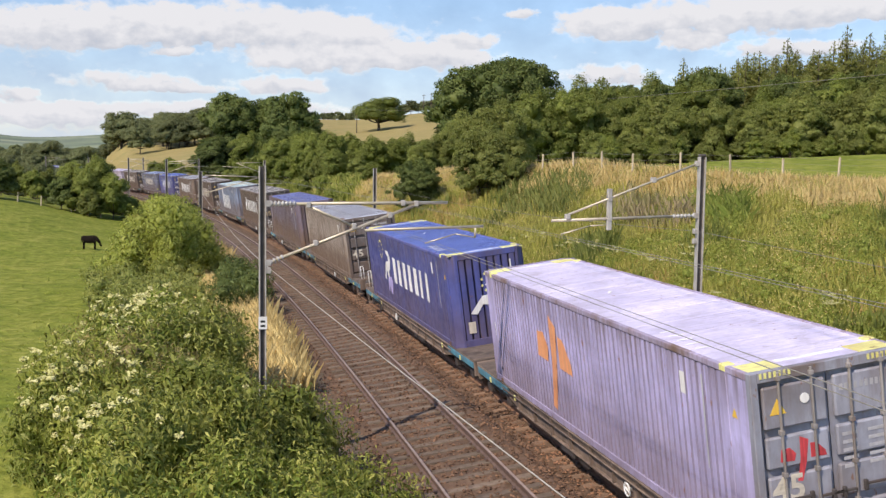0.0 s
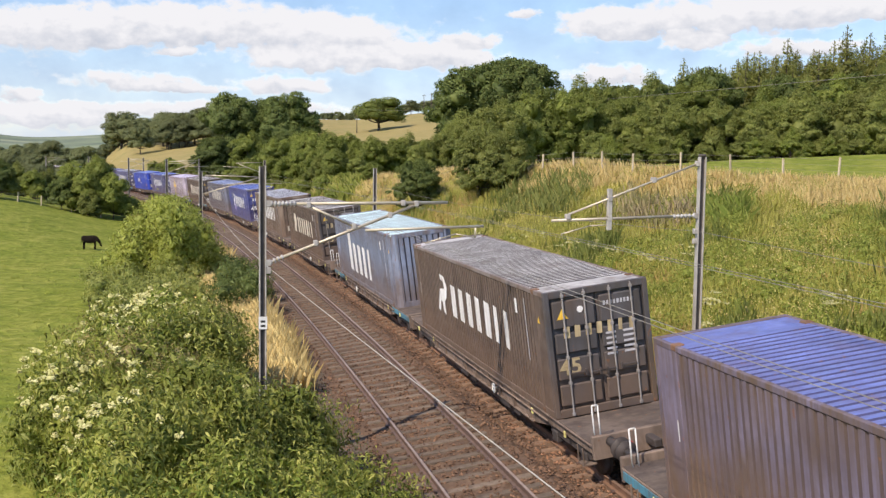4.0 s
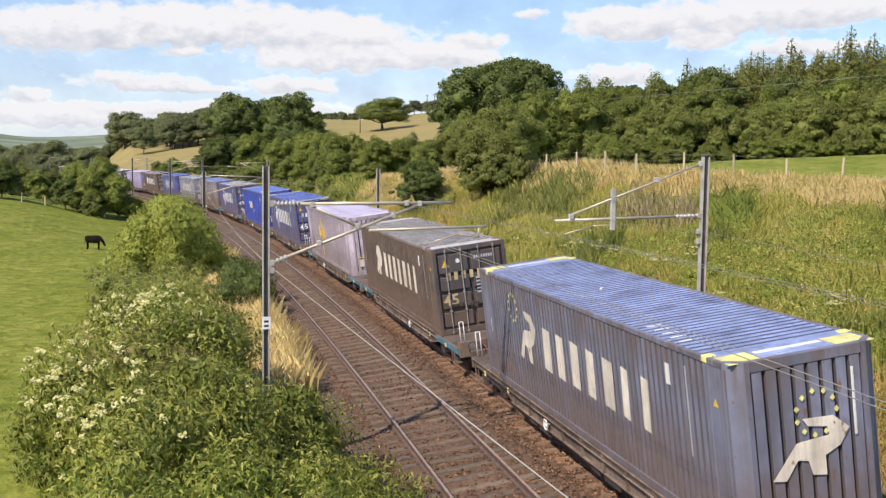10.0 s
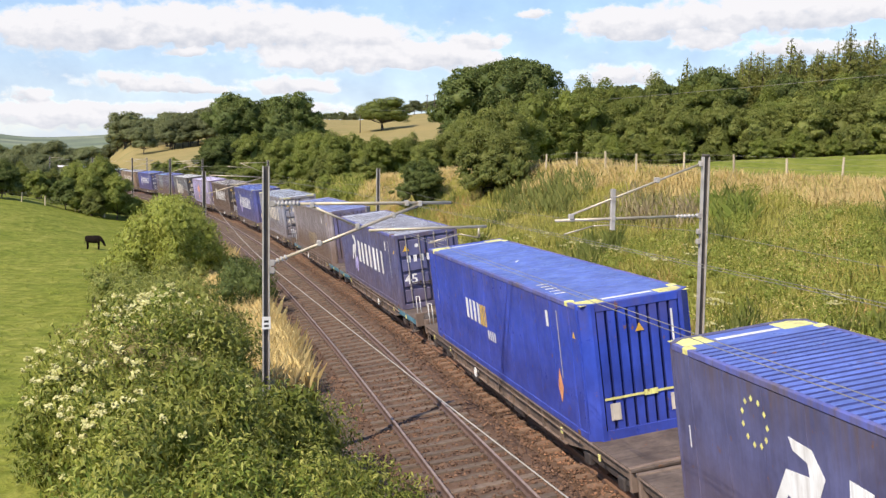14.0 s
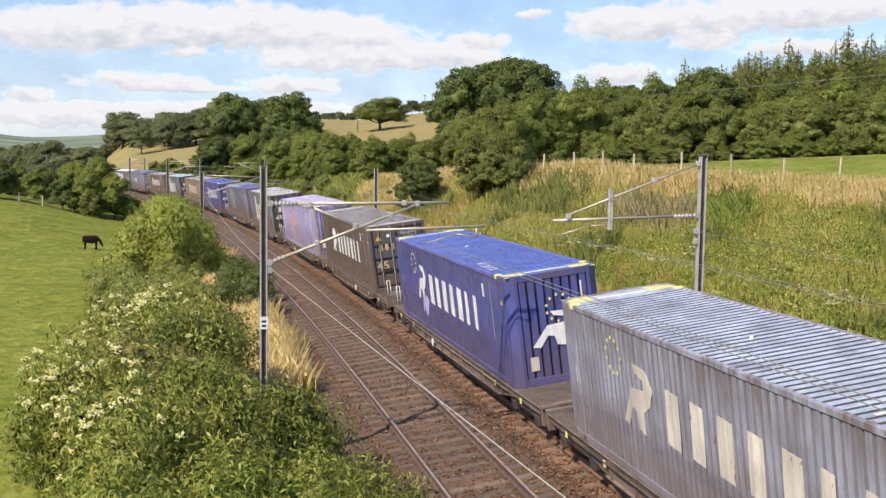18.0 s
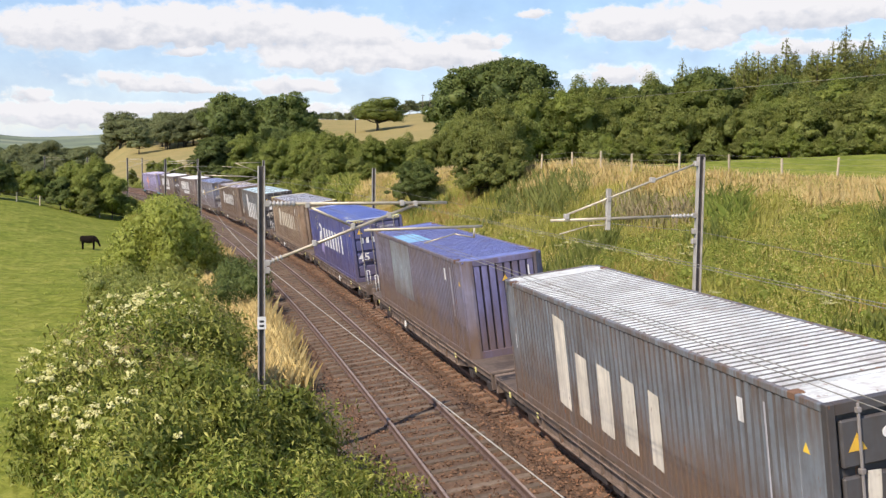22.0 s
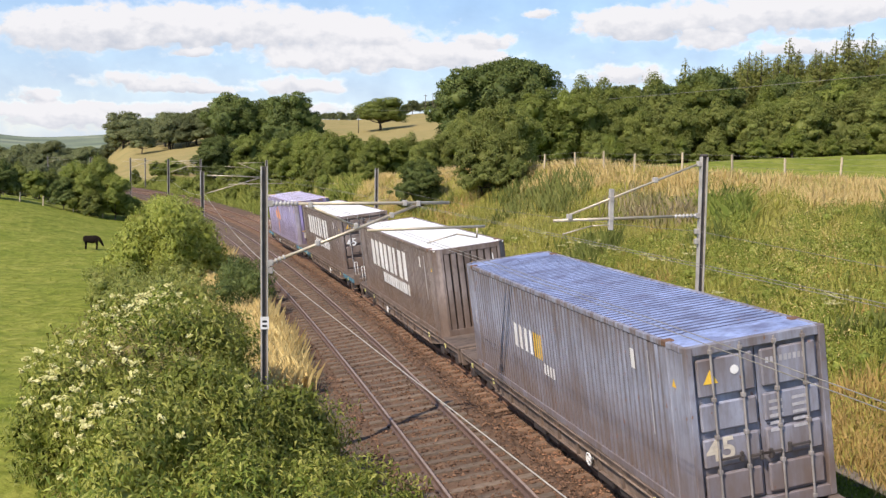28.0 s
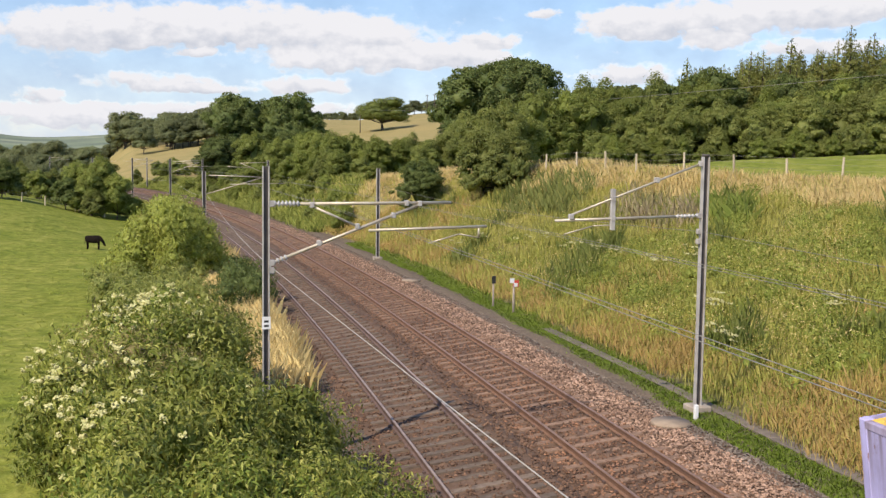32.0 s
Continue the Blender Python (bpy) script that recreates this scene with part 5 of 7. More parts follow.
tufts("willowherb", "purple-brown willowherb stand on the slope", s_, u_, 0.5 + 0.6 * r_.rand(len(s_)), 6, 0.02, L_PURPLE, 44, 0.3, 0.3)


def seed_heads(name, label, s, u, low, high, size, material, seed):
    """Fine seed heads and florets floating at the tips of the grass."""
    r = np.random.RandomState(seed)
    px, py, h = line(s)
    x, y = px + u * np.cos(h), py - u * np.sin(h)
    c = np.stack([x, y, np.maximum(ground_z(x, y), -0.45) + low + (high - low) * r.rand(len(s))], -1)
    v, f, n = leaf_cards(c, np.tile([-0.3, -0.4, 0.85], (len(s), 1)), size, r, 0.2, 0.5)
    return tagged(new(name, mesh_of(name, v, f, material, False, n)), label, "grass", kind="stuff")


s_, u_, r_ = field_of(85000, 13, 90, 4.3, 12, lambda s, u, x, y, r: (u > foot_u(s) - 0.1) & (u < 6.9 + 1.9 * wobble(x, y, 3.2, 8) + 1.2 * r.rand(len(s))) & (wobble(x, y, 1.4, 13) > -0.75), 71)
seed_heads("rusty_seed_heads", "fine rust-brown seed heads over the grass at the slope's foot", s_, u_, 0.12, 0.48, 0.045, L_RUST, 72)
s_, u_, r_ = field_of(60000, 16, 90, 7, 27, lambda s, u, x, y, r: (u < crest_u(s)) & (wobble(x, y, 2.3, 17) + 0.6 * r.rand(len(s)) > 0.35), 73)
seed_heads("pale_seed_heads", "pale yellow seed heads over the rank grass of the slope", s_, u_, 0.25, 0.75, 0.055, L_STRAW, 74)


s_, u_, r_ = field_of(12000, 92, 230, 3.6, 9.5, lambda s, u, x, y, r: wobble(x, y, 3.5, 14) > -0.45, 75)
tufts("tall_weeds", "tall light green herbs along the far banks of the line", s_, u_, 0.3 + 0.55 * r_.rand(len(s_)), 8, 0.03, L_WEED, 76, 0.5, 0.45)
s_, u_, r_ = field_of(5000, 82, 230, -10.5, -6.6, lambda s, u, x, y, r: wobble(x, y, 3.0, 15) > -0.4, 77)
tufts("tall_weeds", "tall pale herbs and grasses on the verge beyond the bush", s_, u_, 0.3 + 0.5 * r_.rand(len(s_)), 8, 0.03, L_GRASS, 78, 0.5, 0.4)


def weeds(name, label, spots, n, size, leaf, seed):
    """Low leafy clumps on the ground: spots of (along, across, radius, height)."""
    lumps = []
    for s, u, r, h in spots:
        p = at(s, u)
        g = float(ground_z(p.x, p.y))
        lumps.append((p.x, p.y, g + h * 0.35, r, h * 0.75))
    v, f, nn = crown(lumps, n, size, seed, 0.2, 0.25, 0.0, 0.3, 0.7, 0.3)
    return tagged(new(name, mesh_of(name, v, f, leaf, False, nn)), label, "weeds", kind="stuff")


q = random.Random(9)
weeds("nettle_clumps", "clumps of nettle and bramble on the slope", [(q.uniform(16, 60), q.uniform(7, 22), q.uniform(0.4, 0.9), q.uniform(0.35, 0.7)) for i in range(130)], 52000, 0.07, L_WEED, 51)
s_, u_, r_ = field_of(2000, 54, 72, 9, 19, lambda s, u, x, y, r: np.hypot((s - 63) / 4.5, (u - 14) / 3.2) < 0.8 + 0.35 * wobble(x, y, 1.5), 45)
tufts("rushes", "dark green rushes near the crest", s_, u_, 0.45 + 0.55 * r_.rand(len(s_)), 9, 0.016, L_RUSH, 46, 0.4, 0.25)
s_, u_, r_ = field_of(1500, 44, 57, 15, 23, lambda s, u, x, y, r: np.hypot((u - np.interp(s, [46, 54], [18.2, 19.6])) / 1.5, (s - 51) / 3.4) + 0.35 * r.rand(len(s)) < 1.0 + 0.6 * wobble(x, y, 1.1, 4), 53)
tufts("reed_grass", "tall bright green reedy grass beside the mast", s_, u_, 0.35 + 0.7 * r_.rand(len(s_)), 8, 0.024, L_FERN, 53, 0.6, 0.25)
weeds("nettle_bank", "lush leafy weeds on the shaded foot of the slope", [(q.uniform(20, 48), q.uniform(8, 21), q.uniform(0.35, 0.9), q.uniform(0.35, 0.9)) for i in range(230)], 110000, 0.052, L_WEED, 55)
weeds("bramble_clumps", "light green brambles on the slope", [(q.uniform(18, 50), q.uniform(6, 20), q.uniform(0.4, 0.9), q.uniform(0.4, 0.8)) for i in range(120)], 46000, 0.065, L_WEED, 54)


def umbels(spots):
    rng = np.random.RandomState(8)
    C, N = [], []
    for s, u, h in spots:
        p = at(s, u)
        g = float(ground_z(p.x, p.y)) + h
        for j in range(7):
            c = np.array([p.x, p.y, g]) + rng.normal(size=3) * [0.35, 0.35, 0.12]
            C.append(c + rng.normal(size=(14, 3)) * [0.07, 0.07, 0.015])
            N.append(np.tile([-0.2, -0.3, 1.0], (14, 1)))
    v, f, q_ = leaf_cards(np.concatenate(C), np.concatenate(N), 0.07, rng, 0, 0.9)
    tagged(new("hogweed_flowers", mesh_of("hogweed_flowers", v, f, L_FLOWER, False, q_)), "white umbels of hogweed in the grass", "flowers", kind="stuff")


umbels([(51.3, 10.4, 0.8), (49.6, 10.9, 0.8), (47.6, 11.3, 0.8), (60.1, 8.1, 0.8), (61.4, 7.0, 0.8), (33.0, 8.6, 0.8), (33.6, 8.9, 0.8), (30, 11, 0.7), (30.4, 11.4, 0.7), (43, 11, 0.9), (29, 6.6, 0.9), (29.5, 6.9, 0.9), (25, 10.5, 0.9), (56, 10, 0.8), (41, 12.2, 0.9), (24, 14, 0.8), (21, 12, 0.9)])


# ---- the black cow ----
def cow(m):
    t = thing("cow", "black cow grazing in the green field", "cow", "", m)
    bm = bmesh.new()
    ring = [(-1.0, 0.99, 0.10), (-0.92, 0.99, 0.24), (-0.7, 0.97, 0.33), (-0.3, 0.94, 0.36), (0.1, 0.92, 0.39), (0.45, 0.95, 0.37), (0.7, 1.0, 0.31), (0.9, 1.02, 0.22), (1.0, 1.02, 0.12)]
    loops = [[bm.verts.new((x, 0.8 * r * math.sin(i * 0.4488), z + r * math.cos(i * 0.4488))) for i in range(14)] for x, z, r in ring]
    for p, q in zip(loops, loops[1:]):
        for i in range(14):
            bm.faces.new((p[i], p[(i + 1) % 14], q[(i + 1) % 14], q[i]))
    bm.faces.new(loops[0][::-1])
    bm.faces.new(loops[-1])
    child("body", bm_mesh("body", bm, M_COW, True), t)
    for lx, ly in ((-0.7, -0.17), (-0.7, 0.17), (0.62, -0.16), (0.62, 0.16)):
        child("leg", rods("leg", [((lx, ly, 0.85), (lx + 0.03, ly, 0.42), 0.13, 0.075), ((lx + 0.03, ly, 0.42), (lx, ly, -0.02), 0.07, 0.06)], M_COW), t)
    h = child("head", rods("head", [((0.82, 0, 1.05), (1.22, 0, 0.66), 0.22, 0.15), ((1.18, 0, 0.70), (1.42, 0, 0.28), 0.15, 0.09), ((1.2, -0.24, 0.7), (1.2, 0.24, 0.7), 0.05, 0.03)], M_COW, 10), t)
    child("tail", rods("tail", [((-0.95, 0, 1.1), (-1.03, 0, 0.45), 0.03, 0.025)], M_COW, 6), t)


cp = polar(-6.2, 84)
cow(Matrix.LocRotScale((*cp, float(ground_z(*cp)) + 0.06), Euler((0, 0, radians(-12))), (0.64, 0.70, 0.80)))


# ---- the train ----
LEN, HIGH, DECK, HALF = 13.716, 2.896, 0.945, 6.858
PAIR_D, PAIR_N = 17.68, 19.42


def head_of(k, t):
    """How far along the line the front of load k is at t seconds."""
    return 12.99 + PAIR_D * ((k + 1) // 2) + PAIR_N * (k // 2) - 16.2 * t - 0.034 * t * t


def paint(name, c, dirt=(0.10, 0.075, 0.06), amount=0.58, rough=0.5, grime=0.0, recess=0.95, streak=0.65):
    """Weathered paint: patches, upright streaks, rust flecks and a film of brown road and brake dust."""
    if name.endswith("roof"):
        recess *= 0.55
    m = bpy.data.materials.new("paint_" + name)
    m.use_nodes = True
    n, k = m.node_tree.nodes, m.node_tree.links
    b = n["Principled BSDF"]
    b.inputs["Specular IOR Level"].default_value = 0.35
    co, sp, oi = n.new("ShaderNodeTexCoord"), n.new("ShaderNodeSeparateXYZ"), n.new("ShaderNodeObjectInfo")
    k.new(co.outputs["Object"], sp.inputs[0])
    off = n.new("ShaderNodeVectorMath")
    off.operation = "ADD"
    k.new(co.outputs["Object"], off.inputs[0])
    sc = n.new("ShaderNodeMath")
    sc.operation = "MULTIPLY"
    sc.inputs[1].default_value = 60
    k.new(oi.outputs["Random"], sc.inputs[0])
    k.new(sc.outputs[0], off.inputs[1])

    def fac(scale, stretch, lo, hi, detail=5):
        mp, q, r = n.new("ShaderNodeMapping"), n.new("ShaderNodeTexNoise"), n.new("ShaderNodeMapRange")
        mp.inputs["Scale"].default_value = stretch
        k.new(off.outputs[0], mp.inputs["Vector"])
        q.inputs["Scale"].default_value, q.inputs["Detail"].default_value, q.inputs["Roughness"].default_value = scale, detail, 0.62
        k.new(mp.outputs[0], q.inputs["Vector"])
        r.inputs[1].default_value, r.inputs[2].default_value = lo, hi
        k.new(q.outputs[0], r.inputs[0])
        return r.outputs[0]

    def mixc(f, x, y):
        q = n.new("ShaderNodeMix")
        q.data_type = "RGBA"
        k.new(f, q.inputs[0])
        for slot, v in ((6, x), (7, y)):
            if isinstance(v, tuple):
                q.inputs[slot].default_value = (*v, 1)
            else:
                k.new(v, q.inputs[slot])
        return q.outputs[2]

    def mul(f, g):
        q = n.new("ShaderNodeMath")
        q.operation = "MULTIPLY"
        k.new(f, q.inputs[0])
        if isinstance(g, float):
            q.inputs[1].default_value = g
        else:
            k.new(g, q.inputs[1])
        return q.outputs[0]

    hi = tuple(min(v * 1.52 + 0.012, 1) for v in c)
    lo = tuple(v * 0.88 for v in c)
    col = mixc(fac(0.9, (1, 1, 1), 0.3, 0.7), lo, hi)
    col = mixc(mul(fac(2.2, (2.0, 3.2, 0.16), 0.46, 0.74), streak), col, dirt)
    col = mixc(fac(1.1, (1, 1, 0.5), amount - 0.04, amount + 0.16), col, dirt)
    col = mixc(mul(fac(1.0, (1.0, 11.0, 0.10), 0.5, 0.78, 3), streak * 0.7), col, tuple(v * 0.55 for v in dirt))
    col = mixc(mul(fac(8.0, (1, 1.3, 0.35), 0.48, 0.70, 4), 0.35), col, dirt)
    rc = n.new("ShaderNodeAttribute")      # dirt and shade, both painted dark into the ribs' flanks and troughs
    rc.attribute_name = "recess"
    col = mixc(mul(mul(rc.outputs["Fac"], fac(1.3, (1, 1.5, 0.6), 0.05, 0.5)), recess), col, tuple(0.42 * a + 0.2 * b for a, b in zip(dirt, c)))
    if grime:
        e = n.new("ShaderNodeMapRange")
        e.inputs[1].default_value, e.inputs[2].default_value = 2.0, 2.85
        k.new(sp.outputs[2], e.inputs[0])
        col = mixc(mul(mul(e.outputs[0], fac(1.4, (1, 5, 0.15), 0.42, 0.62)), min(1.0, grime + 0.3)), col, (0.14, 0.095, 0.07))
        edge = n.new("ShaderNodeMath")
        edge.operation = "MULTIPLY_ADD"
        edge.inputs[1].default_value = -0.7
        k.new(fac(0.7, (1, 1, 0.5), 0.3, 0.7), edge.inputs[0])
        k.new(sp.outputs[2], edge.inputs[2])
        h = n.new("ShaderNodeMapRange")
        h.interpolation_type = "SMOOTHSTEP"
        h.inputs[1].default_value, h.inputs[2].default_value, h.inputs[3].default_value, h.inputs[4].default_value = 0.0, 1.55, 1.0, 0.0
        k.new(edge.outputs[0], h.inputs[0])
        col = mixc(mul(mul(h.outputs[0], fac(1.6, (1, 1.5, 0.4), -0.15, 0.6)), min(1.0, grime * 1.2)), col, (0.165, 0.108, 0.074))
    col = mixc(mul(fac(7.0, (1, 1, 0.5), 0.66, 0.72, 3), 0.8), col, (0.22, 0.10, 0.05))
    k.new(col, b.inputs["Base Color"])
    rr = n.new("ShaderNodeMapRange")
    rr.inputs[3].default_value, rr.inputs[4].default_value = rough - 0.1, rough + 0.2
    k.new(fac(3.0, (1, 1, 1), 0.3, 0.7), rr.inputs[0])
    k.new(rr.outputs[0], b.inputs["Roughness"])
    bp, q = n.new("ShaderNodeBump"), n.new("ShaderNodeTexNoise")
    q.inputs["Scale"].default_value = 3.5
    k.new(off.outputs[0], q.inputs["Vector"])
    bp.inputs["Strength"].default_value, bp.inputs["Distance"].default_value = 0.12, 0.03
    k.new(q.outputs[0], bp.inputs["Height"])
    k.new(bp.outputs[0], b.inputs["Normal"])
    return m


P = {
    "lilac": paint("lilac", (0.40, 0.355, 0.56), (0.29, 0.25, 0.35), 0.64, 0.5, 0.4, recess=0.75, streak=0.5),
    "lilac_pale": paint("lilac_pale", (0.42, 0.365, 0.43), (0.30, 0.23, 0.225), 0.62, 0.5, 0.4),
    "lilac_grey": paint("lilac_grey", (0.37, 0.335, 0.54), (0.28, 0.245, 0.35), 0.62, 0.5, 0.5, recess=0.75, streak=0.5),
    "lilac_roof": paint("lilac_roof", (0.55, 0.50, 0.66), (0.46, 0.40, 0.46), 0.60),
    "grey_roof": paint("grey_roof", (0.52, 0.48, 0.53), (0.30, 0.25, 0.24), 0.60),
    "blue": paint("blue", (0.064, 0.075, 0.236), (0.060, 0.059, 0.145), 0.64, 0.4, 0.35, streak=0.25),
    "blue_bright": paint("blue_bright", (0.026, 0.060, 0.38), (0.032, 0.046, 0.23), 0.68, 0.35, 0.1, streak=0.2),
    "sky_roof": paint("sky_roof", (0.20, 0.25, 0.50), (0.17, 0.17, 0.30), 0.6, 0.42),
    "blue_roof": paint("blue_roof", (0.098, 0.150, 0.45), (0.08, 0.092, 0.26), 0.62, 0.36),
    "navy": paint("navy", (0.09, 0.094, 0.20), (0.075, 0.067, 0.12), 0.6, 0.45, 0.35, streak=0.3),
    "slate": paint("slate", (0.275, 0.282, 0.335), (0.18, 0.155, 0.15), 0.62, 0.5, 0.5, recess=0.7, streak=0.42),
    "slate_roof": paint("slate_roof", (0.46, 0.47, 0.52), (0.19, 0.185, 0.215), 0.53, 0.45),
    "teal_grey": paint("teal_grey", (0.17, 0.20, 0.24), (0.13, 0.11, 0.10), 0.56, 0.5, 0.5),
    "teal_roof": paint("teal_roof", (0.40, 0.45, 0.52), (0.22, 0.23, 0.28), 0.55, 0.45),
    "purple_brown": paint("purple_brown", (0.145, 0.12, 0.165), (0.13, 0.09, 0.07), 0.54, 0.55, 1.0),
    "door_umber": paint("door_umber", (0.125, 0.105, 0.098), (0.10, 0.075, 0.06), 0.58, 0.55, 0.4),
    "door_black": paint("door_black", (0.07, 0.068, 0.07), (0.085, 0.065, 0.055), 0.58, 0.5),
    "worn_blue": paint("worn_blue", (0.155, 0.165, 0.225), (0.135, 0.12, 0.12), 0.58, 0.48, 0.5),
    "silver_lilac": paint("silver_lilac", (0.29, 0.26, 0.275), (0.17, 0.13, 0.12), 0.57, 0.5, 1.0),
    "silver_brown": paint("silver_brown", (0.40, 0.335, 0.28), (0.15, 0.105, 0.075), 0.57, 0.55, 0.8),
    "rust_streaked": paint("rust_streaked", (0.310, 0.228, 0.160), (0.17, 0.105, 0.062), 0.54, 0.55, 0.5),
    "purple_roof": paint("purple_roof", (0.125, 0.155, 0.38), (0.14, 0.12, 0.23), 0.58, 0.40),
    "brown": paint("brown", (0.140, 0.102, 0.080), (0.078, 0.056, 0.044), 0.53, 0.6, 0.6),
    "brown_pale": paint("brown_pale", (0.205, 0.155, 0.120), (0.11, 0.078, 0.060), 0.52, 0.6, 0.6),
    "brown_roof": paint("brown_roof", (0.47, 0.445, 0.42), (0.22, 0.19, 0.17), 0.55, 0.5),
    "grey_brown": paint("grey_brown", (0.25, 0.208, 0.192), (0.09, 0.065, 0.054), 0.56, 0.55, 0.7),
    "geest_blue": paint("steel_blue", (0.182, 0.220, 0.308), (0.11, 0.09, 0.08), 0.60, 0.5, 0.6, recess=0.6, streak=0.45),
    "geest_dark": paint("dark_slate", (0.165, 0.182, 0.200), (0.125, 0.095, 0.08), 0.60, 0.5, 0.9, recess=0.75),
    "ice_roof": paint("ice_roof", (0.50, 0.68, 0.72), (0.45, 0.45, 0.42), 0.62),
    "white_roof": paint("white_roof", (0.86, 0.84, 0.79), (0.70, 0.66, 0.60), 0.66),
    "trough_dark": paint("roof_trough_dark", (0.11, 0.097, 0.09), (0.07, 0.057, 0.05), 0.52, 0.8),
    "trough_grey": paint("roof_trough_grey", (0.17, 0.165, 0.175), (0.10, 0.088, 0.08), 0.54, 0.8),
    "door_slate": paint("door_slate", (0.070, 0.066, 0.070), (0.075, 0.060, 0.048), 0.56, 0.5, 0.6),
    "end_lilac": paint("end_lilac", (0.31, 0.27, 0.52), (0.21, 0.18, 0.29), 0.58, 0.5, 0.7, recess=0.8, streak=0.5),
    "post_grey": paint("post_grey", (0.27, 0.255, 0.32), (0.16, 0.13, 0.13), 0.55, 0.5, 0.4),
    "end_blue": paint("end_blue", (0.15, 0.145, 0.28), (0.12, 0.10, 0.13), 0.58, 0.5, 0.7),
    "teal_fade": paint("teal_fade", (0.24, 0.29, 0.31), (0.17, 0.14, 0.12), 0.57, 0.5, 0.8),
    # darker copies of the roof paints: shade between the ribs put into colour
    "trough_shade_blue": paint("trough_shade_blue", (0.075, 0.10, 0.35), (0.06, 0.068, 0.22), 0.6, 0.5),
    "trough_shade_purple": paint("trough_shade_purple", (0.101, 0.108, 0.284), (0.108, 0.095, 0.176), 0.56, 0.5),
    "trough_shade_fade": paint("trough_shade_fade", (0.12, 0.15, 0.28), (0.12, 0.12, 0.17), 0.57, 0.5),
    "trough_shade_ice": paint("trough_shade_ice", (0.31, 0.43, 0.46), (0.26, 0.26, 0.24), 0.6, 0.6),
    "trough_shade_bone": paint("trough_shade_bone", (0.30, 0.31, 0.295), (0.20, 0.17, 0.145), 0.58, 0.6),
    "trough_shade_lilac": paint("trough_shade_lilac", (0.49, 0.445, 0.60), (0.38, 0.33, 0.38), 0.60, 0.6),
    "lilac_echo": paint("lilac_echo", (0.42, 0.36, 0.62), (0.3, 0.26, 0.42), 0.62),
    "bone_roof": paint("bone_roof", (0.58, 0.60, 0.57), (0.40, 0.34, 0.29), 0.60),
    "rail_blue": paint("rail_blue", (0.10, 0.115, 0.36), (0.15, 0.12, 0.14), 0.54, 0.5),
    "rail_brown": paint("rail_brown", (0.22, 0.19, 0.175), (0.15, 0.095, 0.065), 0.50, 0.6),
    "rail_lilac": paint("rail_lilac", (0.36, 0.31, 0.44), (0.20, 0.13, 0.10), 0.50, 0.6),
    "yellow": paint("yellow", (0.76, 0.65, 0.22), (0.5, 0.42, 0.2), 0.62),
    "orange": paint("orange", (0.78, 0.30, 0.13), (0.6, 0.26, 0.16), 0.64),
    "amber": paint("amber", (0.80, 0.45, 0.05), (0.55, 0.30, 0.08), 0.64),
    "red": paint("red", (0.50, 0.05, 0.06), (0.35, 0.05, 0.05), 0.66),
    "white": paint("lettering_white", (0.80, 0.78, 0.73), (0.55, 0.50, 0.44), 0.66),
    "cream": paint("lettering_cream", (0.62, 0.56, 0.46), (0.42, 0.36, 0.29), 0.6),
    "grey_text": paint("lettering_grey", (0.42, 0.41, 0.43), (0.3, 0.28, 0.28), 0.6),
    "gold_text": paint("lettering_ochre", (0.46, 0.36, 0.20), (0.24, 0.18, 0.11), 0.58),
    "cyan_patch": paint("patch_turquoise", (0.20, 0.42, 0.60), (0.17, 0.24, 0.36), 0.60, 0.5),
    "fade_blue": paint("fade_blue", (0.255, 0.27, 0.335), (0.15, 0.12, 0.11), 0.59, 0.5, 0.6, recess=0.75),
    "fade_blue_roof": paint("fade_blue_roof", (0.25, 0.31, 0.50), (0.12, 0.12, 0.20), 0.54, 0.42),
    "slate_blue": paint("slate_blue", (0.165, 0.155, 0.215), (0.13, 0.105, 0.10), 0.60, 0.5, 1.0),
    "rust": paint("rust", (0.20, 0.105, 0.06), (0.12, 0.07, 0.045), 0.5, 0.8),
    "wagon_brown": paint("wagon_grime", (0.20, 0.145, 0.11), (0.12, 0.088, 0.068), 0.5, 0.75),
    "deck_grime": paint("deck_grime", (0.125, 0.094, 0.074), (0.08, 0.06, 0.05), 0.5, 0.8),
    "wagon_teal": paint("wagon_teal", (0.06, 0.21, 0.28), (0.12, 0.095, 0.08), 0.54, 0.6),
    "steel_dark": paint("steel_dark", (0.05, 0.043, 0.04), (0.085, 0.06, 0.05), 0.55, 0.6),
    "bar": paint("locking_bar", (0.26, 0.24, 0.228), (0.15, 0.118, 0.10), 0.56, 0.6),
}


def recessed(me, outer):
    """Marks the flanks and troughs of the ribs, painted darker for dirt and shade; outer: which of every four faces
    stands proud.
    """
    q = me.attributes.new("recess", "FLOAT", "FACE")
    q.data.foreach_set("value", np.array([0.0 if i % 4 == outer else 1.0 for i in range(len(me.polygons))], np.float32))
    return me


def ribbed(name, y0, y1, z0, z1, x, pitch=0.205, depth=0.036, across=None, wide=0.62):
    """A corrugated sheet in the plane x, ribs upright; across: a roof instead, ribs over the width."""
    prof, y = [(y0, 0.0)], y0
    n = max(1, int((y1 - y0) / pitch))
    p = (y1 - y0) / n
    for i in range(n):
        a = y0 + i * p
        prof += [(a + wide * p, 0.0), (a + (wide + 0.09) * p, 1.0), (a + 0.90 * p, 1.0), (a + 0.98 * p, 0.0)]
    prof.append((y1, 0.0))
    v = []
    for a, d in prof:
        if across:
            v += [(-across, a, z0 - d * depth), (across, a, z0 - d * depth)]
        else:
            v += [(x + d * depth, a, z0), (x + d * depth, a, z1)]
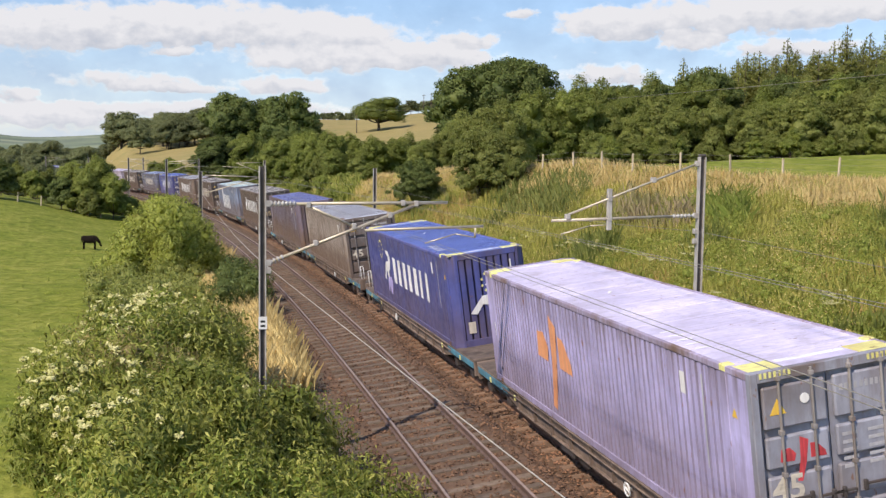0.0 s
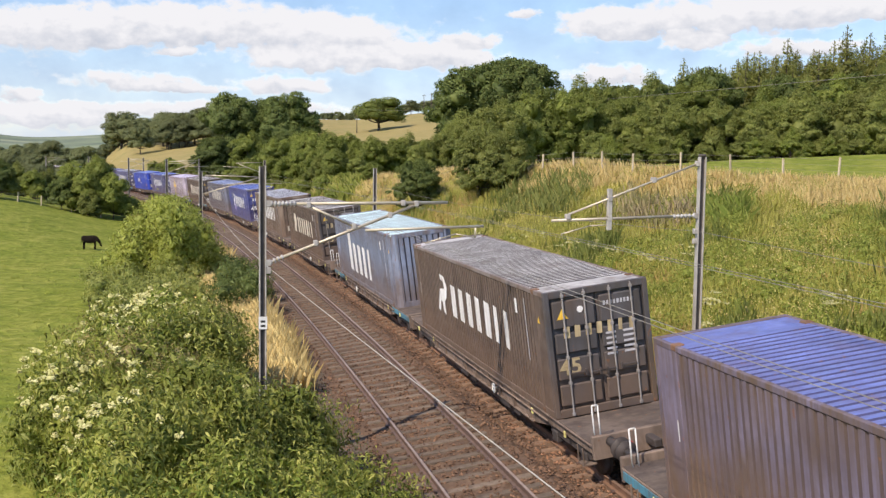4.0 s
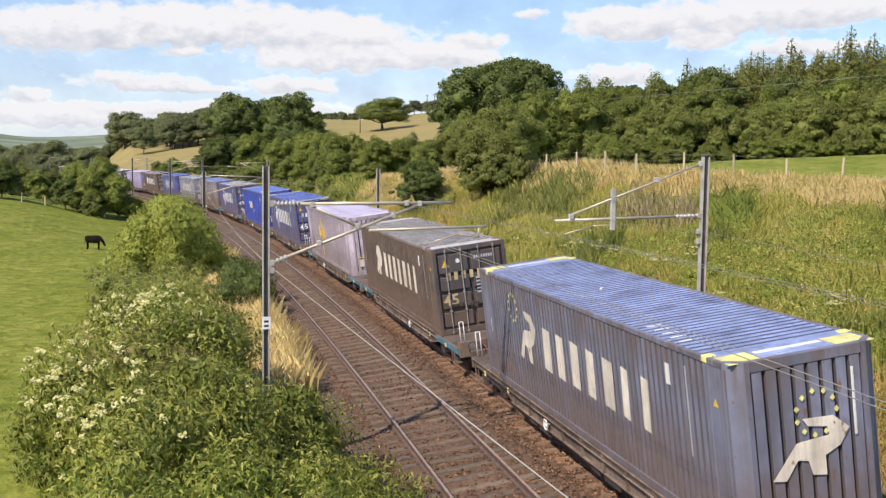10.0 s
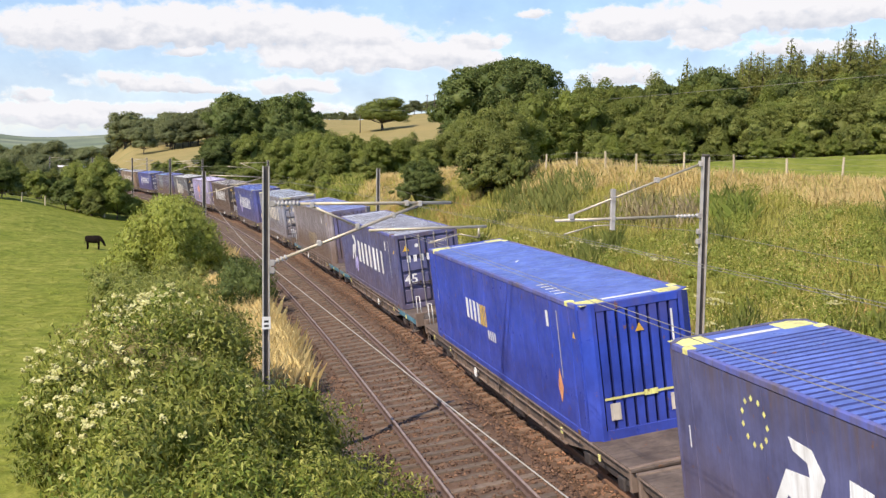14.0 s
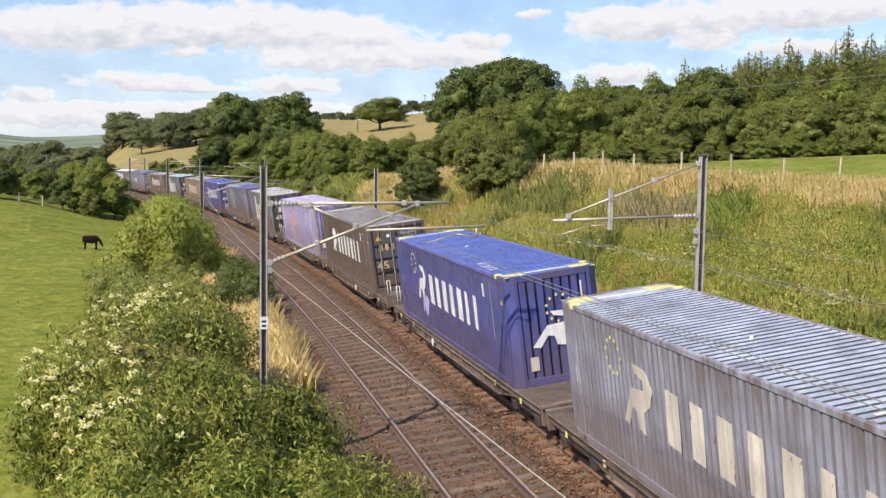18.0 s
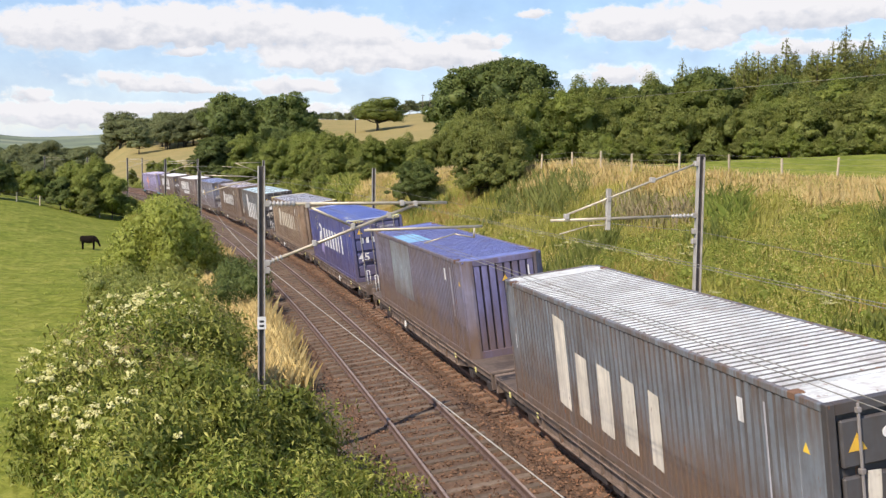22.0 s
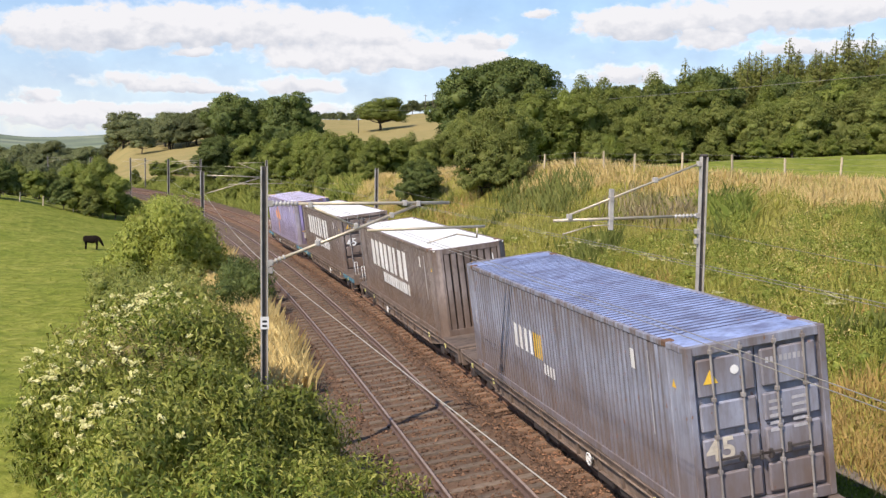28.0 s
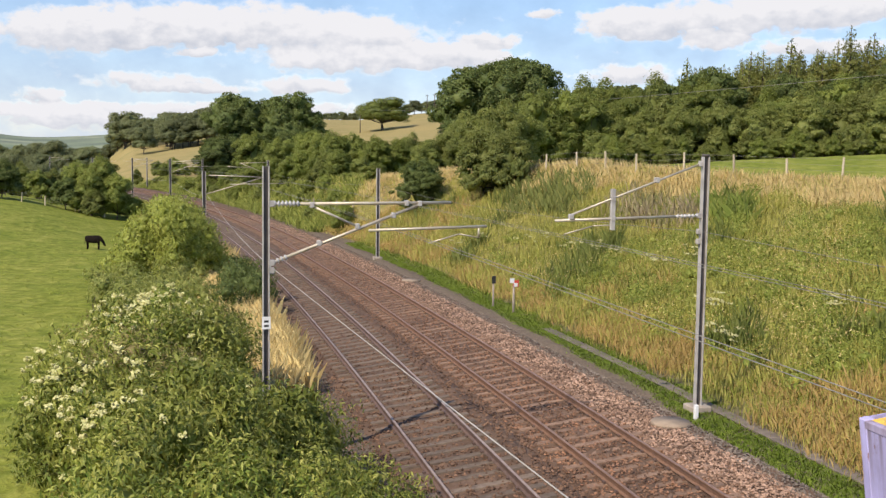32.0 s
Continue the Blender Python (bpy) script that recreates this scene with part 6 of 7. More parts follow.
    f = [(2 * i, 2 * i + 1, 2 * i + 3, 2 * i + 2) for i in range(len(prof) - 1)]
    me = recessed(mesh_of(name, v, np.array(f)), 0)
    if across:      # flanks and troughs of a roof take the darker second material
        me.materials.append(P["trough_dark"])
        me.materials.append(P["trough_dark"])
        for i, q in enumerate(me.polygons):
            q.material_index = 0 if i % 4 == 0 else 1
    return me


def flat_panel(name, y0, y1, z0, z1, x):
    """A smooth sheeted side with shallow seams."""
    prof, ys = [], np.linspace(y0, y1, 12)
    for i, a in enumerate(ys):
        if 0 < i < 11:
            prof += [(a - 0.014, 0.0), (a - 0.01, 0.008), (a + 0.01, 0.008), (a + 0.014, 0.0)]
        else:
            prof.append((a, 0.0))
    v = [(x + d, a, z) for a, d in prof for z in (z0, z1)]
    return mesh_of(name, v, np.array([(2 * i, 2 * i + 1, 2 * i + 3, 2 * i + 2) for i in range(len(prof) - 1)]))


def prism(name, poly, z0, z1):
    n = len(poly)
    v = [(a, b, z0) for a, b in poly] + [(a, b, z1) for a, b in poly]
    f = [tuple(range(n - 1, -1, -1)), tuple(range(n, 2 * n))] + [(i, (i + 1) % n, n + (i + 1) % n, n + i) for i in range(n)]
    return mesh_of(name, v, f)


def end_wall():
    """The blind end, ribs upright."""
    prof, p = [(-0.93, 0.0)], 1.86 / 8
    for i in range(8):
        a = -0.93 + i * p
        prof += [(a + 0.09 * p, 0.0), (a + 0.15 * p, 1.0), (a + 0.85 * p, 1.0), (a + 0.91 * p, 0.0)]
    prof.append((0.93, 0.0))
    v = []
    for a, d in prof:
        v += [(a, HALF - 0.105 + d * 0.085, 0.22), (a, HALF - 0.105 + d * 0.085, 2.72)]
    f = [(2 * i, 2 * i + 2, 2 * i + 3, 2 * i + 1) for i in range(len(prof) - 1)]
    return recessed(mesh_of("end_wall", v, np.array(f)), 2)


def door_leaf():
    """One leaf of the doors, hinge at x = -1.13, with pressed panels; local x from 0 to 1.12."""
    bm = bmesh.new()
    box(bm, 0.0, 1.115, 0.0, 0.04, 0.2, 2.72)
    for z0, z1 in ((0.26, 0.74), (0.86, 1.34), (1.46, 1.92), (2.04, 2.66)):
        box(bm, 0.06, 1.06, -0.085, 0.0, z0, z1, 0.025)
    return bm_mesh("door_leaf", bm)


ROOF_PROFILE = [(-5.9, 2.872)] + [(-5.9 + 1.073 * i + o, 2.872 - d) for i in range(1, 11) for o, d in ((-0.02, 0.0), (-0.012, 0.007), (0.012, 0.007), (0.02, 0.0))] + [(5.9, 2.872)]
ME_SIDE_RIB = ribbed("side_panel", -6.0, 6.0, 0.17, 2.77, -1.236)
ME_PATCH = boxes("repair_patch", [(-1.15, -0.35, 0.4, 3.3, 2.872, 2.882)], None, 0.003)
ME_SIDE_PATCH = ribbed("repainted_panel", 0.41, 3.69, 0.75, 2.76, -1.240)
ME_SIDE_FLAT = flat_panel("side_panel", -6.0, 6.0, 0.17, 2.77, -1.236)
ME_SIDE_END = boxes("side_end_panel", [(-1.24, -1.20, 6.16, 6.66, 0.16, 2.78)])
ME_SIDE_END2 = boxes("side_end_panel", [(-1.24, -1.20, -6.72, -6.16, 0.16, 2.78)])
ME_POST40 = boxes("side_post", [(-1.25, -1.16, 6.0, 6.16, 0.15, 2.80)], None, 0.01)
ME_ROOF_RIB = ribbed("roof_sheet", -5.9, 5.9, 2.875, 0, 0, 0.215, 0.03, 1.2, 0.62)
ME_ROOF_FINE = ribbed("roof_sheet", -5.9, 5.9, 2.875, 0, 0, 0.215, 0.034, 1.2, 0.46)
ME_ROOF_FLAT = mesh_of("roof_sheet", [(a, b, c) for b, c in ROOF_PROFILE for a in (-1.2, 1.2)], np.array([(2 * i, 2 * i + 1, 2 * i + 3, 2 * i + 2) for i in range(len(ROOF_PROFILE) - 1)]))
ME_ROOF_END = boxes("roof_end_plate", [(-1.2, 1.2, 5.9, 6.72, 2.83, 2.876)], None, 0.006)
ME_TOP_RAIL = boxes("top_rail", [(-1.25, -1.17, -6.76, 6.62, 2.78, 2.888)], None, 0.012)
ME_LOW_RAIL = boxes("bottom_rail", [(-1.25, -1.15, -6.76, 6.62, 0.0, 0.165)], None, 0.012)
ME_FLOOR = boxes("floor_pan", [(-1.14, 1.14, -6.7, 6.7, 0.09, 0.15)] + [(-1.14, 1.14, -6.2 + i * 0.775, -6.1 + i * 0.775, 0.0, 0.09) for i in range(17)])
ME_POST_DOOR = boxes("corner_post", [(-1.25, -1.13, -6.858, -6.72, 0.0, 2.896)], None, 0.012)
ME_POST_END = prism("corner_post", [(-1.25, 6.55), (-1.25, 6.62), (-1.01, 6.858), (-0.93, 6.858), (-0.93, 6.76), (-0.98, 6.74), (-1.19, 6.55)], 0.0, 2.896)
ME_HEADER = boxes("door_header", [(-1.13, 1.13, -6.85, -6.72, 2.74, 2.893)], None, 0.01)
ME_SILL = boxes("door_sill", [(-1.13, 1.13, -6.858, -6.72, 0.0, 0.19)], None, 0.01)
ME_END_HEAD = boxes("end_header", [(-0.93, 0.93, 6.74, 6.852, 2.72, 2.893)], None, 0.01)
ME_END_SILL = boxes("end_sill", [(-0.93, 0.93, 6.72, 6.852, 0.0, 0.22)], None, 0.01)
ME_END = end_wall()
ME_DOOR = door_leaf()
bar_bm = bmesh.new()
rod(bar_bm, (0, 0, 0.02), (0, 0, 2.86), 0.021, None, 8)
for z in (0.03, 0.75, 1.33, 1.95, 2.74):
    box(bar_bm, -0.035, 0.035, -0.028, 0.05, z, z + 0.07, 0.006)
ME_BAR = bm_mesh("locking_bar", bar_bm)
ME_HANDLE = boxes("handle", [(0.02, 0.40, -0.05, -0.02, 0.98, 1.02), (0.36, 0.42, -0.05, 0.0, 0.90, 1.06)], None, 0.008)
ME_CASTING = boxes("corner_casting", [(-1.258, -1.08, -0.09, 0.09, 0.0, 0.12)], None, 0.015)
ME_CASTING_TOP = boxes("corner_casting", [(-1.258, -1.08, -0.09, 0.09, 2.79, 2.902)], None, 0.015)
ME_ROOF_MARK = boxes("roof_corner_plate", [(-1.21, -0.62, 6.25, 6.80, 2.874, 2.884)])
ME_DASH = boxes("roof_dash", [(-0.05, 0.22, -0.03, 0.03, 2.878, 2.884)])
ME_ROOF_STRIP = boxes("roof_end_strip", [(-0.56, 0.56, 6.30, 6.42, 2.877, 2.884)])
ME_HAZARD = boxes("hazard_stripes", [(-1.1 + i * 0.075, -1.065 + i * 0.075, -6.862, -6.849, 2.80, 2.88) for i in range(7)] + [(0.62 + i * 0.075, 0.655 + i * 0.075, -6.862, -6.849, 2.80, 2.88) for i in range(7)])
ME_END_STRIPE = boxes("end_stripe", [(-0.006, 0.0, -0.9, 0.9, 0.86, 0.91), (-0.008, 0.0, -0.28, 0.02, 0.83, 0.95)])
disc_bm = bmesh.new()
rod(disc_bm, (0, 0.004, 0), (0, -0.004, 0), 0.075, None, 16)
ME_DISC = bm_mesh("door_disc", disc_bm)
ME_TRI = mesh_of("warning_triangle", [(0, 0, 0), (0.26, 0, 0), (0.13, 0, 0.23), (0, 0.004, 0), (0.26, 0.004, 0), (0.13, 0.004, 0.23)], [(0, 1, 2), (5, 4, 3), (0, 3, 4, 1), (1, 4, 5, 2), (2, 5, 3, 0)])


def slab(bm, poly, x, thick=0.004):
    """A flat shape on a left-hand side: poly in (across, up), across running towards the front end."""
    vs = [bm.verts.new((x, -a, b)) for a, b in poly]
    f = bm.faces.new(vs)
    r = bmesh.ops.extrude_face_region(bm, geom=[f])
    for v in r["geom"]:
        if isinstance(v, bmesh.types.BMVert):
            v.co.x -= thick


NARROW = {5: (4,), 7: (5, 6), 8: (5,)}


def letter_rows(n, width, height, gap, first=0.0):
    w = width / n
    for i in range(n):
        a, h = i * w, height * (1 + (first if i == 0 else 0))
        b, k = a + w * (1 - gap) * (0.62 if i in NARROW.get(n, ()) else (1.0, 0.9, 0.95, 0.86)[i % 4]), 0.05 * height
        yield [(a, h * 0.03), (b, 0), (b + k * 0.6, h * 0.5), (b + k * 0.7, h * 0.97), (a + k, h), (a + k * 0.3, h * 0.5)]


def letter_bars(n, width, height, gap=0.3, first=0.0):
    """A maker's lettering as plain leaning bars, one mesh each."""
    out = []
    for row in letter_rows(n, width, height, gap, first):
        bm = bmesh.new()
        slab(bm, row, 0)
        out.append(bm_mesh("lettering_bar", bm))
    return out


def letter_blocks(name, n, width, height, gap=0.3):
    """Small print as a row of plain leaning bars in one mesh."""
    bm = bmesh.new()
    for row in letter_rows(n, width, height, gap):
        slab(bm, row, 0)
    return bm_mesh(name, bm)


def print_on(name, key, t, m, label, material):
    """Large lettering bar by bar, small print as one piece."""
    if isinstance(LET[key], list):
        for me in LET[key]:
            child("lettering_bar", me, t, m, label, material)
    else:
        tagged(child(name, LET[key], t, m, label, material), kind="stuff")


def emblem(kind):
    """Plain shapes in place of makers' signs."""
    bm = bmesh.new()
    if kind == "wing":
        slab(bm, [(0.0, 0.08), (0.15, 0.04), (0.30, 0.34), (0.42, 0.30), (0.46, 0.06), (0.62, 0.02), (0.62, 0.34), (0.80, 0.46), (0.92, 0.72), (0.74, 0.96), (0.38, 0.99), (0.44, 0.86), (0.66, 0.80), (0.68, 0.66), (0.30, 0.62)], 0)
    elif kind == "star":
        slab(bm, [(0.24, -0.72), (0.42, -0.78), (0.62, 0.3), (0.74, 1.5), (0.42, 1.75), (0.40, 0.5)], 0)
        slab(bm, [(-0.36, 0.50), (0.18, 0.46), (0.24, 0.86), (0.02, 1.22), (-0.30, 1.18)], 0)
        slab(bm, [(0.80, 0.46), (1.40, 0.42), (1.36, 0.72), (1.04, 1.24), (0.80, 1.28)], 0)
    elif kind == "ring":
        for i in range(11):
            a = i / 11 * 6.283
            c, s = 0.34 * math.cos(a), 0.34 * math.sin(a)
            slab(bm, [(c - 0.045, s), (c, s - 0.05), (c + 0.045, s), (c, s + 0.05)], 0)
    elif kind == "weave":
        slab(bm, [(0.02, 0.12), (0.20, 0.02), (0.30, 0.24), (0.42, 0.02), (0.60, 0.06), (0.58, 0.30), (0.78, 0.34), (0.92, 0.60), (0.74, 0.96), (0.36, 0.98), (0.14, 0.74), (0.28, 0.54)], 0)
    elif kind == "echo":
        slab(bm, [(0.18, 0.0), (0.30, -0.03), (0.40, 0.16), (0.50, -0.05), (0.64, -0.08), (0.86, 0.28), (0.72, 0.40), (0.30, 0.34)], 0)
    elif kind == "diamond":
        slab(bm, [(0.0, 0.34), (0.16, 0.0), (0.34, 0.36), (0.18, 0.78)], 0)
    elif kind == "panel":
        slab(bm, [(0, 0), (0.16, 0), (0.16, 0.36), (0, 0.36)], 0)
    elif kind == "line":
        slab(bm, [(0, 0), (0.045, 0), (0.045, 1.5), (0, 1.5)], 0)
    return bm_mesh(kind, bm)


EMB = {k: emblem(k) for k in ("wing", "echo", "star", "ring", "weave", "panel", "line", "diamond")}
LET = {"seven": letter_bars(7, 6.3, 1.0, 0.46), "five": letter_bars(5, 5.9, 1.4, 0.42, 0.45), "eight": letter_bars(8, 7.1, 1.1, 0.32),
       "thin": letter_blocks("lettering", 9, 3.2, 0.75, 0.72), "small": letter_bars(13, 4.9, 0.42, 0.2), "unit": letter_bars(4, 1.6, 0.6, 0.45), "tail": letter_blocks("lettering", 4, 0.8, 0.26, 0.45),
       "door7": letter_bars(7, 1.85, 0.27, 0.45), "door5": letter_bars(5, 1.6, 0.42, 0.4), "num": letter_blocks("number_bars", 9, 0.75, 0.10, 0.35), "rows": None}


def rows_mesh():
    bm = bmesh.new()
    for i in range(5):
        slab(bm, [(0, -0.12 * i), (0.24, -0.12 * i), (0.24, -0.12 * i + 0.05), (0, -0.12 * i + 0.05)], 0)
        slab(bm, [(0.42, -0.12 * i), (0.72, -0.12 * i), (0.72, -0.12 * i + 0.05), (0.42, -0.12 * i + 0.05)], 0)
    return bm_mesh("number_bars", bm)


LET["rows"] = rows_mesh()


def text_mesh(body, size):
    cu = bpy.data.curves.new("digits", "FONT")
    cu.body, cu.size, cu.offset, cu.extrude = body, size, 0.012, 0.002
    ob = bpy.data.objects.new("digits", cu)
    scene.collection.objects.link(ob)
    me = bpy.data.meshes.new_from_object(ob.evaluated_get(bpy.context.evaluated_depsgraph_get()))
    bpy.data.objects.remove(ob)
    return me


ME_45 = text_mesh("45", 0.52)
TURN = Matrix.Rotation(math.pi, 4, "Z")
SIDE_TO_DOOR = Matrix.Rotation(math.pi / 2, 4, "Z")
# kind of each load: colours, smooth or ribbed sides, signs
RUS = dict(sign="wing", text="seven", tcol="white")
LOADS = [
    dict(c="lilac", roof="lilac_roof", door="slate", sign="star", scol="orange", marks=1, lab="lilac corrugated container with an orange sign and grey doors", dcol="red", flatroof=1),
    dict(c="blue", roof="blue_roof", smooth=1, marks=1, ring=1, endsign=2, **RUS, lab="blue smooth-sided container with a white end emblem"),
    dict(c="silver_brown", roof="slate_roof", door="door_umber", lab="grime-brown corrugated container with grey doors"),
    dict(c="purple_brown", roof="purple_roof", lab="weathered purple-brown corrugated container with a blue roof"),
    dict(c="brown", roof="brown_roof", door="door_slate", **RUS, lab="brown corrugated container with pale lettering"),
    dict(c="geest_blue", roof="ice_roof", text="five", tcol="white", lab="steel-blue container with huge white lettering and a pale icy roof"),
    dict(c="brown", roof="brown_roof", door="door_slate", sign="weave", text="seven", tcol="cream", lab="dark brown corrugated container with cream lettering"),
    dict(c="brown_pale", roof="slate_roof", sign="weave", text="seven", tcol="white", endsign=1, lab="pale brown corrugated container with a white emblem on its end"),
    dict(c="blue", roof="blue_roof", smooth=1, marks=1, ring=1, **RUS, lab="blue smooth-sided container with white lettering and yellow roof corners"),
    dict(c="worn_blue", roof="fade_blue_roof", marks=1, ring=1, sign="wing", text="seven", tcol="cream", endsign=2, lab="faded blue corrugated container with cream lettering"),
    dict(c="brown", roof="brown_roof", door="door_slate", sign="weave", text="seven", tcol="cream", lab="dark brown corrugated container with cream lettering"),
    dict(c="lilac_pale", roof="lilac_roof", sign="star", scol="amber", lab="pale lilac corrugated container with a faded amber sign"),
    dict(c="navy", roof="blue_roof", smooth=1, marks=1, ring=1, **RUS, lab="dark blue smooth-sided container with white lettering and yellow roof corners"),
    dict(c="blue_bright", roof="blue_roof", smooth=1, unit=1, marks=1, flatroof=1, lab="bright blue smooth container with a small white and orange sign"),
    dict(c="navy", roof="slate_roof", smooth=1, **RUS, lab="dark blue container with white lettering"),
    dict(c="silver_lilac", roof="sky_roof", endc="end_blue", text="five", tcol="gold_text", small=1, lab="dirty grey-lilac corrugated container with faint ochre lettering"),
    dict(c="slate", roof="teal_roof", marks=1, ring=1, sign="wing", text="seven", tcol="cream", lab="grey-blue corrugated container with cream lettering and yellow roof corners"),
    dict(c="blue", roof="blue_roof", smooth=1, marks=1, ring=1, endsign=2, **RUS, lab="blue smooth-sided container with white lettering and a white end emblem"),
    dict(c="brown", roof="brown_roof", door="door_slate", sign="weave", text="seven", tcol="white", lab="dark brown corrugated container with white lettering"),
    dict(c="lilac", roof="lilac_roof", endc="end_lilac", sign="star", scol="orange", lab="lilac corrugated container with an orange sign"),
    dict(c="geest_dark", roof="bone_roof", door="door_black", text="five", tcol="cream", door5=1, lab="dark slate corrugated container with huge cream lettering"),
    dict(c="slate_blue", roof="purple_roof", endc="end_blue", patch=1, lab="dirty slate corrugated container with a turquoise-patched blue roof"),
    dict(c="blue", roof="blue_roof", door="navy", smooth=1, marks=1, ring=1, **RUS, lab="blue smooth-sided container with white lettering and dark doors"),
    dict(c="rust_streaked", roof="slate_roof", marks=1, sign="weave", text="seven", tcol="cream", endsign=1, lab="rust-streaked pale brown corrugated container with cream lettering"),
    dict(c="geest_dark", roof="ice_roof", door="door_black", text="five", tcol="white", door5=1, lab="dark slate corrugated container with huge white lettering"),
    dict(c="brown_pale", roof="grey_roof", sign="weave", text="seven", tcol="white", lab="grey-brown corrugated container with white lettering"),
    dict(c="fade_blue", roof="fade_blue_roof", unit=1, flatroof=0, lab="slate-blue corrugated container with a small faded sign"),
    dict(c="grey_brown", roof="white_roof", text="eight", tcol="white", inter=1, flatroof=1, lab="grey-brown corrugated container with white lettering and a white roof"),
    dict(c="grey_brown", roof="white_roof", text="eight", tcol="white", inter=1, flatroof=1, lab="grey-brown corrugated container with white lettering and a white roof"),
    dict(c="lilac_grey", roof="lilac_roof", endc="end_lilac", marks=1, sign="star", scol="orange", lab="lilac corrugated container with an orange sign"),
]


TROUGH = {"brown_roof": "trough_dark", "blue_roof": "trough_shade_blue", "purple_roof": "trough_shade_purple", "sky_roof": "trough_shade_fade", "fade_blue_roof": "trough_shade_fade", "ice_roof": "trough_shade_ice", "bone_roof": "trough_shade_bone", "lilac_roof": "trough_shade_lilac", "grey_roof": "trough_dark"}


def build_load(k, d):
    t = thing("shipping_container", d["lab"] + (" on a flat wagon" if len(d["lab"].split()) < 9 else ""), "shipping container", "containers on the train")
    body, roof, door = P[d["c"]], P[d["roof"]], P[d.get("door", d["c"])]
    back = k % 2 == 1            # doors at the rear
    I, F = Matrix.Identity(4), Matrix.Diagonal((-1, 1, 1, 1))
    base = TURN if back else I
    for flip in (I, F):
        m = base @ flip
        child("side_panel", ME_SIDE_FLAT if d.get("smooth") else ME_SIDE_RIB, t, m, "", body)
        child("side_end_panel", ME_SIDE_END, t, m, "", body)
        child("side_end_panel", ME_SIDE_END2, t, m, "", body)
        child("side_post", ME_POST40, t, m, "", body)
        child("side_post", ME_POST40, t, m @ pose(0, -12.16, 0), "", body)
        child("top_rail", ME_TOP_RAIL, t, m, "", P["rail_blue"] if d["c"] in ("blue", "blue_bright", "navy") else P["rail_lilac"] if d["c"].startswith("lilac") else P["rail_brown"] if d["c"].startswith("brown") else body)
        child("bottom_rail", ME_LOW_RAIL, t, m, "", body)
        child("corner_post", ME_POST_DOOR, t, m, "", door)
        child("corner_post", ME_POST_END, t, m, "chamfered corner post", P["post_grey"] if d.get("endc") == "end_lilac" else body)
        for y in (-6.08, 6.08):
            child("corner_casting", ME_CASTING, t, m @ pose(0, y, 0), "", P["rust"])
            child("corner_casting", ME_CASTING_TOP, t, m @ pose(0, y, 0), "", P["rust"] if not d.get("marks") else P["yellow"])
        lf = child("door_leaf", ME_DOOR, t, m @ pose(-1.125, -6.755, 0), "", door)
        for x in (0.30, 0.82):
            b = child("locking_bar", ME_BAR, lf, pose(x, -0.115, 0), "", P["bar"])
            child("handle", ME_HANDLE, lf, pose(x, -0.105, 0.0 if x < 0.5 else -0.04), "", P["steel_dark"])
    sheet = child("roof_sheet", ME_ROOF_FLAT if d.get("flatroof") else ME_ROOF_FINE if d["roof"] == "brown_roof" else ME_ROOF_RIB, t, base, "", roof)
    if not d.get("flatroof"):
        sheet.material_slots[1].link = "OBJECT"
        sheet.material_slots[1].material = P[TROUGH.get(d["roof"], "trough_grey")]
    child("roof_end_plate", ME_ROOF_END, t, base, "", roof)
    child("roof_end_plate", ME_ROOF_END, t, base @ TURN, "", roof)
    child("floor_pan", ME_FLOOR, t, base, "", P["steel_dark"])
    child("door_header", ME_HEADER, t, base, "", door)
    child("door_sill", ME_SILL, t, base, "", door)
    blind = P[d["endc"]] if d.get("endc") else body
    child("end_wall", ME_END, t, base, "", blind)
    child("end_header", ME_END_HEAD, t, base, "", blind)
    child("end_sill", ME_END_SILL, t, base, "", blind)
    if d.get("marks"):
        for r in (I, TURN):
            child("roof_corner_plate", ME_ROOF_MARK, t, r, "yellow plate", P["amber" if d["c"] == "lilac_grey" else "yellow"])
            child("roof_corner_plate", ME_ROOF_MARK, t, r @ Matrix.Diagonal((-1, 1, 1, 1)), "yellow plate", P["amber" if d["c"] == "lilac_grey" else "yellow"])
            child("roof_end_strip", ME_ROOF_STRIP, t, r, "white strip", P["white"])
        for j in range(5):
            child("roof_dash", ME_DASH, t, pose(-1.02 + 0.02 * j, -4.9 + 0.36 * j, 0), "white dash", P["white"])
        child("roof_dash", ME_DASH, t, pose(-0.1, 0.9, 0, 0, 0, 60), "white dash", P["white"])
        child("hazard_stripes", ME_HAZARD, t, base, "yellow and black edge", P["yellow"])
    # signs on both long sides; x is the outer face of the sheet
    for r in (I, TURN):
        px = -1.242
        if d.get("text"):
            y0 = {"seven": 1.9, "five": 3.3, "eight": 4.4}[d["text"]]
            z0 = {"seven": 1.05, "five": 0.5, "eight": 1.35}[d["text"]]
            if d.get("small"):
                print_on("lettering", "thin", t, r @ pose(px, 1.0, 0.62), "faint lettering", P[d["tcol"]])
            else:
                print_on("lettering", d["text"], t, r @ pose(px, y0, z0), "pale lettering blocks", P[d["tcol"]])
        if d.get("inter"):
            print_on("lettering", "small", t, r @ pose(px, 2.35, 0.82), "pale lettering blocks", P["white"])
        if d.get("sign") in ("wing", "weave"):
            child("emblem", EMB[d["sign"]], t, r @ pose(px, 3.75, 0.95) @ Matrix.Diagonal((1, 1.5, 1.3, 1)), "pale emblem", P[d["tcol"]])
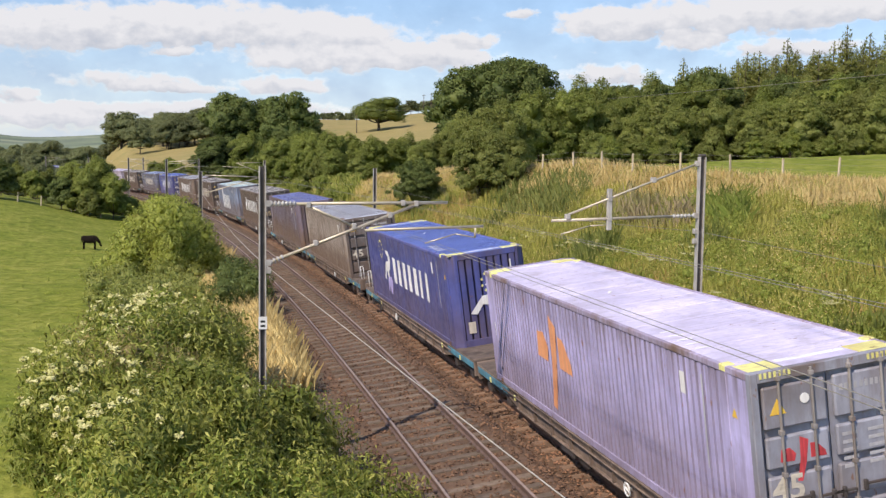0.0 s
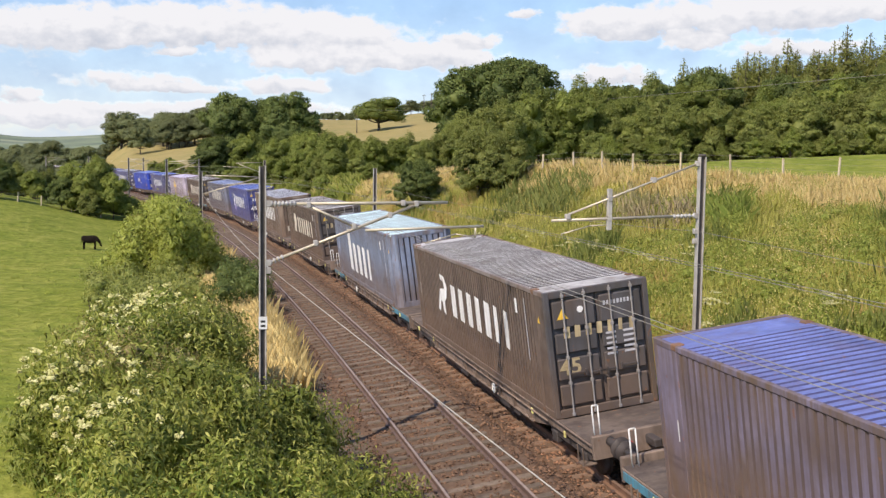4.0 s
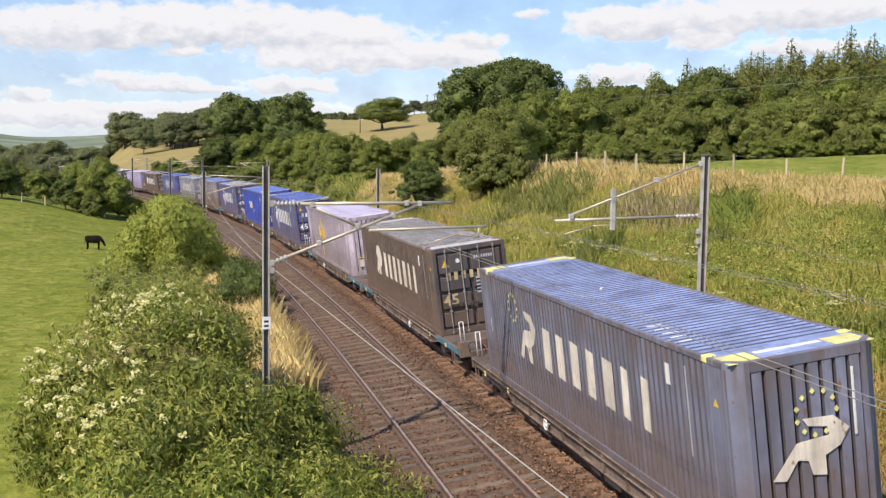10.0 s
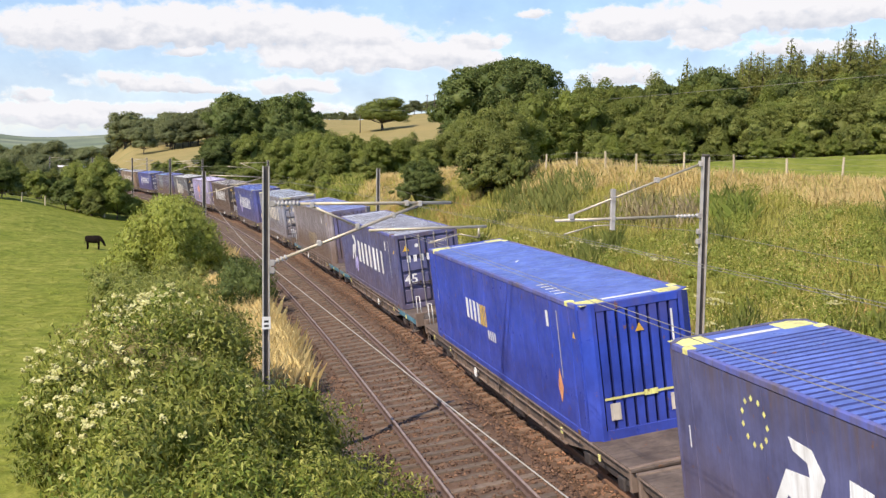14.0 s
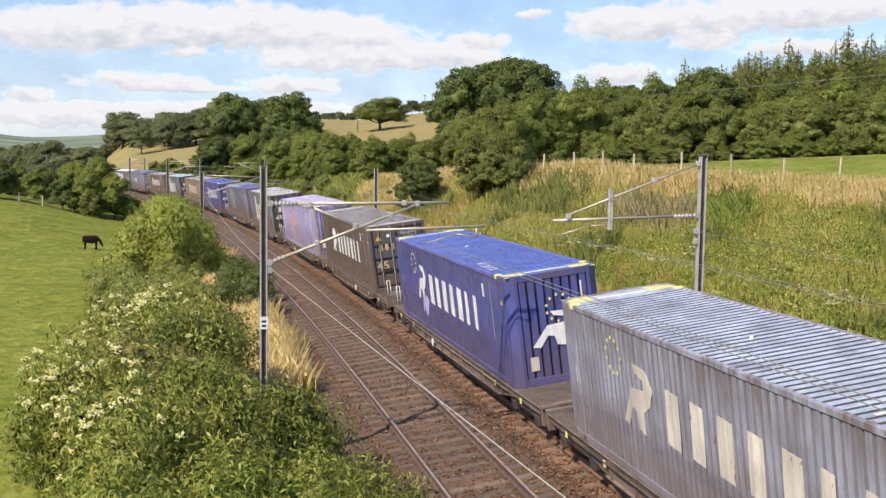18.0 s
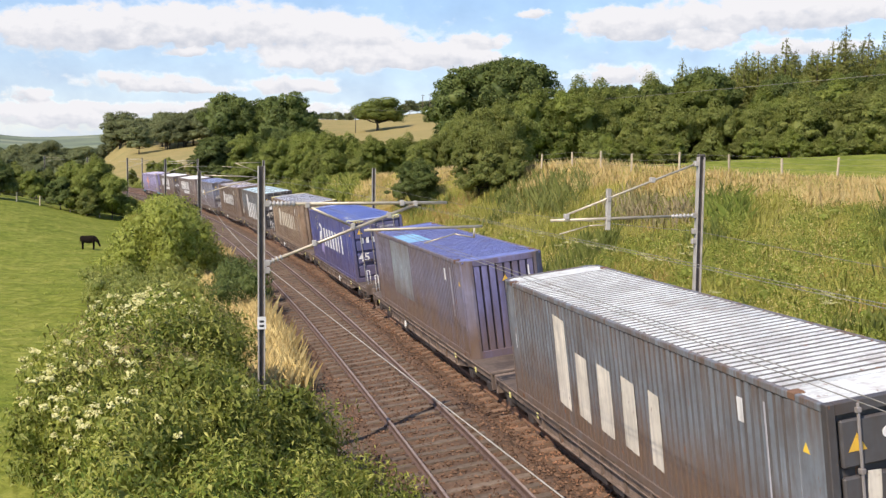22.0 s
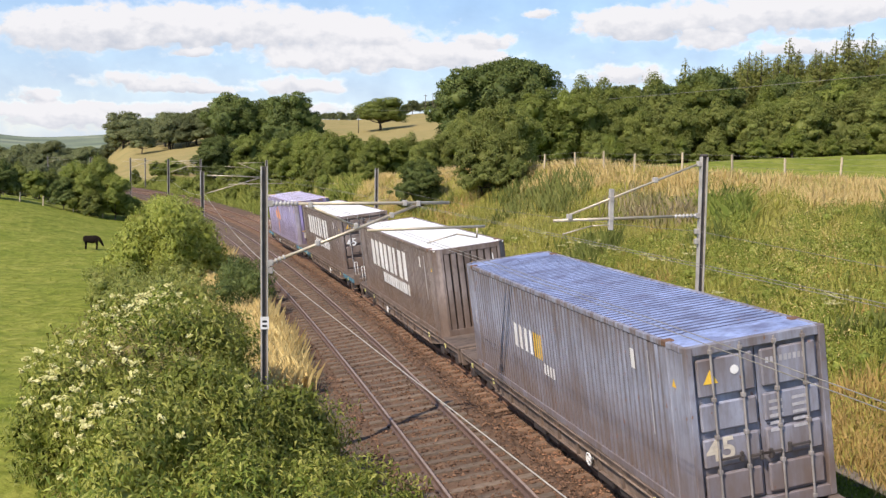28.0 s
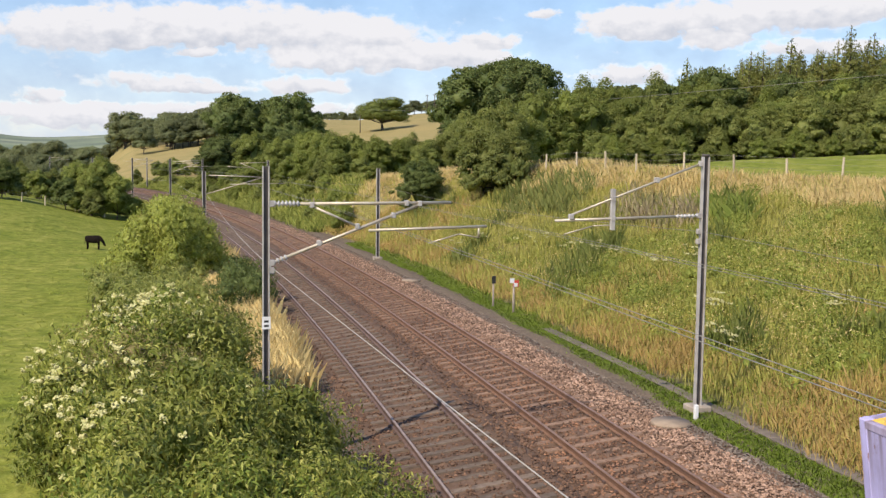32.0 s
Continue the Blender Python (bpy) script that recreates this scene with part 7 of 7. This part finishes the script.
            if d["c"] in ("blue", "navy"):
                child("emblem_echo", EMB["echo"], t, r @ pose(px, 3.55, 0.62) @ Matrix.Diagonal((1, 1.5, 1.5, 1)), "lilac echo below the emblem", P["lilac_echo"])
        if d.get("sign") == "star":
            child("emblem", EMB["star"], t, r @ pose(px, 2.3, 0.95) @ Matrix.Diagonal((1, 1.25, 0.85, 1)), "orange emblem", P[d["scol"]])
        if d.get("ring"):
            tagged(child("emblem", EMB["ring"], t, r @ pose(px, 4.05, 2.2), "ring of yellow marks", P["yellow"]), kind="stuff")
        if d.get("unit"):
            print_on("lettering", "unit", t, r @ pose(px, 2.6, 1.25), "pale lettering blocks", P["white"])
            print_on("lettering", "unit", t, r @ pose(px, 1.1, 1.25) @ Matrix.Diagonal((1, 0.4, 1, 1)), "amber lettering blocks", P["amber"])
            print_on("lettering", "tail", t, r @ pose(px, 0.5, 0.95), "pale lettering blocks", P["white"])
        if d["c"] == "blue_bright":
            child("emblem", EMB["diamond"], t, r @ pose(px, -5.0, 0.5), "orange hazard diamond", P["orange"])
        if d.get("patch") and r is I:
            child("repair_patch", ME_PATCH, t, r, "turquoise repair plate on the roof", P["cyan_patch"])
            child("repainted_panel", ME_SIDE_PATCH, t, r, "pale teal repainted stretch of the side", P["teal_fade"])
        child("data_panel", EMB["panel"], t, r @ pose(px, 6.2, 1.25), "white panel", P["white"])
        child("data_panel", EMB["panel"], t, r @ pose(px, -4.62, 2.15), "white panel", P["white"])
        child("warning_triangle", ME_TRI, t, r @ pose(px - 0.004, -6.25, 2.15, 0, 0, -90) @ Matrix.Diagonal((0.6, 1, 0.6, 1)), "yellow warning triangle", P["amber"])
        child("number_line", EMB["line"], t, r @ pose(px, -5.35, 1.1), "pale line", P["grey_text"])
    # door furniture marks, on the door end
    on = base @ pose(0, -6.842, 0) @ SIDE_TO_DOOR
    if not back:
        child("size_mark", ME_45, t, base @ pose(-1.03, -6.846, 1.38 if d.get("inter") else 0.98) @ pose(0, 0, 0, 90), "size digits 45", P["white" if d["c"] in ("blue", "grey_brown", "navy") else "gold_text" if d["c"] == "brown" else "cream"])
        child("warning_triangle", ME_TRI, t, base @ pose(-0.98, -6.847, 2.25), "yellow warning triangle", P["amber"])
        child("door_disc", ME_DISC, t, base @ pose(-0.42, -6.85, 2.42), "white disc", P["white"])
        print_on("number_lettering", "num", t, on @ pose(0, -0.14, 2.42), "pale number bars", P["grey_text"])
        tagged(child("small_lettering", LET["rows"], t, on @ pose(0, -0.14, 1.75), "pale rows of small print", P["grey_text"]), kind="stuff")
        if d.get("text") == "seven":
            print_on("lettering", "door7", t, on @ pose(0.002, 0.86, 1.80), "pale lettering blocks", P["gold_text" if d["c"] == "brown" else d["tcol"]])
        if d.get("dcol"):
            child("emblem", EMB["star"], t, on @ pose(0.002, 0.72, 1.42) @ Matrix.Diagonal((1, 0.42, 0.26, 1)), "red emblem", P[d["dcol"]])
        if d.get("door5"):
            print_on("lettering", "door5", t, on @ pose(0.002, 0.75, 1.55), "pale lettering blocks", P[d["tcol"]])
    end = pose(0, -6.86, 0) @ SIDE_TO_DOOR
    if back:
        for x in (0.80, -0.56) if d["c"].startswith("lilac") or d["c"] in ("blue_bright", "blue", "brown_pale") else ():
            child("data_panel", EMB["panel"], t, end @ pose(0, x, 0.42) @ Matrix.Diagonal((1, 1.4, 1, 1)), "worn pale panel low on the end", P["cream"])
        if not d.get("endsign") and d["c"] != "purple_brown":
            child("warning_triangle", ME_TRI, t, pose(-0.09, -6.864, 2.2) @ Matrix.Diagonal((0.75, 1, 0.75, 1)), "yellow warning triangle", P["amber"])
        if d["c"].startswith("lilac") or d["c"] == "blue_bright":
            child("end_stripe", ME_END_STRIPE, t, end, "yellow stripe across the end", P["amber" if d["c"].startswith("lilac") else "yellow"])
        child("number_line", EMB["line"], t, end @ pose(0, -0.72, 1.5) @ Matrix.Diagonal((1, 1, 0.7, 1)), "pale line", P["white"])
    if back and d.get("ring"):
        tagged(child("emblem", EMB["ring"], t, end @ pose(0, -0.1, 1.95), "ring of yellow marks", P["yellow"]), kind="stuff")
    if back and d.get("endsign") == 2:
        child("emblem", EMB["wing"], t, end @ pose(0, 0.70, 0.95) @ Matrix.Diagonal((1, 1.45, 0.95, 1)), "pale emblem", P[d["tcol"]])
    elif back and d.get("endsign"):
        child("emblem", EMB["weave"], t, Matrix.Identity(4) @ pose(0, -6.862, 0) @ SIDE_TO_DOOR @ pose(0, 0.55, 0.95) @ Matrix.Diagonal((1, 1.35, 1.1, 1)), "white emblem", P["white"])
    return t


def sill_mesh():
    """A deep wagon side member, fish-bellied."""
    prof = [(-8.9, 0.93), (8.6, 0.93), (8.6, 0.70), (6.4, 0.68), (5.2, 0.47), (-5.2, 0.47), (-6.4, 0.68), (-8.9, 0.70)]
    n = len(prof)
    v = [(-1.20, a, b) for a, b in prof] + [(-1.14, a, b) for a, b in prof]
    f = [tuple(range(n)), tuple(range(2 * n - 1, n - 1, -1))] + [(i, n + i, n + (i + 1) % n, (i + 1) % n) for i in range(n)]
    return mesh_of("side_sill", v, f)


ME_WSILL = sill_mesh()
ME_WFLANGE = boxes("sill_flange", [(-1.27, -1.08, -8.9, 8.6, 0.895, 0.935), (-1.26, -1.08, -5.1, 5.1, 0.455, 0.49)], None, 0.006)
ME_WEND = boxes("sill_end", [(-1.275, -1.205, -8.85, -5.9, 0.70, 0.89)], None, 0.01)
ME_WEND2 = boxes("sill_end", [(-1.275, -1.205, 5.7, 8.55, 0.70, 0.89)], None, 0.01)
ME_WCROSS = boxes("crossmember", [(-1.14, 1.14, -0.09, 0.09, 0.55, 0.90)])
ME_WDECK = boxes("end_deck", [(-1.24, 1.24, -1.0, 1.0, 0.90, 0.96)], None, 0.01)
ME_WSTIFF = boxes("web_stiffener", [(-1.262, -1.20, -0.03, 0.03, 0.49, 0.89)])
ME_WPIPE = rods("air_pipe", [((-1.29, -6.3, 0.80), (-1.29, 6.1, 0.80), 0.022)], None, 6)
ME_BUFFER = rods("buffer", [((0, 0, 0), (0, -0.42, 0), 0.10), ((0, -0.42, 0), (0, -0.60, 0), 0.075), ((0, -0.60, 0), (0, -0.65, 0), 0.23)], None, 14)
ME_HEADSTOCK = boxes("headstock", [(-1.25, 1.25, -0.06, 0.06, 0.62, 1.12)], None, 0.015)
ME_HOOK = boxes("coupling", [(-0.09, 0.09, -0.5, 0.0, 0.78, 0.98)], None, 0.03)
ME_BFRAME = boxes("bogie_frame", [(-1.12, -0.98, -1.25, 1.25, 0.42, 0.62), (0.98, 1.12, -1.25, 1.25, 0.42, 0.62), (-1.0, 1.0, -0.18, 0.18, 0.42, 0.66), (-1.16, -0.94, -1.06, -0.74, 0.28, 0.56), (-1.16, -0.94, 0.74, 1.06, 0.28, 0.56), (0.94, 1.16, -1.06, -0.74, 0.28, 0.56), (0.94, 1.16, 0.74, 1.06, 0.28, 0.56)], None, 0.03)
ME_WHEEL = rods("wheel", [((-0.82, 0, 0.42), (-0.69, 0, 0.42), 0.42), ((-0.69, 0, 0.42), (-0.66, 0, 0.42), 0.44), ((0.69, 0, 0.42), (0.82, 0, 0.42), 0.42), ((0.66, 0, 0.42), (0.69, 0, 0.42), 0.44), ((-0.9, 0, 0.42), (0.9, 0, 0.42), 0.08)], None, 20)
ME_RAIL_H = rods("handrail", [((0, 0, 0.94), (0, 0, 1.70), 0.017), ((0.13, 0, 0.94), (0.13, 0, 1.70), 0.017), ((0, 0, 1.70), (0.13, 0, 1.70), 0.017)], None, 6)
ME_HWHEEL = tube_along("brake_wheel", [(-1.30, 0.125 * math.cos(a), 0.62 + 0.125 * math.sin(a)) for a in np.linspace(0, 6.2832, 21)], 0.02, None, 6)
ME_HSPOKE = boxes("spoke", [(-1.312, -1.288, -0.115, 0.115, -0.012, 0.012)], None, 0.004)
ME_HHUB = rods("hub", [((-1.2, 0, 0), (-1.32, 0, 0), 0.035)], None, 8)
ME_LEVER = boxes("brake_gear", [(-1.22, -1.05, -0.4, 0.4, 0.28, 0.42), (-1.16, -1.08, 0.6, 1.3, 0.30, 0.38), (-1.2, -1.1, -1.2, -0.7, 0.27, 0.40)], None, 0.02)
ME_TAG = boxes("lashing_ring", [(-1.30, -1.27, -0.05, 0.05, 0.70, 0.84)], None, 0.008)
ME_HOSE = rods("brake_hose", [((0.45, 0, 0.78), (0.47, -0.16, 0.66), 0.03), ((0.47, -0.16, 0.66), (0.47, -0.30, 0.50), 0.03), ((0.47, -0.30, 0.50), (0.46, -0.5, 0.46), 0.03)], None, 7)
ME_TAP = boxes("brake_tap", [(0.40, 0.50, -0.10, -0.02, 0.80, 0.90)], None, 0.015)
ME_STEP = boxes("shunter_step", [(-1.30, -1.0, -0.16, 0.16, 0.34, 0.38), (-1.30, -1.27, -0.16, -0.13, 0.38, 0.75), (-1.30, -1.27, 0.13, 0.16, 0.38, 0.75)], None, 0.005)
ME_SPIGOT = boxes("container_spigot", [(-1.22, -1.06, -0.08, 0.08, 0.93, 0.965)], None, 0.01)


def build_wagon(k, teal):
    """Half of a twin flat wagon; y = 0 under the middle of its load. The outer end has buffers."""
    main = P["wagon_brown"]
    t = thing("flat_wagon", ("teal and grime-brown" if teal else "grime-brown") + " low steel container flat wagon on rails", "flat wagon", "wagons of the train")
    m = Matrix.Identity(4) if k % 2 == 0 else TURN
    F = Matrix.Diagonal((-1, 1, 1, 1))
    for q in (m, m @ F):
        s = child("side_sill", ME_WSILL, t, q, "", main)
        child("sill_flange", ME_WFLANGE, t, q, "", main)
        if teal:
            child("sill_end", ME_WEND, t, q, "teal painted sill end", P["wagon_teal"])
            child("sill_end", ME_WEND2, t, q, "teal painted sill end", P["wagon_teal"])
        for y in np.arange(-4.8, 4.9, 1.2):
            child("web_stiffener", ME_WSTIFF, s, pose(0, float(y), 0), "", main)
        child("handrail", ME_RAIL_H, t, q @ pose(-1.1, -8.75, 0), "white tubular handrail", M_WHITE)
        child("buffer", ME_BUFFER, t, q @ pose(-0.87, -8.95, 0.98), "", P["steel_dark"])
        for y in (-6.08, 6.08):
            child("container_spigot", ME_SPIGOT, t, q @ pose(0, y, 0), "yellow spigot", P["yellow"])
        for y in (-7.4, -5.2, 5.0, 7.2):
            child("lashing_ring", ME_TAG, t, q @ pose(0, y, 0), "yellow lashing ring", P["yellow"])
        child("brake_hose", ME_HOSE, t, q @ pose(0, -9.0, 0), "black rubber hose", M_BLACK)
        child("brake_tap", ME_TAP, t, q @ pose(0, -9.0, 0), "red brake tap", P["red"])
        child("shunter_step", ME_STEP, t, q @ pose(0, -8.3, 0), "", P["wagon_brown"])
        child("air_pipe", ME_WPIPE, t, q, "", P["wagon_brown"])
        child("brake_gear", ME_LEVER, t, q @ pose(0, 1.5, 0), "", P["steel_dark"])
        child("brake_gear", ME_LEVER, t, q @ pose(0, -2.6, 0), "", P["steel_dark"])
    bw = child("brake_wheel", ME_HWHEEL, t, pose(0, 2.2 if k % 2 else -2.0, 0), "white hand brake wheel", M_WHITE)
    child("spoke", ME_HSPOKE, bw, pose(0, 0, 0.62, 20), "", M_WHITE)
    child("spoke", ME_HSPOKE, bw, pose(0.0, 0, 0.62, 110), "", M_WHITE)
    child("hub", ME_HHUB, bw, pose(0, 0, 0.62), "", M_WHITE)
    for y in (-5.6, -3.6, -1.2, 1.2, 3.6, 5.6):
        child("crossmember", ME_WCROSS, t, m @ pose(0, y, 0), "", P["steel_dark"])
    child("end_deck", ME_WDECK, t, m @ pose(0, -7.95, 0), "", P["deck_grime"])
    child("end_deck", ME_WDECK, t, m @ pose(0, 7.75, 0), "", P["deck_grime"])
    child("headstock", ME_HEADSTOCK, t, m @ pose(0, -8.95, 0), "", P["wagon_brown"])
    child("headstock", ME_HEADSTOCK, t, m @ pose(0, 8.62, -0.14), "", P["wagon_brown"])
    child("coupling", ME_HOOK, t, m @ pose(0, -8.95, 0), "", P["steel_dark"])
    for y in (-7.2, 7.0):
        b = child("bogie", ME_BFRAME, t, m @ pose(0, y, 0), "", P["steel_dark"])
        for dy in (-0.9, 0.9):
            child("wheel", ME_WHEEL, b, pose(0, dy, 0), "", P["steel_dark"])
    return t


def stand(s_mid):
    """Pose of a vehicle by its two ends on the curve."""
    a, b = at(s_mid - 6.5, 0), at(s_mid + 6.5, 0)
    d = b - a
    return Matrix.Translation((a + b) / 2) @ Matrix.Rotation(-math.atan2(d.x, d.y), 4, "Z") @ Matrix.Rotation(-CANT, 4, "Y")


WAGONS = [build_wagon(k, k in (0, 1, 2, 3, 5, 10, 11, 14, 15, 28, 29)) for k in range(len(LOADS))]
CARGO = [build_load(k, d) for k, d in enumerate(LOADS)]
TIMES = [float(t) for t in np.arange(0, 32.5, 1.0)]


def motions():
    # the clouds drift to the right about the eye
    walk(SKYBAND, [(0.0, Matrix.Translation(EYE)), (16.0, Matrix.Translation(EYE) @ pose(0, 0, 0, 0, 0, -0.5)), (32.0, Matrix.Translation(EYE) @ pose(0, 0, 0, 0, 0, -1.0))])
    for k in range(len(LOADS)):
        rows = [(t, stand(head_of(k, t) + HALF)) for t in TIMES]
        walk(WAGONS[k], rows)
        walk(CARGO[k], [(t, m @ Matrix.Translation((0, 0, DECK))) for t, m in rows])


build_track("track_left", -APART, "brown rusty rails on concrete sleepers", M_RAILTOP, M_RAIL, M_SLEEPER)
build_track("track_right", 0.0, "brown rails on ballast-covered concrete sleepers", M_RAILRUST, M_RAIL_RED, M_SLEEPER_PALE)
stones("ballast_stones", 26000, (12, 75), lambda r, n: -6.3 + 8.6 * r.rand(n), 0.034, M_STONE, "loose brown ballast stones between the sleepers", 61)
stones("ballast_stones", 15000, (12, 120), lambda r, n: 1.05 + 1.35 * r.rand(n), 0.036, M_STONE_PALE, "pinkish pale ballast stones on the shoulder", 62)
stones("cess_stones", 9000, (14, 90), lambda r, n: 2.2 + 0.9 * r.rand(n), 0.026, M_STONE_GREY, "small grey stones of the cess path", 64)
stones("ballast_stones", 9000, (12, 90), lambda r, n: -1.3 + 2.6 * r.rand(n), 0.032, M_STONE_RED, "reddish ballast stones between the rails", 63)
motions()
